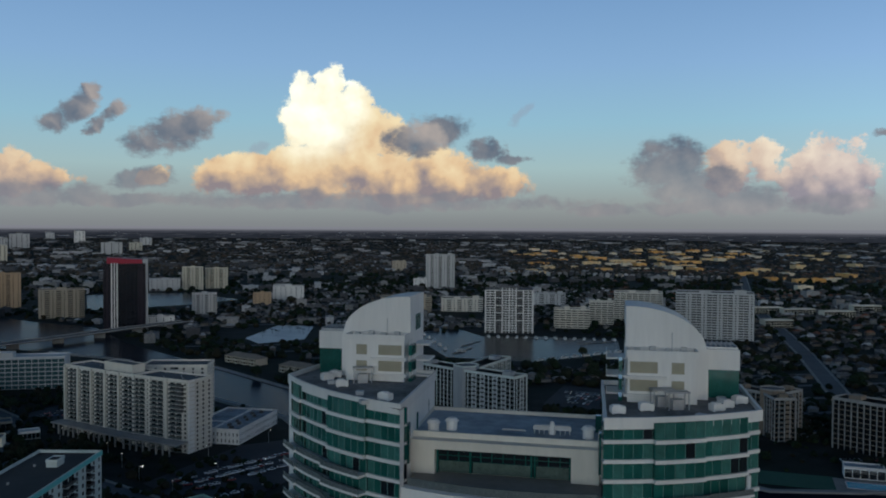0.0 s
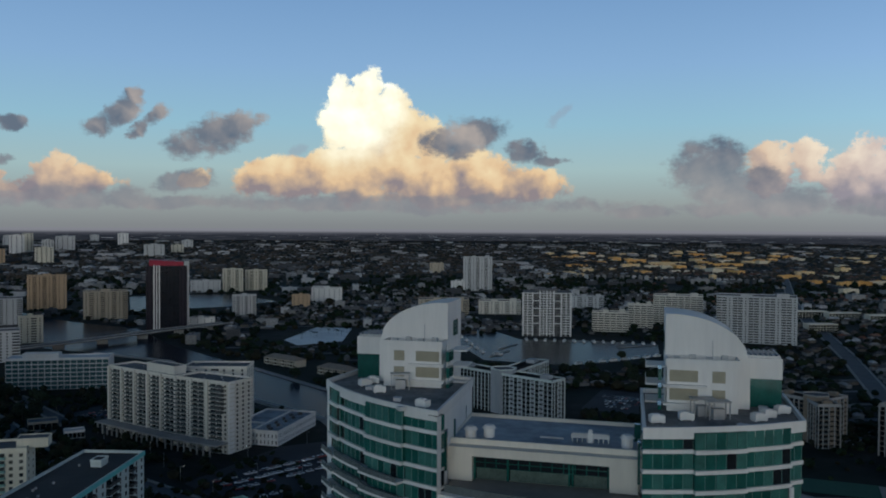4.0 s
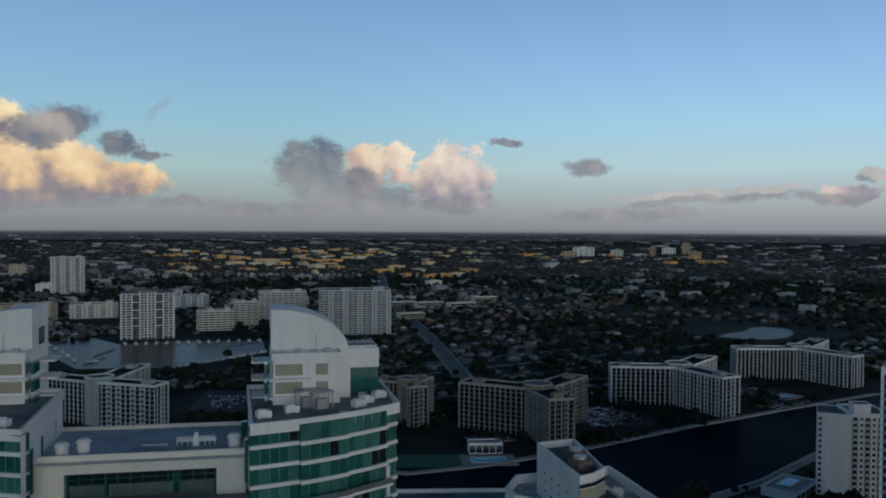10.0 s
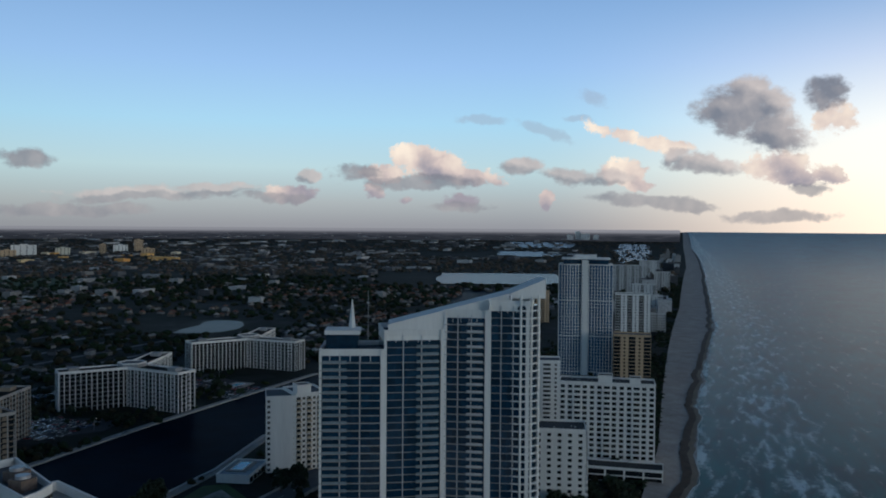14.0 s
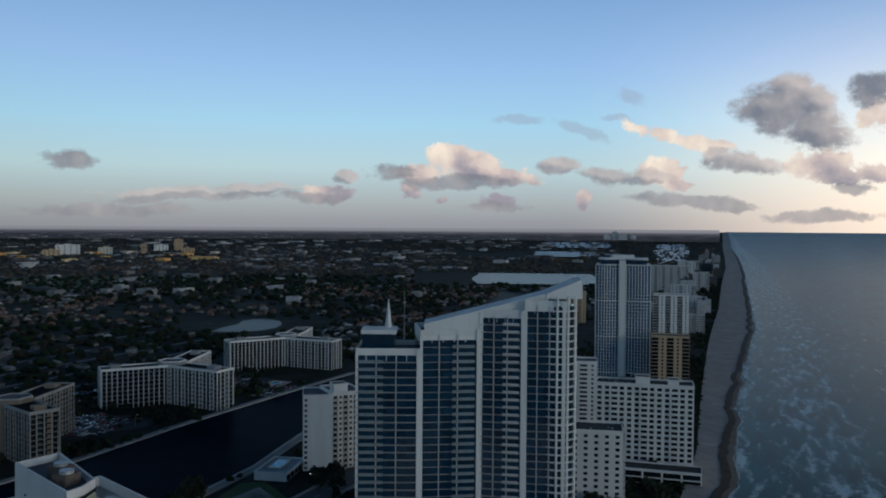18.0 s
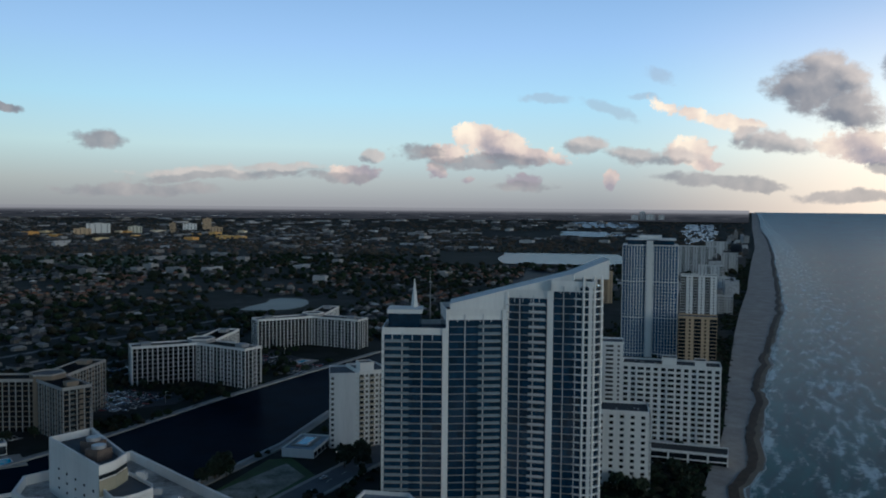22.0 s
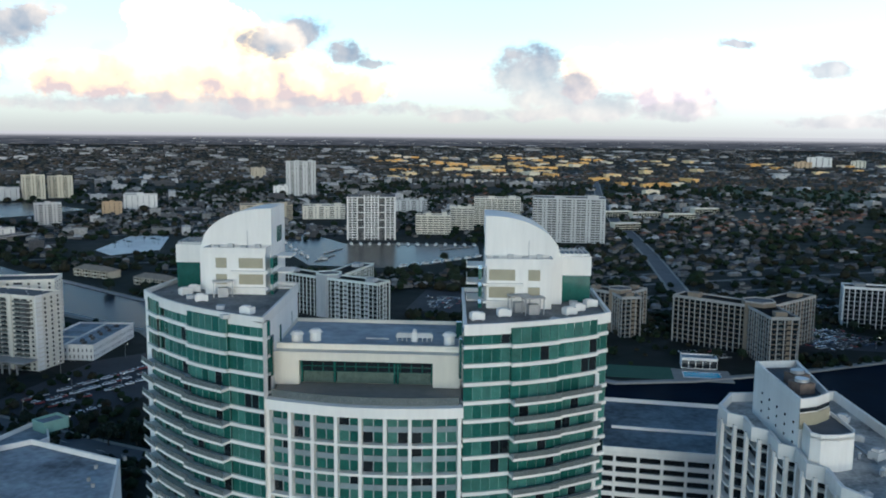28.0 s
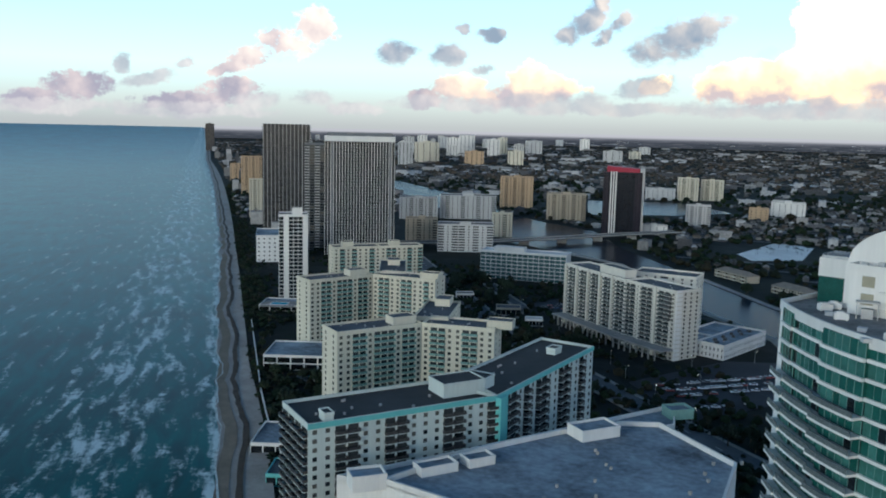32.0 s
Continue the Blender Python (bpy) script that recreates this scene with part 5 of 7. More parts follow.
# rounded seaward end and sloping crown
endc, er = (296.0, 172.0), 7.0
s_end = Shape().tube(endc[0], endc[1], 0, 104, er - 0.6, 0, 24)
part("rounded_end", s_end, [BLUEGLASS], op, rel(OP[0], Matrix()))
for k_ in range(35):
    s_r = Shape().tube(endc[0], endc[1], 3.0 * k_ - 0.2, 3.0 * k_ + 0.25, er + 0.5, 0, 24)
    part("ring_slab", s_r, [WHITE], op, rel(OP[0], Matrix()))
posts = [rel(OP[0], spot(endc[0] + (er + 0.1) * math.cos(a), endc[1] + (er + 0.1) * math.sin(a), 0)) for a in [math.pi * (0.95 + 0.1 * j) for j in range(0, 12, 2)]]
pieces("end_pier", Shape().tube(0, 0, 0, 108, 0.5), [WHITE], op, posts)
cm, cl = frame_between((261, 213), (299, 165))
part("sloping_crown", Shape().prism([(0, 1.2), (cl - 12, 1.2), (cl - 12, 18), (0, 18)], 90, 0, 0, None, [96.0, 108.6, 108.6, 96.0]), [WHITE], op, rel(OP[0], cm), "white sloping crown wall")
part("crown_canopy", Shape().prism([(cl - 12, 0.4), (cl + 2, 0.4), (cl + 2, 18), (cl - 12, 18)], 106.5, 0, 0, None, [108.6, 114.4, 114.4, 108.6]), [WHITE], op, rel(OP[0], cm))
part("penthouse_box", Shape().box(2, 6, 84, 15, 18, 91.5, 1).box(1.4, 5.4, 91.5, 15.6, 18.6, 93.2, 0), [WHITE, BLUEGLASS], op, rel(OP[0], frame_between(OP[0], OP[1])[0]))
part("spire", Shape().tube(12, 15, 93, 105, 1.5, 0, 4, 0.15), [WHITE], op, rel(OP[0], frame_between(OP[0], OP[1])[0]))

# ------------------------------------------------------------------ north: beach towers
fp_, fq_ = facing(707, 344, 48)
flatc = thing("apartment_tower", Matrix.Translation((fp_[0], fp_[1], 0)), "tall white and blue-glass tower with bowed fronts and a flat crown", "apartment tower")
fm_ = rel(fp_, frame_between(fp_, fq_)[0])


def bowed(grow):
    """Outline of the tower's floor: two bowed bays with a recess between, square behind."""
    left = [(20.0 * j / 8 - (grow if j == 0 else 0), 3.4 - 5.0 * math.sin(math.pi * (0.12 + 0.76 * j / 8)) - grow) for j in range(9)]
    right = [(27.0 + 21.0 * j / 8 + (grow if j == 8 else 0), 2.6 - 5.2 * math.sin(math.pi * (0.1 + 0.62 * j / 8)) - grow) for j in range(9)]
    return left + [(20.0, 3.0), (27.0, 3.0)] + right + [(48 + grow, 34), (-grow, 34)]


BOWGLASS = material("bright_blue_glass", (0.022, 0.095, 0.200), 0.15, 0.4, 0.4, spec=0.5)
part("body", Shape().prism(bowed(0.0), 0, 101, 0, 1), [BOWGLASS, WHITEROOF], flatc, fm_)
ring_ = bowed(0.55)
for k_ in range(1, 35):
    part("floor_slab", Shape().prism(ring_, 101 * k_ / 34 - 0.16, 101 * k_ / 34 + (0.75 if k_ % 11 == 1 or k_ == 34 else 0.16)), [WHITE], flatc, fm_)
ups = [fm_ @ spot(x_, y_, 0) for x_, y_ in bowed(0.45)[:9] + bowed(0.45)[11:20]] + [fm_ @ spot(48.1, 8.0 + 6.5 * j, 0) for j in range(4)]
pieces("upright", Shape().box(-0.32, -0.32, 0, 0.32, 0.32, 101), [WHITE], flatc, ups, 30)
part("pier", Shape().box(20.6, -1.6, 0, 26.4, 3.2, 105.5), [WHITE], flatc, fm_, "broad white upright pier")
part("crown", Shape().prism(inset(bowed(0.0), 3.5), 101, 106), [BLUEGLASS], flatc, fm_)
part("crown_slab", Shape().prism(inset(bowed(0.0), 1.8), 106, 107.2), [WHITE], flatc, fm_, "white flat crown slab")
part("roof_room", Shape().box(14, 12, 107.2, 34, 26, 110), [WHITE], flatc, fm_)
tower("apartment_block", "white slab block with rows of small windows", 446, 203, 54, 46, 15, "wwbwwwbwwwbww", 18, wall=WHITE, glass=DARKGLASS, win=(2.4, 1.8), side="www", cap=150, roof=DARKROOF, plant_rooms=((22, 4, 30, 12, 4), (40, 4, 46, 12, 3)))
tower("apartment_block", "white side wing of the slab block", 513, 278, 18, 43, 14, "wbw", 20, wall=WHITE, side="ww", cap=40)
tower("apartment_block", "small white block with a dark flat roof", 364, 190, 25, 37, 12, "wwwww", 20, wall=WHITE, glass=DARKGLASS, win=(1.9, 1.5), side="bbbb", cap=80, roof=DARKROOF)
tower("apartment_block", "ochre and dark striped block", 697, 294, 32, 41, 13, "gwgwg", 20, wall=ORANGE, glass=DARKGLASS, trim=DARKWALL, cap=60, roof=TAR)
tower("apartment_block", "white block with dark window strips", 937, 395, 40, 57, 18, "gwgwgw", 24, wall=WHITE, side="www", cap=50)
tower("apartment_block", "pinkish row of apartment towers", 1687, 716, 78, 56, 18, "wbwbwbwbwb", 24, wall=PALE, side="www", cap=40)
tower("apartment_tower", "ochre tower seen between the glass towers", 1067, 586, 18, 44, 14, "wbw", wall=ORANGE, cap=20, side="ww")
for x, y, wd, h in ((1063, 413, 20, 23), (2400, 960, 60, 38), (1771, 680, 34, 40), (1300, 520, 40, 26), (1500, 610, 44, 30)):
    tower("apartment_block", "pale beachfront block far up the coast", x, y, wd, h, max(3, int(h / 3)), "wwbwwb", wall=PALE, side="www", cap=16, group="blocks up the coast")
wt_ = block("apartment_tower", "white tower with blind end wall by the canal", (318, 345), (330, 334), 24, 41, 14, "w....", WHITE, TAR, cap=40)
wing_of(wt_, (330, 334), (346, 326), 24, 42, 14, "bwbwbb", WHITE, TAR, rail=BEIGE, side="bwb", cap=80, plant_rooms=((2, 4, 10, 12, 4.5),))

# white tower with curved decks beside the hotel
CO = (80.0, 160.0)
ct = thing("deck_tower", Matrix.Translation((CO[0], CO[1], 0)), "white tower with curved roof deck and a tall plant drum", "apartment tower")
cr = rel(CO, Matrix())
deck = [(79.5, 187), (79.2, 181), (81.8, 178.5), (80.6, 171.5), (83.2, 169), (81.8, 161.5), (84.2, 159), (82.4, 151), (84.8, 148.5), (83.2, 140), (86, 133.5), (91, 130.8), (97, 130.4), (103, 132.6), (106.8, 137.5), (108.2, 144), (109, 156), (110.5, 172), (113, 196), (86, 196)]
part("body", Shape().prism(inset(deck, 2.2), 0, 70, 0, 1), [DARKGLASS, TAR], ct, cr)
STAINED = material("stained_deck_coating", (0.52, 0.51, 0.48), 0.9, 0.3, 0.14, second=(0.20, 0.20, 0.195), bump=0.02, spec=0.1)
part("deck", Shape().prism(deck, 69.2, 70.2, 0, 1), [WHITE, STAINED], ct, cr)
for x, y, ln_, a in ((97, 146, 9, 1.3), (100, 162, 14, 1.5), (104, 176, 10, 1.4), (95, 139, 6, 0.3), (102, 152, 5, 0.1)):
    part("pipe", Shape().box(-ln_ / 2, -0.12, 0.1, ln_ / 2, 0.12, 0.4), [METAL], ct, rel(CO, spot(x, y, 70.2, a)))
for x, y in ((94, 135), (99, 136.5), (105, 151), (96.5, 149), (101.5, 172), (106.5, 190), (100, 181), (97.2, 158)):
    part("vent_stack", Shape().tube(0, 0, 0, 1.1, 0.28, 0, 8).tube(0, 0, 1.1, 1.3, 0.42, 0, 8), [METAL], ct, rel(CO, spot(x, y, 70.2)))
for e in range(len(deck)):
    a_, b_ = deck[e], deck[(e + 1) % len(deck)]
    ins = inset(deck, 0.7)
    part("deck_parapet", Shape().prism([a_, b_, ins[(e + 1) % len(deck)], ins[e]], 70.0, 72.4), [WHITE], ct, cr)
for k_ in range(1, 23):
    part("deck_ring", Shape().ring(inset(deck, 0.4 + 0.5 * (k_ % 2)), 1.6, 70 - 3.1 * k_, 70.45 - 3.1 * k_), [WHITE], ct, cr)
posts = []
for (xa, ya), (xb, yb) in zip(deck, deck[1:] + deck[:1]):
    ln = math.hypot(xb - xa, yb - ya)
    for j in range(max(1, int(ln / 3.6))):
        t = (j + 0.5) / max(1, int(ln / 3.6))
        posts.append(rel(CO, spot(xa + (xb - xa) * t, ya + (yb - ya) * t, 0)))
pieces("pier", Shape().box(-0.4, -0.4, 0, 0.4, 0.4, 70), [WHITE], ct, posts)
tall = [(84.5, 158.9), (88.5, 160), (92.8, 163), (98.5, 188), (88, 187.5)]
part("tall_block", Shape().prism(tall, 70, 81, 0, 1), [WHITE, TAR], ct, cr)
edges("tall_parapet", tall, 0.45, 80.8, 82.6, [WHITE], ct, cr)
part("tall_front_strip", Shape().prism([(84.4, 158.6), (88.6, 159.7), (92.9, 162.7), (92.8, 163.1), (88.5, 160.1), (84.5, 159.0)], 76.4, 79.6), [TAN], ct, cr)
part("tall_front_glass", Shape().prism([(84.5, 158.7), (88.6, 159.8), (92.8, 162.8), (92.7, 163.1), (88.5, 160.1), (84.5, 159.0)], 79.9, 80.7), [DARKGLASS], ct, cr)
part("lower_block", Shape().prism([(84.1, 153.5), (85.4, 151.8), (89, 151.6), (92.6, 152.6), (93.8, 154.6), (94.9, 165.6), (86.3, 163)], 70, 77, 0, 1), [WHITE, TAR], ct, cr)
part("lower_parapet", Shape().ring([(84.1, 153.5), (85.4, 151.8), (89, 151.6), (92.6, 152.6), (93.8, 154.6), (94.9, 165.6), (86.3, 163)], 0.35, 76.5, 77.7), [WHITE], ct, cr)
for j in range(2):
    drum = part("cooling_tower", Shape().box(-1.9, -1.9, 0, 1.9, 1.9, 2.4), [RUST], ct, rel(CO, spot(89.6 + j * 2.2, 168.5 + j * 6.4, 81, 0.2)))
    part("fan_ring", Shape().tube(0, 0, 2.4, 3.1, 1.5, 0, 14), [METAL], drum)
    part("pipe", Shape().box(2.0, -0.2, 0, 2.5, 2.6, 1.4), [METAL], drum)
ports = [rel(CO, spot(84.55 + 3.5 * t, 159.2 + 28.6 * t, 72.4 + 2.1 * r_, -1.45)) for r_ in range(3) for t in [0.17 * j + 0.09 for j in range(5)]]
pieces("port_window", Shape().box(-0.25, -0.12, 0, 0.25, 0.1, 0.5), [DARKGLASS], ct, ports)
for x, y, s_ in ((98, 150, 1.2), (101, 158, 1.6), (103, 168, 1.0), (99, 141, 1.3), (104, 146, 0.9), (88, 140, 1.0), (106, 180, 1.4), (103, 186, 1.1)):
    part("deck_unit", Shape().box(-s_, -s_ * 0.7, 0, s_, s_ * 0.7, s_).box(-s_ * 0.6, -s_ * 0.5, s_, s_ * 0.6, s_ * 0.5, s_ * 1.3), [PALE], ct, rel(CO, spot(x, y, 70.2, x)))
part("antenna", Shape().tube(97.5, 187, 81, 90, 0.12, 0, 6, 0.04), [METAL], ct, cr)

# low blue-roofed hotel annexe north of it
AO = (158.0, 160.0)
an = thing("annexe", Matrix.Translation((AO[0], AO[1], 0)), "low white annexe with a blue-grey roof", "annexe")
ar = rel(AO, Matrix())
roofline = [(150, 178), (164, 160), (180, 138), (193, 116), (198, 126), (198, 147), (200, 164), (210, 183), (215, 193), (207, 207), (186, 197), (161, 196)]
part("body", Shape().prism(roofline, 0, 34.5, 0, 1), [WHITE, BLUEROOF], an, ar)
edges("parapet", roofline, 0.6, 34, 35.8, [WHITE], an, ar)
stair = [(169.8, 163.6), (180.5, 166.4), (184.5, 182.3), (173.4, 179.8)]
part("stair_house", Shape().prism(stair, 34.5, 41, 0, 1).ring(stair, 0.4, 40.8, 41.8), [WHITE, BLUEROOF], an, ar)
cage = [(172.8, 153.2), (188.9, 159.0), (189.6, 169.3), (177.3, 167.4)]
part("plant_cage", Shape().ring(cage, 0.3, 34.5, 35.3).ring(cage, 0.3, 37, 37.6), [WHITE], an, ar)
part("cage_plant", Shape().prism(inset(cage, 1.2), 34.5, 36.8), [RUST], an, ar)
cage_posts = []
for (xa, ya), (xb, yb) in zip(cage, cage[1:] + cage[:1]):
    for j in range(3):
        cage_posts.append(rel(AO, spot(xa + (xb - xa) * j / 3, ya + (yb - ya) * j / 3, 34.5)))
pieces("cage_post", Shape().box(-0.2, -0.2, 0, 0.2, 0.2, 2.6), [WHITE], an, cage_posts)

# convention hall south of the hotel
VO = (-130.0, 220.0)
cv = thing("convention_hall", Matrix.Translation((VO[0], VO[1], 0)), "broad white hall with a blue-grey membrane roof", "hall")
vr = rel(VO, Matrix())
hall = [(-152, 172), (-100, 175), (-70, 215), (-78, 251), (-111, 270), (-122, 262), (-134, 240), (-146, 208)]
apron = [(-166, 168), (-152, 172), (-146, 208), (-134, 240), (-111, 270), (-108, 276), (-117, 297), (-128, 268), (-136, 246), (-150, 208)]
part("hall_body", Shape().prism(hall, 0, 35, 0, 1), [WHITE, BLUEROOF], cv, vr)
edges("hall_parapet", hall, 0.8, 34.4, 36.6, [WHITE], cv, vr)
part("apron_body", Shape().prism(apron, 0, 33.6, 0, 1), [WHITE, BLUEROOF], cv, vr)
edges("apron_parapet", apron, 0.5, 33, 35, [WHITE], cv, vr)
for (x, y, a, lx, ly, hh, mt) in ((-124.5, 247, 1.1, 15, 9, 4.5, WHITE), (-156, 170, 1.0, 10, 7, 4.0, WHITE), (-146, 189, 1.15, 12, 6, 3.5, WHITE), (-140, 202, 1.15, 9, 6, 3.5, WHITE), (-112, 288, 0.9, 9, 7, 3, AQUAPALE)):
    s = Shape().box(-lx / 2, -ly / 2, 0, lx / 2, ly / 2, hh, 0, 1)
    s.ring([(-lx / 2 - .1, -ly / 2 - .1), (lx / 2 + .1, -ly / 2 - .1), (lx / 2 + .1, ly / 2 + .1), (-lx / 2 - .1, ly / 2 + .1)], 0.4, hh, hh + 0.8)
    part("stair_house", s, [mt, BLUEROOF], cv, rel(VO, spot(x, y, 33.6, a)))
fins = [rel(VO, spot(-108 + 5.4 * j, 268 - 3.0 * j, 26, 0.9)) for j in range(6)]
pieces("roof_buttress", Shape().prism([(-0.5, 0), (0.5, 0), (0.5, 9), (-0.5, 9)], 0, 0, 0, None, [9.5, 9.5, 4, 4]), [WHITE], cv, fins)
for j in range(14):
    u, v = random.random(), random.random()
    x, y = -140 + 60 * u + 8 * v, 182 + 66 * v + 8 * u
    part("roof_vent", Shape().box(-0.4, -0.4, 0, 0.4, 0.4, 0.6 + 0.5 * u).box(-0.5, -0.5, 0.6 + 0.5 * u, 0.5, 0.5, 0.75 + 0.5 * u), [CONCRETE], cv, rel(VO, spot(x, y, 35, u)))

# parking garage between hotel and deck tower
go = (62.0, 232.0)
garage = thing("parking_garage", Matrix.Translation((go[0], go[1], 0)), "white parking garage with open decks and a blue-grey roof", "garage")
gmx = rel(go, spot(62, 236, 0, radians(-16)))
part("core", Shape().box(0.5, 0.8, 0, 47.5, 47, 42.2), [DARKGLASS], garage, gmx)
for k_ in range(14):
    part("deck_band", Shape().box(0, 0, 1.2 + 3.1 * k_, 48, 48, 2.6 + 3.1 * k_, 0, 1), [WHITE, DECKROOF], garage, gmx)
pieces("pier", Shape().box(-0.4, -0.1, 0, 0.4, 0.6, 43), [WHITE], garage, [gmx @ spot(6.8 * j + 0.4, 0, 0) for j in range(8)])
part("roof_kerb", Shape().ring([(0, 0), (48, 0), (48, 48), (0, 48)], 0.5, 42.8, 44.2).box(6, 20, 42.9, 40, 20.5, 43.8), [WHITE], garage, gmx)

# ------------------------------------------------------------------ far towers
FARMATS = {"c": CREAM, "o": ORANGE, "w": WHITE, "p": PALE, "b": BEIGE, "d": DARKWALL}


def far_tower(label, x, y, wd, h, pat, wall, group):
    q = far(x, y)
    s = q.length and Vector((q.x, q.y)).length / math.hypot(x, y)
    t = tower("distant_tower", label, q.x, q.y, wd * s, h * s, max(4, int(h / 6)), pat, wd * s * 0.5, wall=wall, side="ww", cap=8, group=group, category="tower", win=(5 * s, 3.2 * s), para=0.6,
              plant_rooms=((wd * s * 0.35, 1, wd * s * 0.65, wd * s * 0.3, 4 * s),))
    t.location.z = q.z - 0.3
    return t


for x, y, wd, h, c in ((-2058, 2437, 55, 84, "p"), (-2158, 2690, 100, 82, "c"), (-2660, 3529, 64, 93, "w"), (-1937, 2711, 75, 53, "o"), (-1829, 2840, 62, 56, "c"),
                       (-2887, 3964, 90, 103, "w"), (-2690, 4373, 100, 77, "p"), (-3600, 2720, 44, 137, "d"), (-2300, 3600, 50, 70, "p"), (-3100, 3700, 60, 88, "p"), (-2500, 2950, 50, 74, "w")):
    far_tower("far tower on the southern skyline", x, y, wd, h, "wwww", FARMATS[c], "southern skyline")
# ochre and cream walls here stand in for sunlight on the town
for x, y, wd, h, c in ((2624, 3788, 44, 59, "o"), (2246, 3514, 30, 45, "o"), (2501, 3760, 68, 34, "w"), (1918, 3587, 100, 44, "w"), (2446, 3457, 60, 24, "o"), (2080, 3560, 60, 30, "c"), (1800, 3500, 70, 26, "o")):
    far_tower("far town block catching the light", x, y, wd, h, "wwww", FARMATS[c], "northern town")
for a, d, wd, h in ((-63.0, 9000, 70, 60), (-63.5, 9300, 60, 95), (-64.0, 9100, 90, 70), (-64.7, 9500, 60, 55)):
    q = az_dir(a) * d
    far_tower("faint tower on the northern skyline", q.x, q.y, wd, h, "www", PALE, "northern skyline")
# the plain beyond the last houses: a glowing backdrop, haze painted in its colour
hz = bpy.data.materials.new("haze_painted_plain")
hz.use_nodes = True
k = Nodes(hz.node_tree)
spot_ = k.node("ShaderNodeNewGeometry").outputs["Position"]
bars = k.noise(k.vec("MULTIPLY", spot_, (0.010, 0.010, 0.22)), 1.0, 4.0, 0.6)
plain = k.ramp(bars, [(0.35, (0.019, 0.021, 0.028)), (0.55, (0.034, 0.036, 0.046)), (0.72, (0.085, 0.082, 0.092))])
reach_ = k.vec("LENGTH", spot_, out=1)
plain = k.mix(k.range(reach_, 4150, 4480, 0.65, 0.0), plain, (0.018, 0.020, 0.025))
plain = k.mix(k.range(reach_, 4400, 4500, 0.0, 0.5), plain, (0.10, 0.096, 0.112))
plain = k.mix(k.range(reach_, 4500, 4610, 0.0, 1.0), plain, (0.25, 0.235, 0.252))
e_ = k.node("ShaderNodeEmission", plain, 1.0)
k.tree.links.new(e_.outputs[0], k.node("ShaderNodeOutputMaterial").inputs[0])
tagged(polar("backdrop", hz, lambda d: 53.2, lambda d: -70.1, 120, lambda d, t: 0.6 + 0.0009 * d, [8200, 9400, 11000, 13500, 16000, 20000, 26000, 34000, 48000]), "far plain under the horizon, glowing with painted haze", "distance", kind="structure")
rnd = random.Random(11)
for j in range(26):
    a, d = rnd.uniform(24, 47), rnd.uniform(3800, 9000)
    q = az_dir(a) * d
    far_tower("far pale tower near the horizon", q.x, q.y, rnd.uniform(40, 90), rnd.uniform(40, 95), "www", FARMATS[rnd.choice("wpcp")], "towers near the horizon")

# ------------------------------------------------------------------ roads, bridge, quays
ROADPALE = material("worn_asphalt", (0.115, 0.115, 0.12), 0.9, 0.3, 0.08)
LANE = material("lane_paint", (0.6, 0.6, 0.58), 0.8, 0.2, 1.0)


def ribbon(line, wd, z0, z1, side=0.0):
    s = Shape()
    pts = [Vector(p) for p in line]
    left, right = [], []
    for j, p in enumerate(pts):
        d = (pts[min(j + 1, len(pts) - 1)] - pts[max(j - 1, 0)]).normalized()
        nrm = Vector((-d.y, d.x))
        left.append(p + nrm * (side + wd / 2)), right.append(p + nrm * (side - wd / 2))
    for j in range(len(pts) - 1):
        s.prism([tuple(right[j]), tuple(right[j + 1]), tuple(left[j + 1]), tuple(left[j])], z0, z1)
    return s


def lift(me):
    for v in me.vertices:
        v.co = far(*v.co)
    return me


def road(name, line, wd, label, mat=None):
    dense = []
    for (xa, ya), (xb, yb) in zip(line, line[1:]):
        n = max(1, int(math.hypot(xb - xa, yb - ya) / 120))
        dense += [(xa + (xb - xa) * j / n, ya + (yb - ya) * j / n) for j in range(n)]
    dense.append(line[-1])
    r = tagged(new(name, lift(ribbon(dense, wd, -0.4, 0.28).mesh(name, mat or ROADPALE))), label, "road", kind="structure")
    for sd in (-1, 1):
        tagged(new("pavement", lift(ribbon(dense, 2.4, -0.4, 0.44, sd * (wd / 2 + 1.2)).mesh("pavement", PAVING))), "pale pavement beside the road", "pavement", kind="structure")
    return dense


coast = road("road_coast", [(-1300, 1130), (-760, 690), (-595, 715), (-508, 640), (-342, 500), (-235, 425), (-120, 355), (-20, 300), (60, 292), (150, 280), (220, 288), (277, 303), (328, 316), (430, 380), (560, 430), (900, 545), (1500, 780)], 15, "grey coast road behind the towers")
marks = []
for (xa, ya), (xb, yb) in zip(coast, coast[1:]):
    ln = math.hypot(xb - xa, yb - ya)
    for j in range(int(ln / 14)):
        t = j * 14 / ln
        marks.append(spot(xa + (xb - xa) * t, ya + (yb - ya) * t, 0.285, math.atan2(yb - ya, xb - xa)))
road_ob = bpy.context.scene.objects["road_coast"]
pieces("lane_mark", Shape().box(0, -0.12, 0, 5, 0.12, 0.01), [LANE], road_ob, marks, 60)
road("road_inland", [(250, 660), (270, 755), (308, 939), (342, 1129), (364, 1276), (450, 1700), (620, 2400), (1000, 4200)], 14, "wide pale road running inland between houses")
road("road_west", [(-380, 1130), (-330, 1300), (-250, 1700), (-180, 2300), (-60, 3600)], 16, "road running west between trees")
road("road_causeway", [(-434, 1078), (-380, 1130), (-300, 1190), (-150, 1330), (100, 1560), (500, 1900)], 16, "causeway road west of the bridge")
road("road_drive", [(-420, 615), (-372, 572), (-342, 548), (-318, 478), (-262, 432)], 8, "grey drive between the towers and the condominium")
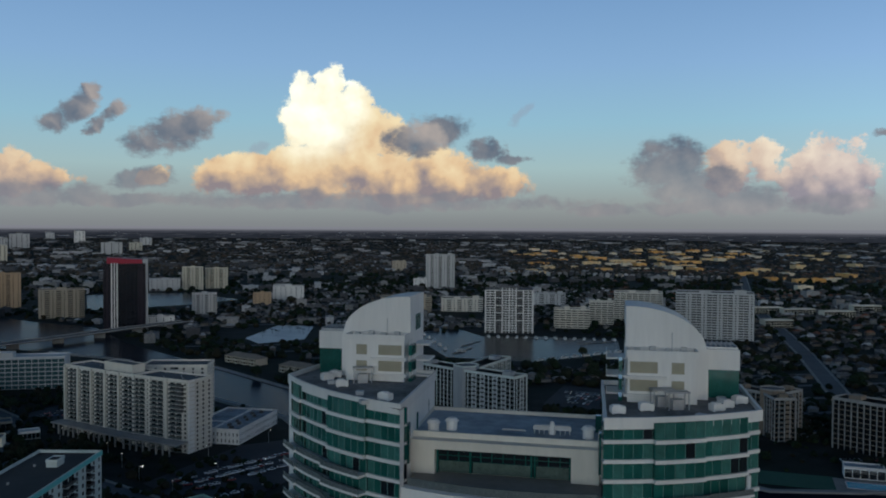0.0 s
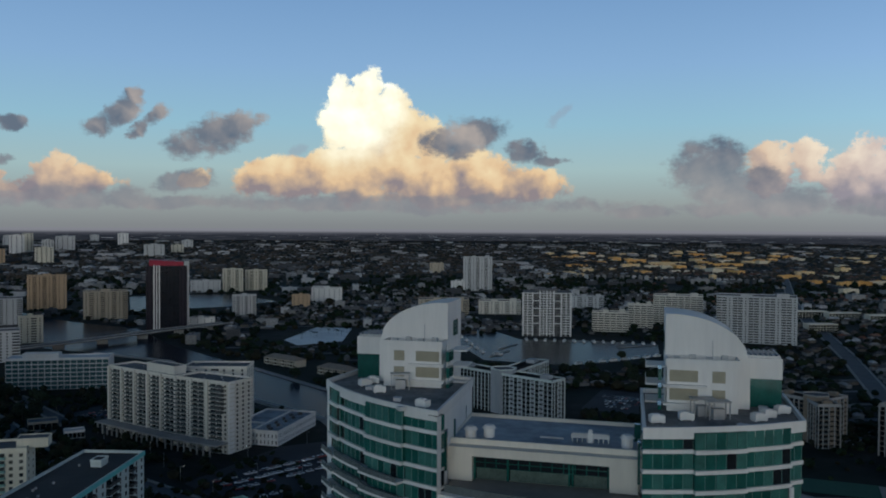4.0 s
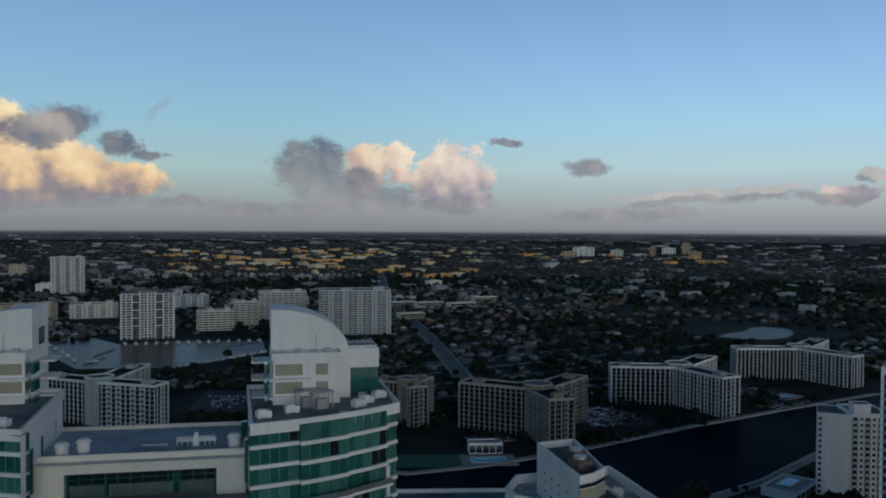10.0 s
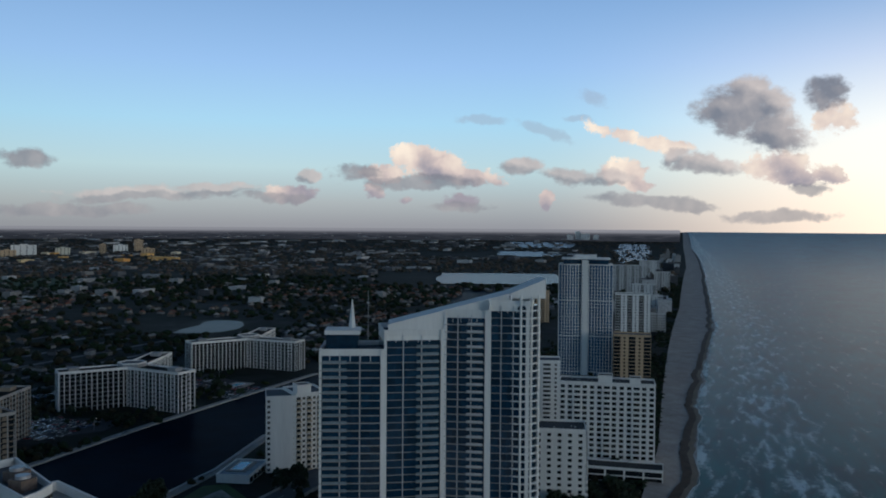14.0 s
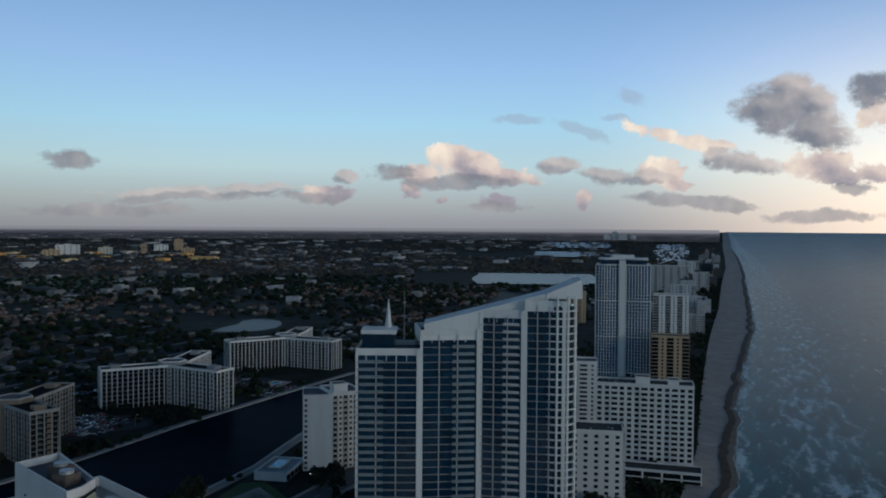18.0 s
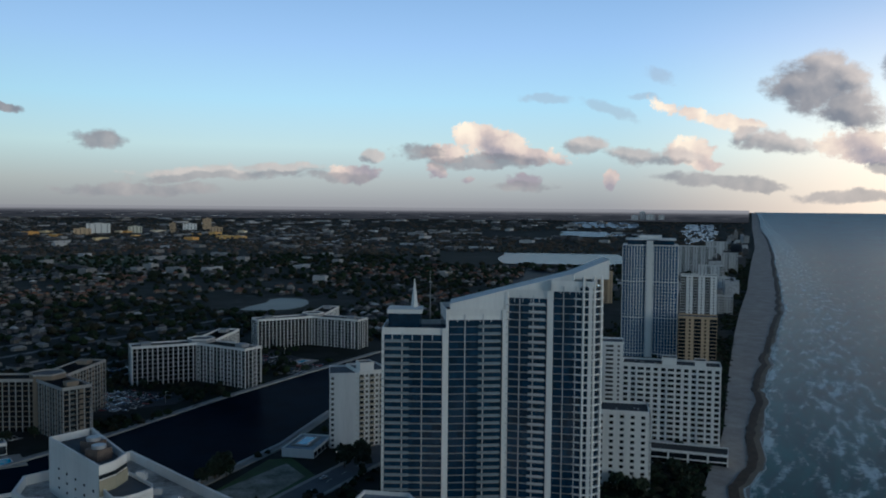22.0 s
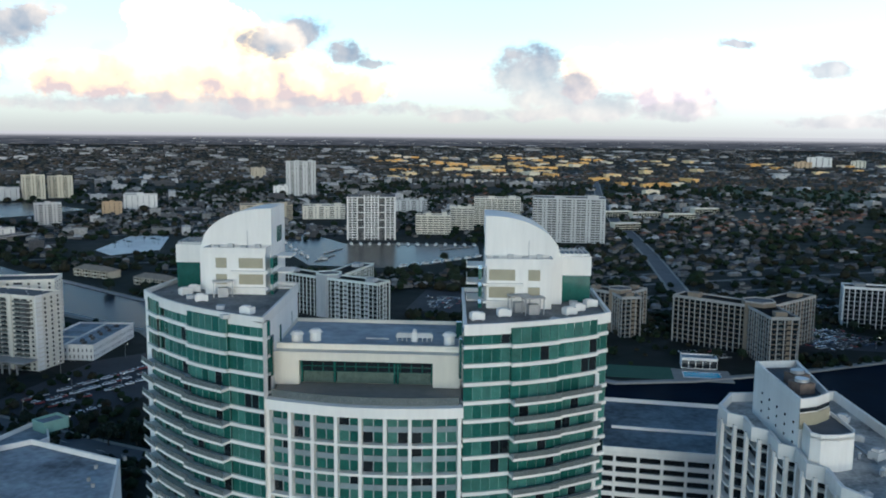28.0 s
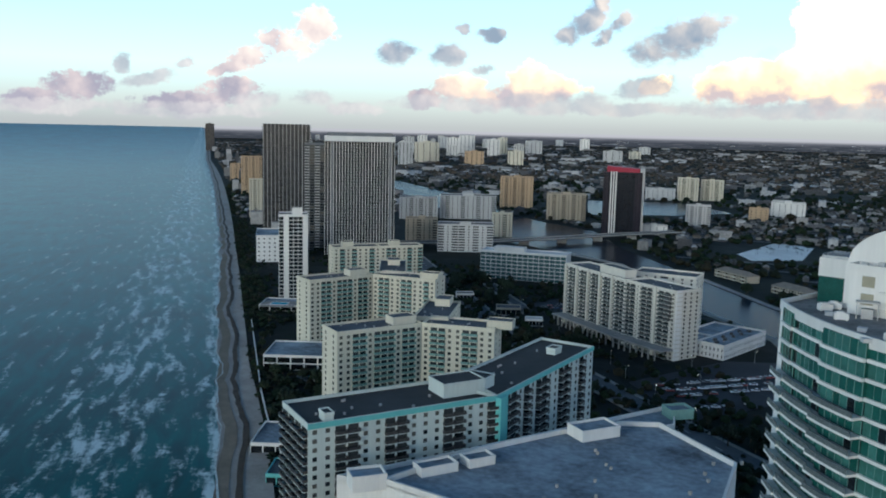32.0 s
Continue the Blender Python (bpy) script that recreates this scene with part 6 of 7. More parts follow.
sheet("parking_lot_5", ASPHALT, [(-345, 560), (-300, 545), (-290, 590), (-335, 610)], 0.2, "dark parking lot beside the condominium", "parking lot")
bo = (-511.0, 900.0)
bridge = thing("road_bridge", Matrix.Translation((bo[0], bo[1], 0)), "low concrete road bridge over the canal", "bridge")
bl_ = [(-620, 720), (-560, 800), (-515, 890), (-478, 985), (-434, 1078)]
for sd, wd, z0, z1, mt, nm in ((0, 16, 6.0, 7.2, ROADPALE, "deck"), (8.3, 0.6, 7.0, 8.3, CONCRETE, "rail"), (-8.3, 0.6, 7.0, 8.3, CONCRETE, "rail")):
    part(nm, ribbon(bl_, wd, z0, z1, sd), [mt], bridge, rel(bo, Matrix()))
pieces("pier", Shape().box(-6, -1, -1, 6, 1, 6.1), [CONCRETE], bridge, [rel(bo, spot(-560 + 126 * t, 800 + 278 * t, 0, 0.4)) for t in (0.02, 0.2, 0.38, 0.56, 0.74, 0.92)])
for nm, line in (("seawall_west", WEST_BANK[2:12]), ("seawall_east", EAST_BANK[6:17])):
    tagged(new(nm, ribbon(line, 2.2, -1, 1.1, 0.5).mesh(nm, CONCRETE)), "pale concrete sea wall along the canal", "sea wall", kind="structure")
    tagged(new("quay", ribbon(line, 4, -1, 0.6, -2.6 if nm == "seawall_west" else -2.6).mesh("quay", PAVING)), "pale paved quay beside the canal", "quay", kind="structure")
sheet("parking_lot", ASPHALT, [(-192, 420), (-140, 376), (-112, 450), (-136, 520), (-166, 500)], 0.22, "dark asphalt parking lot behind the hotel", "parking lot")
sheet("parking_lot_2", ASPHALT, [(262, 520), (320, 500), (352, 520), (300, 580)], 0.22, "dark parking lot between the condominiums", "parking lot")
sheet("parking_lot_3", ASPHALT, [(425, 545), (490, 560), (500, 620), (430, 590)], 0.22, "dark parking lot between the condominiums", "parking lot")
sheet("parking_lot_4", ASPHALT, [(20, 640), (70, 620), (110, 690), (40, 720)], 0.22, "dark parking lot beyond the canal", "parking lot")
LOTSOIL = material("sandy_lot_soil", (0.30, 0.28, 0.24), 0.95, 0.3, 0.09, second=(0.075, 0.085, 0.045), bump=0.03)
sheet("empty_lot", LOTSOIL, [(228, 330), (232, 303), (276, 317), (284, 341)], 0.25, "bare pale empty lot by the canal", "lot")
sheet("lawn_strip", LAWN, [(218, 326), (227, 297), (280, 313), (292, 346), (282, 353)], 0.22, "worn grass round the empty lot", "lawn")
sheet("tennis_court", material("court_green", (0.03, 0.10, 0.06), 0.9, 0.15, 0.05), [(128, 455), (168, 445), (172, 470), (132, 480)], 0.24, "green sports court beside the canal", "court")
sheet("resort_terrace", PAVING, [(258, 152), (300, 126), (322, 148), (286, 182)], 0.2, "pale paved terrace round the resort pool", "terrace")
sheet("golf_course", LAWN, [(760, 1960), (1000, 1650), (1250, 1900), (950, 2300)], 0.22, "dull green open course among trees", "lawn")
sheet("industrial_strip", LOTSAND, [(-752, 2450), (-630, 2510), (-610, 2570), (-760, 2520)], 0.3, "long pale lot inland", "lot")


def pool(name, label, x, y, wd, dp, turn, z=0.0, deck=6.0):
    t = thing(name, spot(x, y, z, turn), label, "pool")
    part("deck", Shape().box(-wd / 2 - deck, -dp / 2 - deck, 0, wd / 2 + deck, dp / 2 + deck, 0.5), [PAVING], t)
    part("kerb", Shape().ring([(-wd / 2 - .5, -dp / 2 - .5), (wd / 2 + .5, -dp / 2 - .5), (wd / 2 + .5, dp / 2 + .5), (-wd / 2 - .5, dp / 2 + .5)], 0.5, 0.4, 0.75), [WHITE], t)
    part("water", Shape().box(-wd / 2, -dp / 2, 0.3, wd / 2, dp / 2, 0.62), [POOLWATER], t, label="still blue water")
    return t


pool("swimming_pool", "blue pool on a pale deck by the canal", 182, 453, 20, 11, -0.25)
pool("swimming_pool", "pool on the deck of the slim tower", -470, 415, 12, 8, 0.6, 4.0)
pool("swimming_pool", "small pool in the beach garden", -326, 314, 9, 6, 0.6)
pool("swimming_pool", "teal pool in the beach resort garden", 290, 150, 18, 10, 0.3)
pool("swimming_pool", "teal pool on the roof deck of the canal pavilion", 309, 354, 15, 6, 0.5, 4.0, 2.5)
pool("swimming_pool", "small blue pool beside the Y-shaped condominium", 480, 555, 12, 6, 0.3)


def flat_house(name, label, x, y, wd, dp, h, turn, wall=WHITE, roof=BLUEROOF, category="low building", n=5):
    p = spot(x, y, 0, turn)
    t = thing(name, p, label, category)
    block_body(t, Matrix.Translation((-wd / 2, -dp / 2, 0)), wd, dp, h, wall, roof, 0.7)
    openings(t, Matrix.Translation((-wd / 2, -dp / 2, 0)), wd, h - 0.4, max(1, int(h / 3.2)), "g" * n, DARKGLASS, wall, wall, cap=40)
    return t


flat_house("pool_house", "low white pool house with a flat roof", 187, 472, 20, 10, 6, -0.25)
flat_house("garage_block", "low white garage with a blue-grey roof", -352, 328, 38, 32, 8, 0.64)
flat_house("beach_club", "low beach building with a blue-grey roof", -262, 236, 26, 26, 5, 0.62)
flat_house("pool_podium", "white pool podium at the slim tower's foot", -470, 425, 40, 26, 3.9, 0.62)
flat_house("resort_wing", "low white resort wing by the beach", 330, 200, 30, 12, 6, 0.3)
flat_house("canal_pavilion", "low white pavilion on the canal bank", 308, 352, 30, 18, 4, 0.5)
flat_house("slab_podium", "low dark-roofed podium before the slab block", 425, 188, 50, 14, 7, -1.2, roof=DARKROOF)
flat_house("low_shop", "low beige shop with a dark flat roof", -338, 522, 18, 13, 5, 0.6, wall=BEIGE, roof=TAR)
flat_house("low_shop", "low shop with a white flat roof", -304, 503, 12, 9, 4.5, 0.6, roof=WHITEROOF)
flat_house("low_shop", "low pale shop beside the drive", -395, 545, 14, 10, 4.5, 0.7, wall=PALE, roof=TAR)
pv = flat_house("garden_pavilion", "garden pavilion with aqua roof edges", -233, 214, 20, 16, 4.5, 0.62, wall=AQUA, roof=TAR)
for j in range(8):
    t = thing("cabana", spot(312.5 + j * 1.0, 178 - j * 5.0, 0, 0.2), "white scalloped beach cabana", "cabana", "cabanas by the beach")
    part("roof", Shape().prism([(-2.4, -2.4), (2.4, -2.4), (2.4, 2.4), (-2.4, 2.4)], 2.5, 3.0).tube(0, 0, 3.0, 4.1, 2.6, 0, 4, 0.2), [WHITE], t)
    for dx in (-2.1, 2.1):
        for dy in (-2.1, 2.1):
            part("post", Shape().box(dx - .12, dy - .12, 0, dx + .12, dy + .12, 2.6), [WHITE], t)

# ------------------------------------------------------------------ houses
WALLS = island_material("house_walls", [(0.17, 0.165, 0.155), (0.24, 0.235, 0.225), (0.12, 0.105, 0.09), (0.20, 0.195, 0.19), (0.10, 0.10, 0.105), (0.15, 0.13, 0.105)])
ROOFS = island_material("house_roofs", [(0.07, 0.07, 0.075), (0.14, 0.135, 0.13), (0.035, 0.035, 0.04), (0.11, 0.08, 0.06), (0.46, 0.46, 0.46), (0.045, 0.045, 0.045), (0.075, 0.075, 0.085), (0.22, 0.215, 0.21)])
TILES = island_material("tile_roofs", [(0.20, 0.085, 0.055), (0.15, 0.07, 0.05), (0.24, 0.12, 0.075), (0.11, 0.085, 0.07), (0.30, 0.27, 0.24), (0.06, 0.05, 0.045)])
# warm sunlight on the far blocks is painted into these colours
SUN_PAINT = island_material("sun_painted_blocks", [(0.88, 0.50, 0.17), (0.85, 0.62, 0.33), (0.82, 0.42, 0.12), (0.85, 0.72, 0.52)])
FLAT = island_material("flat_roofs", [(0.50, 0.49, 0.48), (0.12, 0.12, 0.125), (0.24, 0.23, 0.22), (0.08, 0.08, 0.085), (0.34, 0.33, 0.32)])
WALLS1 = island_material("house_wall", [(0.19, 0.185, 0.17), (0.24, 0.235, 0.22), (0.14, 0.12, 0.10), (0.22, 0.215, 0.21)], per_object=True)
ROOFS1 = island_material("house_roof", [(0.06, 0.06, 0.06), (0.13, 0.13, 0.13), (0.04, 0.04, 0.045), (0.09, 0.08, 0.07), (0.26, 0.26, 0.26)], per_object=True)


def hip(s, wd, dp, z0, rise, mi):
    """A hipped roof with eaves."""
    h, d, r = wd / 2 + 0.5, dp / 2 + 0.5, max(0.3, (wd - dp) / 2)
    o = len(s.v)
    s.v += [(-h, -d, z0), (h, -d, z0), (h, d, z0), (-h, d, z0), (-r, 0, z0 + rise), (r, 0, z0 + rise)]
    for f in ((0, 1, 5, 4), (1, 2, 5), (2, 3, 4, 5), (3, 0, 4), (3, 2, 1, 0)):
        s.f.append(tuple(o + c for c in f))
        s.i.append(mi)
    return s


def inside(poly, x, y):
    hit = False
    for (xa, ya), (xb, yb) in zip(poly, poly[1:] + poly[:1]):
        if (ya > y) != (yb > y) and x < (xb - xa) * (y - ya) / (yb - ya) + xa:
            hit = not hit
    return hit


CANAL_POLY = EAST_BANK + WEST_BANK
KEEP_OUT = [(-660, 1440, 190), (0, 950, 150), (740, 910, 110), (-285, 1020, 90), (-494, 1050, 60), (-10, 1085, 50), (236, 1055, 60), (72, 1140, 40), (116, 1190, 40), (173, 1245, 50), (-40, 640, 75), (240, 515, 80),
            (370, 560, 80), (545, 625, 90), (-812, 1285, 50), (-645, 1165, 45), (-790, 1020, 90), (-590, 830, 120), (-406, 650, 65), (-240, 510, 75), (-170, 450, 80), (-165, 1830, 50), (-650, 1715, 70),
            (190, 462, 40), (40, 670, 60), (150, 460, 40), (-248, 780, 60), (-60, 1310, 90), (450, 590, 60), (2110, 1260, 0)]
INLAND = [(250, 660), (270, 755), (308, 939), (342, 1129), (364, 1276), (450, 1700), (620, 2400)]


def on_road(x, y, margin):
    """Whether a place lies on the inland road."""
    for (xa, ya), (xb, yb) in zip(INLAND, INLAND[1:]):
        if ya - 20 < y < yb + 20:
            return abs(x - (xa + (xb - xa) * (y - ya) / (yb - ya))) < margin
    return False


def on_street(x, y):
    """Whether a place lies on one of the side streets."""
    v = y * math.cos(radians(14)) - x * math.sin(radians(14))
    return math.hypot(x, y) < 1850 and abs((v + 12.5) % 50 - 25) < 5.5


def open_land(x, y, margin=0.0):
    d = math.hypot(x, y)
    a = math.degrees(math.atan2(-x, y))
    if d < 900 and not -66.0 < a < 49.5:
        return False
    if not along(NORTH_DUNE, d) + 0.5 < a < along(SOUTH_DUNE, d) - 0.4:
        return False
    if inside(CANAL_POLY, x, y):
        return False
    if 1960 < d < 2500 and -62.4 < a < -50:
        return False
    if 3850 < d < 4750 and -61.3 < a < -52.7:
        return False
    return all((x - cx) ** 2 + (y - cy) ** 2 > (r + margin) ** 2 for cx, cy, r in KEEP_OUT)


def beyond_canal(x, y):
    """Whether a place lies inland of the canal, or far off along the shore."""
    if math.hypot(x, y) > 1250 and abs(x) > 900:
        return True
    xs = [p[0] for p in WEST_BANK][::-1]
    return y > float(np.interp(x, xs, [p[1] for p in WEST_BANK][::-1])) + 14


class Crowd:
    """Many joined pieces laid out with numpy."""

    def __init__(self):
        self.v, self.f, self.i, self.n = [], [], [], 0

    def add(self, shape_v, shape_f, shape_i, m):
        self.v.append((shape_v @ m.T)[:, :3])
        self.f += [tuple(c + self.n for c in f) for f in shape_f]
        self.i += shape_i
        self.n += len(shape_v)

    def put(self, name, mats, label, category):
        ob = new(name, mesh_of(name, np.concatenate(self.v), self.f, mats, self.i))
        return tagged(ob, label, category, kind="stuff")


def far_pose(x, y, turn, sx, sy=None, sz=None):
    q = far(x, y)
    s = math.hypot(q.x, q.y) / math.hypot(x, y)
    c, n = math.cos(turn), math.sin(turn)
    sy, sz = sy or sx, sz or sx
    return np.array([[c * sx * s, -n * sy * s, 0, q.x], [n * sx * s, c * sy * s, 0, q.y], [0, 0, sz * s, q.z - 0.2], [0, 0, 0, 1]])


def homog(s):
    return np.array([(*p, 1.0) for p in s.v])


rnd = random.Random(5)
kinds = []
for wd, dp in ((13, 9), (16, 9), (11, 10), (19, 8)):
    s = Shape().box(-wd / 2, -dp / 2, 0, wd / 2, dp / 2, 3.2, 0)
    hip(s, wd, dp, 3.2, 2.2, 1)
    kinds.append((homog(s), s.f, s.i, s))
houses, tiled = Crowd(), Crowd()
near_houses, taken = [], []
TURN = radians(14)
ct_, st_ = math.cos(TURN), math.sin(TURN)
GRID = [(iu * 12.5, jv * 25.0, 7, 0) for jv in range(14, 80) for iu in range(-165, 165)] + [(iu * 23.0, jv * 44.0, 14, 1) for jv in range(30, 175) for iu in range(-190, 190)]
for u_, v_, back_, deep in GRID:
        u, v = u_ + rnd.uniform(-3, 3), v_ + rnd.choice((back_, -back_)) + rnd.uniform(-2, 2)
        x, y = u * ct_ - v * st_, u * st_ + v * ct_
        d = math.hypot(x, y)
        if y < 300 or d < 640 or d > 7200 or (d > 1900) != (deep == 1):
            continue
        wild = noise.noise((x * 0.0016, y * 0.0016, 3.0))
        if rnd.random() > (0.86 if d < 1700 else 0.5 if d < 3200 else 0.26) * (1.0 if wild > -0.12 else 0.25) * (1.0 if noise.noise((x * 0.006, y * 0.006, 8.0)) > -0.12 else 0.2) * (1.0 if x < 0.35 * y else 0.92):
            continue
        if not open_land(x, y, 6) or not beyond_canal(x, y) or on_road(x, y, 16):
            continue
        a = math.degrees(math.atan2(-x, y))
        kd = rnd.choice(kinds)
        turn = TURN + rnd.choice((0, math.pi / 2)) + rnd.uniform(-0.05, 0.05)
        big = 0.62 if d < 1900 else 0.8 if d < 2500 else rnd.uniform(0.8, 1.35)
        if d < 900 and len(near_houses) < 150:
            near_houses.append((x, y, turn, kd[3]))
            continue
        crowd = tiled if (-56 < a < -6 and 1150 < d < 3000 and wild < 0.3) else houses
        crowd.add(kd[0], kd[1], kd[2], far_pose(x, y, turn, big, big, rnd.uniform(0.9, 1.25)))
houses.put("distant_houses", [WALLS, ROOFS], "rows of small pale houses among dark trees", "houses")
tiled.put("distant_tiled_houses", [WALLS, TILES], "houses with reddish tiled roofs among trees", "houses")
house_meshes = {}
for x, y, turn, s in near_houses:
    if id(s) not in house_meshes:
        n = len(s.f) - 5
        body, top = Shape(), Shape()
        body.v, body.f, body.i = s.v[:8], s.f[:n], [0] * n
        top.v, top.f, top.i = s.v[8:], [tuple(c - 8 for c in f) for f in s.f[n:]], [0] * 5
        house_meshes[id(s)] = (body.mesh("wall", WALLS1), top.mesh("roof", ROOFS1))
    t = thing("house", spot(x, y, 0, turn) @ Matrix.Diagonal((0.66, 0.66, 0.8, 1)), "small one-storey house with a hipped roof", "house", "houses beyond the canal")
    child("wall", house_meshes[id(s)][0], t)
    child("roof", house_meshes[id(s)][1], t)

# side streets between the rows of houses
lanes = Shape()
for jv in range(22, 76):
    run = []
    for iu in range(-40, 42):
        u, v = iu * 32.0, jv * 25.0 + 12.5
        x, y = u * ct_ - v * st_, u * st_ + v * ct_
        if jv % 2 == 0 and 640 < math.hypot(x, y) < 1850 and open_land(x, y, 4) and beyond_canal(x, y):
            run.append((x, y))
            continue
        if len(run) > 2:
            s = ribbon(run, 6.5, -0.3, 0.24)
            o = len(lanes.v)
            lanes.v += s.v
            lanes.f += [tuple(c + o for c in f) for f in s.f]
            lanes.i += s.i
        run = []
tagged(new("road_side_streets", lanes.mesh("road_side_streets", ROADPALE)), "grey side streets between rows of houses", "road", kind="structure")

# flat-roofed blocks: shops, halls, apartment rows
flats, sun_painted = Crowd(), Crowd()
cube = Shape().box(-0.5, -0.5, 0, 0.5, 0.5, 1, 0).box(-0.15, -0.2, 1, 0.1, 0.15, 1.18, 0)
cv_ = homog(cube)
for j in range(2300):
    a, d = rnd.uniform(-64, 48), 1000 * math.exp(rnd.uniform(0, 3.1))
    q = az_dir(a) * d
    if not open_land(q.x, q.y, 15) or not beyond_canal(q.x, q.y):
        continue
    k_ = 0.45 if d < 1700 else 0.8 if d < 2500 else 1.25 if d < 6000 else 2.2
    m = far_pose(q.x, q.y, TURN + rnd.choice((0, math.pi / 2)), rnd.uniform(20, 62) * k_, rnd.uniform(14, 30) * k_, rnd.uniform(5, 13))
    sun_painted_here = -21 < a < 0.5 and 2300 < d < 5200 and rnd.random() < 0.8 or -38 < a < -24 and 3300 < d < 5200 and rnd.random() < 0.5
    if a < -12 and (d < 1500 and rnd.random() < 0.85 or d < 3200 and rnd.random() < 0.5):
        continue
    (sun_painted if sun_painted_here else flats).add(cv_, cube.f, cube.i, m)
for table, sg in ((SOUTH_DUNE, -1), (NORTH_DUNE, 1)):
    for j in range(46):
        d = 1000 * math.exp(rnd.uniform(0, 1.5))
        a = along(table, d) + sg * math.degrees(rnd.uniform(18, 110) / d)
        q = az_dir(a) * d
        if inside(CANAL_POLY, q.x, q.y) or d < 1500 and sg < 0 and a < 48.5:
            continue
        flats.add(cv_, cube.f, cube.i, far_pose(q.x, q.y, radians(a), rnd.uniform(12, 26), rnd.uniform(12, 40), rnd.uniform(8, 34)))
for j in range(44):
    x, y = -165 + 15.5 * j, 2270 + 60 * math.sin(j * 0.09) - 1.5 * j
    flats.add(cv_, cube.f, cube.i, far_pose(x, y, 0.1, 10, 9, 12))
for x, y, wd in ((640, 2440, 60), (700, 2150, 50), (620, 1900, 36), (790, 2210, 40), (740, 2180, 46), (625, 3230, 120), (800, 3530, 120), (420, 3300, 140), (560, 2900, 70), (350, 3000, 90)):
    sun_painted.add(cv_, cube.f, cube.i, far_pose(x, y, 0.2, wd, 18, 10))
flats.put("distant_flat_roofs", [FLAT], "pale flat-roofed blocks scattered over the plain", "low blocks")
sun_painted.put("distant_sunlit_blocks", [SUN_PAINT], "far blocks with warm sunlight painted into their colour", "low blocks")
for x, y, wd, tn in ((388, 1364, 50, 0.2), (430, 1345, 50, 0.2), (480, 1320, 50, 0.2), (560, 1420, 46, 0.15), (350, 1180, 40, 0.2), (300, 1450, 44, 0.1)):
    flat_house("apartment_row", "three-storey pale apartment row with a flat roof", x, y, wd, 16, 10, tn, wall=CREAM, roof=WHITEROOF, category="apartments", n=10)
for x, y, wd in ((-262, 800, 46), (-196, 752, 40)):
    t = thing("villa_row", spot(x, y, 0, -0.55), "two-storey villa row with tan hipped roofs by the canal", "houses", "villas by the canal")
    part("wall", Shape().box(-wd / 2, -7, 0, wd / 2, 7, 6.5), [BEIGE], t)
    part("roof", hip(Shape(), wd, 14, 6.5, 3.6, 0), [material("tan_tiles", (0.30, 0.25, 0.20), 0.9, 0.25, 0.3)], t)
    openings(t, Matrix.Translation((-wd / 2, -7, 0)), wd, 6.5, 2, "wbw" * 4, DARKGLASS, CREAM, CREAM, cap=60)

# ------------------------------------------------------------------ trees
FOLIAGE = island_material("far_foliage", [(0.014, 0.026, 0.013), (0.021, 0.034, 0.016), (0.011, 0.020, 0.011), (0.026, 0.031, 0.018), (0.018, 0.024, 0.015), (0.032, 0.030, 0.019)], 0.9, 0.1)


def clump(seed, level=1):
    b_ = bmesh.new()
    bmesh.ops.create_icosphere(b_, subdivisions=level, radius=1.0)
    for v in b_.verts:
        k_ = 1 + 0.55 * noise.noise(v.co * 1.7 + Vector((seed * 7.1, 0, 0))) + 0.3 * noise.noise(v.co * 4.3 + Vector((0, seed * 3.3, 0)))
        v.co = Vector((v.co.x * k_, v.co.y * k_, 0.75 + v.co.z * k_ * 0.8))
    s = Shape()
    s.v, s.f = [tuple(v.co) for v in b_.verts], [tuple(v.index for v in f.verts) for f in b_.faces]
    s.i = [0] * len(s.f)
    b_.free()
    return s


clumps = [clump(j) for j in range(5)]
clumps = [(homog(s), s.f, s.i) for s in clumps]
woods, far_woods = Crowd(), Crowd()
count = 0
for j in range(34000):
    a, d = rnd.uniform(-70, 53), 600 * math.exp(rnd.uniform(0, 2.95))
    q = az_dir(a) * d
    if noise.noise((q.x * 0.0022, q.y * 0.0022, 9.0)) < -0.25 and rnd.random() < 0.6:
        continue
    if not open_land(q.x, q.y, -8) or not beyond_canal(q.x, q.y) or on_road(q.x, q.y, 10) or on_street(q.x, q.y):
        continue
    r = rnd.uniform(2.6, 5.4) * (1.2 if d < 1500 else 1.4 if d < 3000 else rnd.uniform(1.4, 2.8))
    if d < 1500 and a < -12 and rnd.random() < 0.12:
        continue
    if d < 1500:
        r *= 0.85
    kd = clumps[j % 5]
    (woods if d < 2300 else far_woods).add(kd[0], kd[1], kd[2], far_pose(q.x, q.y, rnd.uniform(0, 6.3), r, r * rnd.uniform(0.8, 1.3), r * rnd.uniform(0.7, 1.1) if d < 3000 else r * 0.5))
    count += 1
woods.put("distant_trees", [FOLIAGE], "dark tree canopy spread between the houses", "trees")
# paler, warmer leaf colours stand in for haze over the far trees
HAZELEAF = island_material("hazed_foliage", [(0.085, 0.070, 0.055), (0.115, 0.088, 0.066), (0.058, 0.058, 0.048), (0.095, 0.085, 0.072)], 0.9, 0.1)
far_woods.put("distant_woods", [HAZELEAF], "brownish tree canopy far out, haze painted into its colour", "trees")


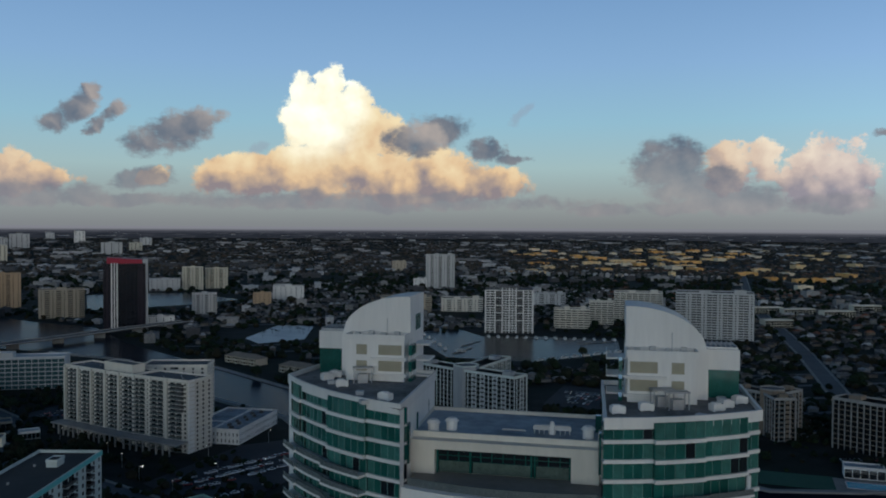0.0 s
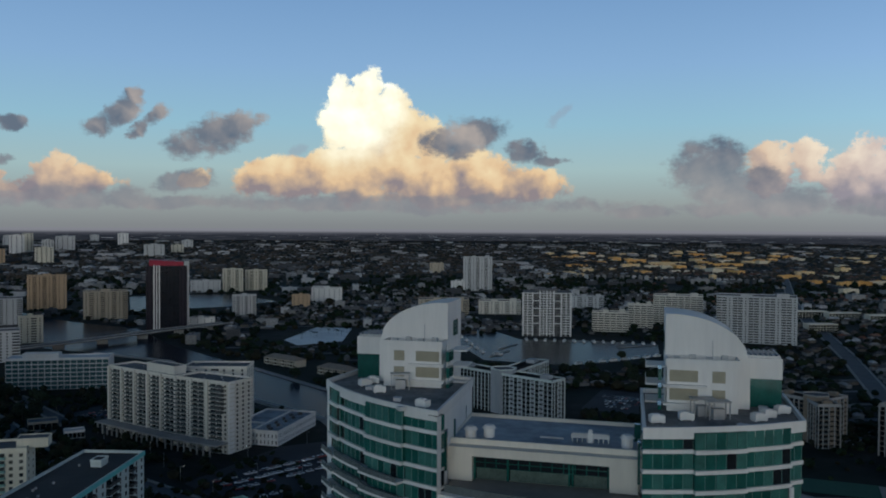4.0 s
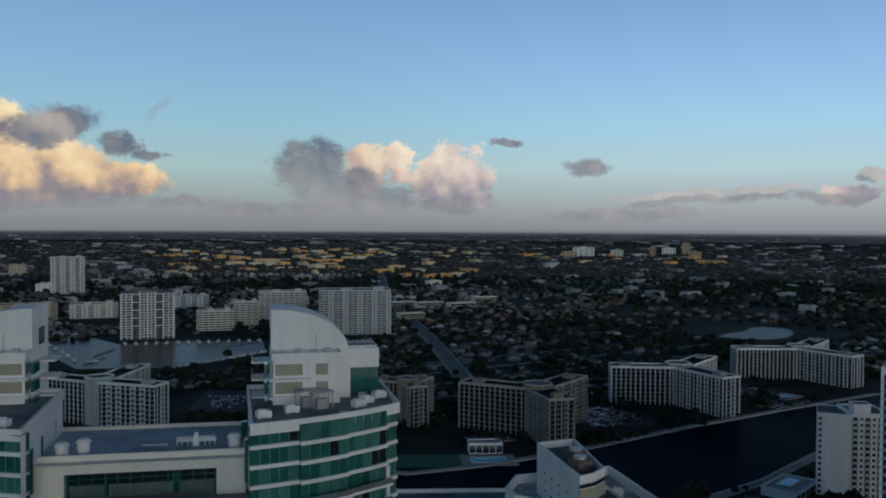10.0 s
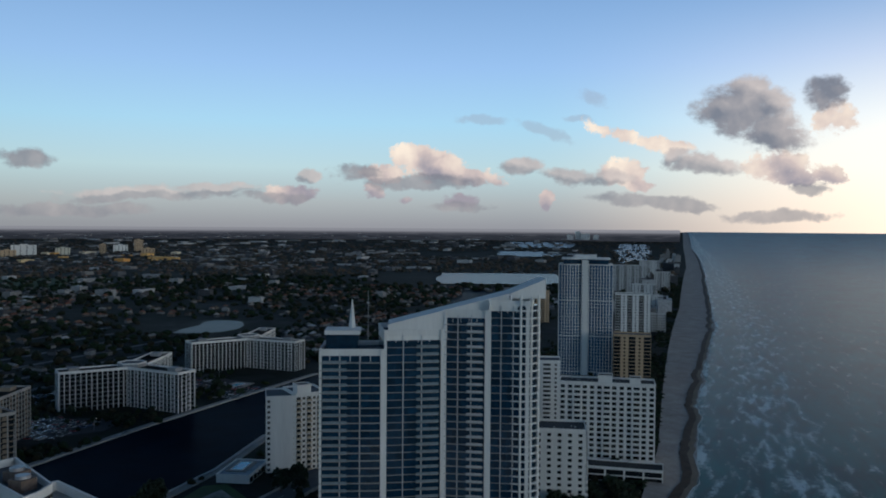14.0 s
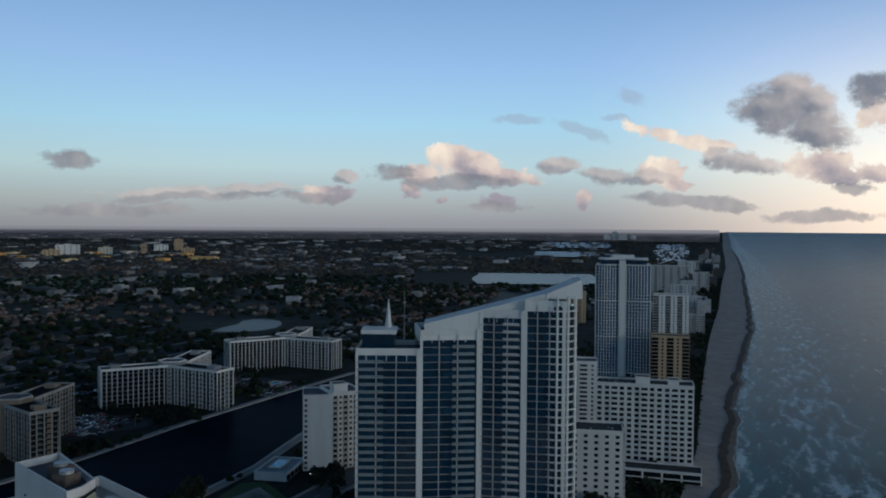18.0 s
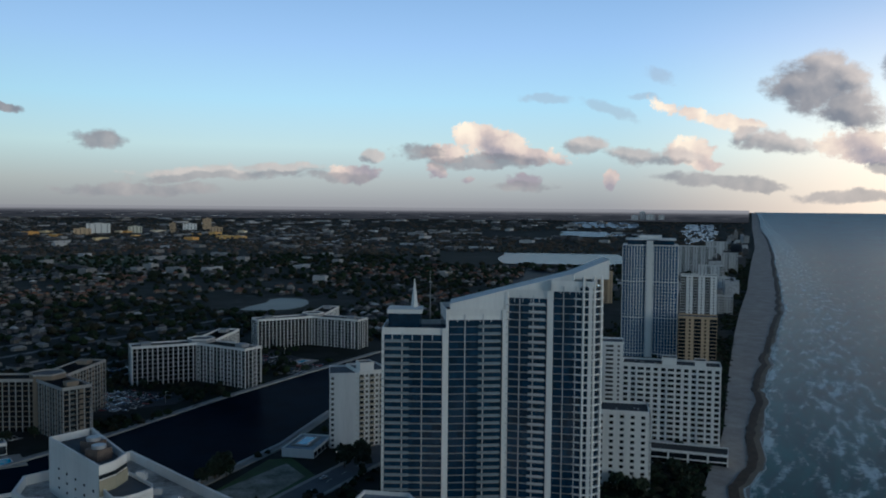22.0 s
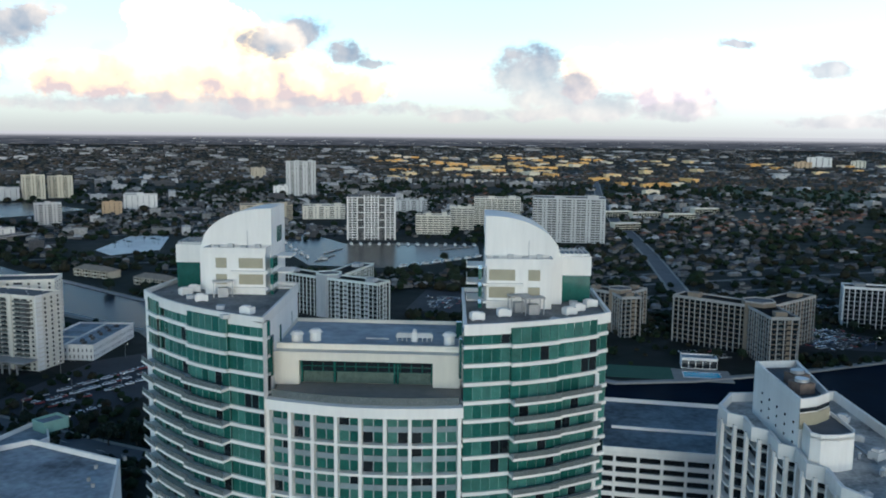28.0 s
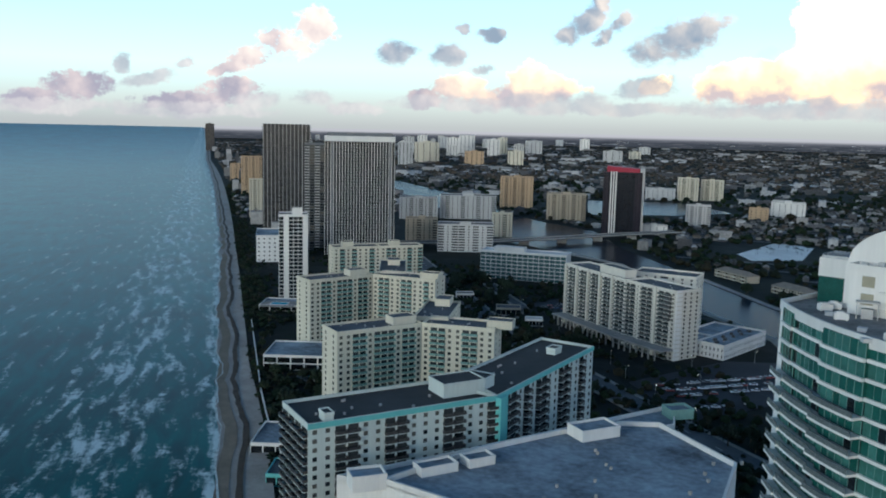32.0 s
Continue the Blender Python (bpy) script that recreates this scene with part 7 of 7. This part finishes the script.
def tree_shapes(seed):
    r_ = random.Random(seed)
    trunk = Shape().tube(0, 0, 0, 3.4, 0.28, 0, 7, 0.17)
    crown = Shape()
    for j in range(5):
        a = j * 1.26 + r_.random()
        o = len(trunk.v)
        dx, dy, dz = math.cos(a) * 1.5, math.sin(a) * 1.5, r_.uniform(1.4, 2.2)
        for t, w_ in ((0, 0.12), (1, 0.05)):
            trunk.v += [(dx * t + w_ * cx, dy * t + w_ * cy, 2.8 + dz * t) for cx, cy in ((-1, -1), (1, -1), (1, 1), (-1, 1))]
        for e in range(4):
            trunk.f.append((o + e, o + (e + 1) % 4, o + 4 + (e + 1) % 4, o + 4 + e))
            trunk.i.append(0)
    for j in range(190):
        a, b_, rr = r_.uniform(0, 6.28), r_.uniform(-0.5, 1.0), r_.uniform(0.55, 1.0)
        px, py, pz = math.cos(a) * math.cos(b_) * 3.0 * rr, math.sin(a) * math.cos(b_) * 3.0 * rr, 3.7 + math.sin(b_) * 2.3 * rr + 0.5 * math.sin(3 * a)
        n1 = Vector((r_.uniform(-1, 1), r_.uniform(-1, 1), r_.uniform(-0.4, 1))).normalized()
        t1 = n1.orthogonal().normalized()
        t2 = n1.cross(t1)
        sz = r_.uniform(0.45, 0.95)
        c0 = Vector((px, py, pz))
        o = len(crown.v)
        crown.v += [tuple(c0 + t1 * sz), tuple(c0 + t2 * sz * 0.7 + n1 * 0.15), tuple(c0 - t1 * sz), tuple(c0 - t2 * sz * 0.7 + n1 * 0.15), tuple(c0 + n1 * 0.4)]
        crown.f += [(o, o + 1, o + 4), (o + 1, o + 2, o + 4), (o + 2, o + 3, o + 4), (o + 3, o, o + 4)]
        crown.i += [0] * 4
    return trunk.mesh("trunk", BARK), crown.mesh("crown", LEAF)


def palm_shapes(seed):
    r_ = random.Random(seed)
    trunk = Shape()
    for j in range(4):
        trunk.tube(0.12 * j * j * 0.3, 0, 1.8 * j, 1.8 * j + 1.85, 0.22 - 0.03 * j, 0, 6, 0.19 - 0.03 * j)
    crown = Shape()
    for j in range(15):
        a, droop = j * 0.42 + r_.random() * 0.2, r_.uniform(0.2, 1.2)
        pts = [(0.3 + t * 2.6, 7.3 + math.sin(t * 2.2) * 0.8 * (1.2 - droop) - droop * t * t * 1.6, 0.42 * math.sin(math.pi * min(1, t + 0.12)) + 0.03) for t in (0, 0.33, 0.66, 1.0)]
        o = len(crown.v)
        for rr, z, w_ in pts:
            crown.v += [(math.cos(a) * rr - math.sin(a) * w_, math.sin(a) * rr + math.cos(a) * w_, z - 0.15), (math.cos(a) * rr, math.sin(a) * rr, z), (math.cos(a) * rr + math.sin(a) * w_, math.sin(a) * rr - math.cos(a) * w_, z - 0.15)]
        for e in range(3):
            for c in (0, 1):
                crown.f.append((o + e * 3 + c, o + e * 3 + c + 1, o + e * 3 + c + 4, o + e * 3 + c + 3))
                crown.i.append(0)
    return trunk.mesh("trunk", BARK), crown.mesh("crown", LEAF)


TREES = [tree_shapes(j) for j in range(5)]
PALMS = [palm_shapes(j) for j in range(3)]


def plant(kind, x, y, size):
    tr, cr_ = rnd.choice(PALMS if kind == "palm" else TREES)
    m = spot(x, y, 0, rnd.uniform(0, 6.3)) @ Matrix.Diagonal((size, size, size * rnd.uniform(0.85, 1.15), 1))
    t = thing("palm_tree" if kind == "palm" else "tree", m, "palm with a dark feathered crown" if kind == "palm" else "dark leafy tree with an uneven crown", "palm" if kind == "palm" else "tree",
              "palms by the shore" if kind == "palm" else "trees near the towers")
    child("trunk", tr, t)
    child("crown", cr_, t)


SHORE_GROVES = [(246, 352, 7, 16, 1.35), (238, 346, 6, 8, 1.2), (358, 172, 18, 10, 1.2), (390, 178, 14, 8, 1.2), (300, 318, 20, 12, 1.3), (330, 158, 14, 8, 1.0), (-300, 290, 26, 16, 1.1), (-330, 300, 14, 8, 1.0), (-275, 300, 12, 6, 1.1),
          (-200, 372, 22, 12, 1.4)]
CANAL_GROVES = [(-330, 470, 22, 12, 1.4), (-300, 440, 20, 10, 1.3), (-420, 590, 30, 16, 1.5), (-380, 560, 24, 12, 1.4), (-110, 360, 16, 8, 1.2), (210, 480, 24, 10, 1.1), (300, 590, 30, 12, 1.2),
          (60, 800, 60, 26, 1.5), (-30, 740, 40, 16, 1.5), (100, 560, 40, 14, 1.3), (470, 540, 26, 10, 1.1), (-240, 700, 30, 12, 1.4)]
for x, y, spread, n, size in SHORE_GROVES + CANAL_GROVES:
    for j in range(int(n * 0.65)):
        px, py = x + rnd.gauss(0, spread * 0.6), y + rnd.gauss(0, spread * 0.6)
        if not inside(CANAL_POLY, px, py):
            plant("tree", px, py, size * rnd.uniform(0.75, 1.25))
for j in range(16):
    plant("palm", -318 + 56 * rnd.random(), 985 + 100 * rnd.random(), 0.9)
for table, d0, d1, sg in ((SOUTH_DUNE, 330, 900, -1), (NORTH_DUNE, 420, 1100, 1)):
    for j in range(46):
        d = rnd.uniform(d0, d1)
        a = along(table, d) + sg * math.degrees(rnd.uniform(2, 20) / d)
        q = az_dir(a) * d
        plant("palm" if j % 3 == 0 else "tree", q.x, q.y, rnd.uniform(0.5, 0.95))
# low dune scrub and garden hedges
scrub = Crowd()
small = [(homog(s), s.f, s.i) for s in (clump(20), clump(21), clump(22))]
for table, d0, d1, sg in ((SOUTH_DUNE, 300, 1900, -1), (NORTH_DUNE, 360, 2400, 1)):
    for j in range(2600):
        d = d0 * (d1 / d0) ** rnd.random()
        a = along(table, d) + sg * math.degrees(abs(rnd.gauss(0, 14)) / d)
        q = az_dir(a) * d
        if noise.noise((d * 0.012, sg, 5)) < -0.25:
            continue
        kd = small[j % 3]
        r = rnd.uniform(0.8, 2.4)
        scrub.add(kd[0], kd[1], kd[2], far_pose(q.x, q.y, rnd.uniform(0, 6), r, r, r * 0.8))
for j in range(5200):
    x, y = rnd.choice([(-230, 330), (-150, 380), (-330, 420), (-290, 280), (-420, 430), (-480, 560), (300, 290), (350, 170), (400, 240), (480, 330), (-100, 300), (180, 250), (600, 330), (800, 420), (-680, 640), (-900, 800)])
    x, y = x + rnd.gauss(0, 45), y + rnd.gauss(0, 40)
    if inside([(205, 345), (215, 295), (345, 305), (345, 372)], x, y) and rnd.random() < 0.93 or any(math.hypot(x - rx, y - ry) < 13 for rx, ry in coast):
        continue
    if inside(CANAL_POLY, x, y) or beyond_canal(x, y) or not -65 < math.degrees(math.atan2(-x, y)) < 47.5:
        continue
    kd = small[j % 3]
    r = rnd.uniform(0.9, 3.0)
    scrub.add(kd[0], kd[1], kd[2], far_pose(x, y, rnd.uniform(0, 6), r, r, r))
for cx, cy, sp, n in ((-300, 590, 26, 90), (-360, 515, 26, 90), (-415, 560, 26, 90), (-250, 440, 26, 130), (-450, 640, 34, 170), (-330, 620, 30, 130), (-210, 560, 14, 60), (-330, 470, 30, 160), (-270, 470, 16, 70),
                      (300, 600, 26, 120), (350, 515, 16, 70), (430, 555, 14, 60), (470, 640, 26, 120), (270, 470, 14, 50), (215, 575, 26, 120), (620, 620, 20, 90), (600, 720, 30, 120), (150, 560, 40, 150), (330, 640, 40, 170), (60, 600, 20, 60), (450, 700, 40, 160)):
    for j in range(n):
        x, y = cx + rnd.gauss(0, sp), cy + rnd.gauss(0, sp)
        if inside(CANAL_POLY, x, y) or any(math.hypot(x - ux, y - uy) < ur for ux, uy, ur in ((236, 503, 26), (382, 560, 26), (553, 624, 26))):
            continue
        kd = small[j % 3]
        r = rnd.uniform(1.0, 3.4)
        scrub.add(kd[0], kd[1], kd[2], far_pose(x, y, rnd.uniform(0, 6), r, r, r))
scrub.put("dune_scrub", [FOLIAGE], "dark low scrub and hedges between the towers", "shrubs")

# ------------------------------------------------------------------ cars, boats, lamps
CAR = island_material("car_paint", [(0.62, 0.62, 0.64), (0.78, 0.78, 0.78), (0.74, 0.74, 0.75), (0.10, 0.10, 0.11), (0.40, 0.41, 0.43), (0.30, 0.04, 0.04), (0.70, 0.70, 0.70)], 0.35, 0.5, per_object=True)
TYRE = material("tyre", (0.02, 0.02, 0.02), 0.9, 0.2, 3.0)
cb = Shape()
cb.v = [(x, y, z) for z, hx, hy in ((0.35, 2.2, 0.88), (0.85, 2.25, 0.9), (0.95, 2.1, 0.84)) for x, y in ((-hx, -hy), (hx, -hy), (hx, hy), (-hx, hy))]
cb.f = [(3, 2, 1, 0), (8, 9, 10, 11)] + [(4 * r + e, 4 * r + (e + 1) % 4, 4 * r + 4 + (e + 1) % 4, 4 * r + 4 + e) for r in (0, 1) for e in range(4)]
cb.i = [0] * len(cb.f)
cc = Shape()
cc.v = [(-1.6, -0.8, 0.94), (1.0, -0.8, 0.94), (1.0, 0.8, 0.94), (-1.6, 0.8, 0.94), (-1.2, -0.66, 1.45), (0.4, -0.66, 1.45), (0.4, 0.66, 1.45), (-1.2, 0.66, 1.45)]
cc.f = [(4, 5, 6, 7)] + [(e, (e + 1) % 4, 4 + (e + 1) % 4, 4 + e) for e in range(4)]
cc.i = [1, 0, 0, 0, 0]
wheel = Shape()
ang = [2 * math.pi * j / 10 for j in range(10)]
wheel.v = [(0.32 * math.cos(a), s_ * 0.11, 0.32 * math.sin(a)) for s_ in (-1, 1) for a in ang]
wheel.f = [(j, (j + 1) % 10, 10 + (j + 1) % 10, 10 + j) for j in range(10)] + [tuple(range(9, -1, -1)), tuple(range(10, 20))]
wheel.i = [0] * 12
car_body, car_cabin, car_wheel = cb.mesh("body", CAR), cc.mesh("cabin", DARKGLASS, CAR), wheel.mesh("wheel", TYRE)
first_car = thing("car", spot(-170, 420, 0.22), "parked car on the dark asphalt lot", "car", "parked cars")
child("body", car_body, first_car), child("cabin", car_cabin, first_car)
for dx in (-1.35, 1.35):
    for dy in (-0.82, 0.82):
        child("wheel", car_wheel, first_car, Matrix.Translation((dx, dy, 0.32)))
slots = [(-176 + 8.2 * r_ + 1.9 * c, 424 - 5.2 * r_ + 2.6 * c, 0.63 + math.pi) for r_ in range(7) for c in range(26) if r_ != 3 and inside([(-186, 422), (-142, 384), (-118, 450), (-140, 508), (-164, 492)], -176 + 8.2 * r_ + 1.9 * c, 424 - 5.2 * r_ + 2.6 * c)]
rnd.shuffle(slots)
for x, y, a in slots[:46]:
    copy_thing(first_car, spot(x, y, 0.22, a + rnd.choice((0, math.pi))))
WINGS = [((236, 503), e) for e in ((199, 541), (234, 463), (282, 536))] + [((382, 560), e) for e in ((334, 580), (390, 506), (436, 598))] + [((553, 624), e) for e in ((497, 642), (566, 568), (616, 666))]


def clear_of_wings(x, y):
    return all(math.hypot(x - a_[0] - (b_[0] - a_[0]) * f_, y - a_[1] - (b_[1] - a_[1]) * f_) > 12 for a_, b_ in WINGS for f_ in (0, 0.25, 0.5, 0.75, 1.0))


lots = [(282 + 2.8 * c, 530 + 9 * r_ - 0.5 * c, 1.4) for r_ in range(5) for c in range(16)] + [(438 + 2.8 * c, 560 + 9 * r_ + 0.9 * c, 1.7) for r_ in range(4) for c in range(16)]
lots += [(40 + 2.8 * c, 650 + 10 * r_ - c, 1.3) for r_ in range(5) for c in range(16)] + [(-330 + 3 * c, 560 + 9 * r_ + c, 1.2) for r_ in range(3) for c in range(14)]
for ox, oy, an0, nr, nc in ((250, 545, 0.42, 5, 16), (285, 505, 0.42, 6, 20), (300, 455, 0.42, 3, 14), (405, 545, 0.42, 5, 22), (440, 515, 0.42, 3, 18), (330, 600, 0.42, 5, 22), (470, 640, 0.42, 5, 18), (190, 490, 0.1, 3, 10), (185, 560, 0.42, 4, 14), (590, 600, 0.42, 4, 12), (60, 560, -0.5, 4, 14), (-20, 570, -0.6, 4, 14)):
    for r_ in range(nr):
        for c in range(nc):
            x, y = ox + 2.7 * c * math.cos(an0) - 7.6 * r_ * math.sin(an0), oy + 2.7 * c * math.sin(an0) + 7.6 * r_ * math.cos(an0)
            if not inside(CANAL_POLY, x, y) and clear_of_wings(x, y):
                lots.append((x, y, an0 + math.pi / 2))
PAINT = island_material("lot_car_paint", [(0.50, 0.50, 0.51), (0.66, 0.66, 0.66), (0.08, 0.08, 0.09), (0.22, 0.23, 0.25), (0.28, 0.05, 0.05), (0.05, 0.09, 0.18)], 0.35, 0.5)
crowd = Crowd()
both_v = np.array([(*p, 1.0) for p in cb.v + cc.v])
both_f = cb.f + [tuple(c + len(cb.v) for c in f) for f in cc.f]
both_i = cb.i + [1, 1, 1, 1, 1]
for x, y, a in lots:
    if rnd.random() < 0.66:
        crowd.add(both_v, both_f, both_i, far_pose(x, y, a, 1.0))
crowd.put("parked_cars", [PAINT, DARKGLASS], "rows of parked cars in the far lots", "cars")
for j in range(16):
    i = rnd.randrange(len(coast) - 1)
    (xa, ya), (xb, yb) = coast[i], coast[i + 1]
    t, sd = rnd.random(), rnd.choice((-4, 4))
    an_ = math.atan2(yb - ya, xb - xa)
    copy_thing(first_car, spot(xa + (xb - xa) * t - math.sin(an_) * sd, ya + (yb - ya) * t + math.cos(an_) * sd, 0.28, an_))

boat = thing("boat", spot(-60, 900, 0.1), "white motor boat moored in the marina", "boat", "moored boats")
hull = Shape()
hull.v = [(-5, -1.2, 0), (3, -1.2, 0), (5.2, 0, 0.3), (3, 1.2, 0), (-5, 1.2, 0), (-5.2, -1.7, 1.4), (3.2, -1.7, 1.6), (6.2, 0, 1.9), (3.2, 1.7, 1.6), (-5.2, 1.7, 1.4)]
hull.f = [(0, 1, 6, 5), (1, 2, 7, 6), (2, 3, 8, 7), (3, 4, 9, 8), (4, 0, 5, 9), (5, 6, 7, 8, 9), (4, 3, 2, 1, 0)]
hull.i = [0] * 7
part("hull", hull, [WHITE], boat)
part("cabin", Shape().prism([(-3, -1.1), (1.5, -1.1), (2.4, 0), (1.5, 1.1), (-3, 1.1)], 1.4, 2.9), [PALE], boat)
part("windscreen", Shape().box(-2.6, -1.14, 1.9, 1.3, 1.14, 2.5), [DARKGLASS], boat)
for j in range(30):
    if j < 8:
        x, y, turn = -78 - 9.0 * j, 915 + 30 * j, 1.9
    elif j < 22:
        t = (j - 8) / 13
        x, y, turn = -34 + 148 * t, 1024 - 14 * t, 1.6 + 0.2 * math.sin(j)
    else:
        t = (j - 22) / 7
        x, y, turn = 24 + 84 * t, 850 + 66 * t, 0.7
    copy_thing(boat, spot(x, y, 0.1, turn + rnd.uniform(-0.12, 0.12)))
for x, y, a in ((-58, 905, 1.2), (-52, 960, 1.2), (30, 1020, 0), (90, 985, 0.6)):
    t = thing("dock", spot(x, y, 0, a), "pale timber dock in the marina", "dock", "marina docks")
    part("deck", Shape().box(-24, -1.3, 0.5, 24, 1.3, 0.9), [PAVING], t)
    pieces("pile", Shape().tube(0, 0, -1, 2.0, 0.2, 0, 6), [BARK], t, [spot(-22 + 7.3 * k_, 1.2, 0) for k_ in range(7)])

copy_thing(first_car, spot(-265.3, 223.4, 1.0, 0.7))
SAND_WALL = [(-450.6, 372.6), (-323.1, 272.9), (-283.7, 243.9), (-250.3, 222.1), (-219.9, 196.3)]
for j in range(len(SAND_WALL) - 1):
    wm_, wl_ = frame_between(SAND_WALL[j], SAND_WALL[j + 1])
    t = thing("garden_wall", wm_, "low white wall between the gardens and the sand", "wall", "walls along the sand")
    part("wall", Shape().box(0, -0.2, -0.5, wl_, 0.2, 2.4), [WHITE], t)
    part("cap", Shape().box(-0.1, -0.3, 2.4, wl_ + 0.1, 0.3, 2.6), [WHITE], t)
# lifeguard hut and posts on the sand
for x, y in ((-218, 182), (430, 165)):
    t = thing("lifeguard_hut", spot(x, y, 1.0, 0.6), "small lifeguard hut on stilts on the sand", "hut")
    part("cabin", Shape().box(-1.4, -1.2, 1.4, 1.4, 1.2, 3.4).box(-1.7, -1.5, 3.4, 1.7, 1.5, 3.6), [PALE], t)
    for dx in (-1.2, 1.2):
        for dy in (-1, 1):
            part("stilt", Shape().box(dx - .1, dy - .1, -0.6, dx + .1, dy + .1, 1.5), [BARK], t)
mast = thing("radio_mast", spot(395, 338, 0), "thin lattice radio mast beyond the glass tower", "mast")
part("mast", Shape().tube(0, 0, 0, 96, 0.5, 0, 4, 0.15), [METAL], mast)
for sl in range(3):
    part("guy_ring", Shape().tube(0, 0, 30 * sl + 28, 30 * sl + 28.6, 1.0, 0, 6), [METAL], mast)
# street lamps round the parking lots and along the drive, still burning
glow_ = bpy.data.materials.new("lamp_glow")
glow_.use_nodes = True
k = Nodes(glow_.node_tree)
k.tree.links.new(k.node("ShaderNodeEmission", (1.0, 0.86, 0.66, 1), 9.0).outputs[0], k.node("ShaderNodeOutputMaterial").inputs[0])
lamp = thing("street_lamp", spot(-196, 424, 0.2, 0.4), "tall street lamp with a small lit head", "street lamp", "street lamps")
part("pole", Shape().tube(0, 0, 0, 7.6, 0.11, 0, 6, 0.07), [METAL], lamp)
part("arm", Shape().box(0, -0.05, 7.5, 1.5, 0.05, 7.62), [METAL], lamp)
part("head", Shape().box(1.1, -0.16, 7.36, 1.8, 0.16, 7.5), [METAL], lamp)
part("lens", Shape().box(1.15, -0.14, 7.28, 1.75, 0.14, 7.36), [glow_], lamp, label="lit lamp lens")
LAMPS = [(-140, 378), (-168, 400), (-112, 452), (-128, 496), (-152, 508), (-176, 470), (-158, 436), (-136, 446), (-262, 436), (-300, 456), (-322, 486), (-338, 540), (-378, 574), (-410, 604), (-236, 470), (-282, 500), (-216, 446), (60, 300), (150, 288), (222, 296), (300, 318), (268, 512), (318, 508), (352, 600), (430, 560), (486, 586), (40, 650), (96, 676)]
for j, (x, y) in enumerate(LAMPS):
    copy_thing(lamp, spot(x, y, 0.2, 1.7 * j))
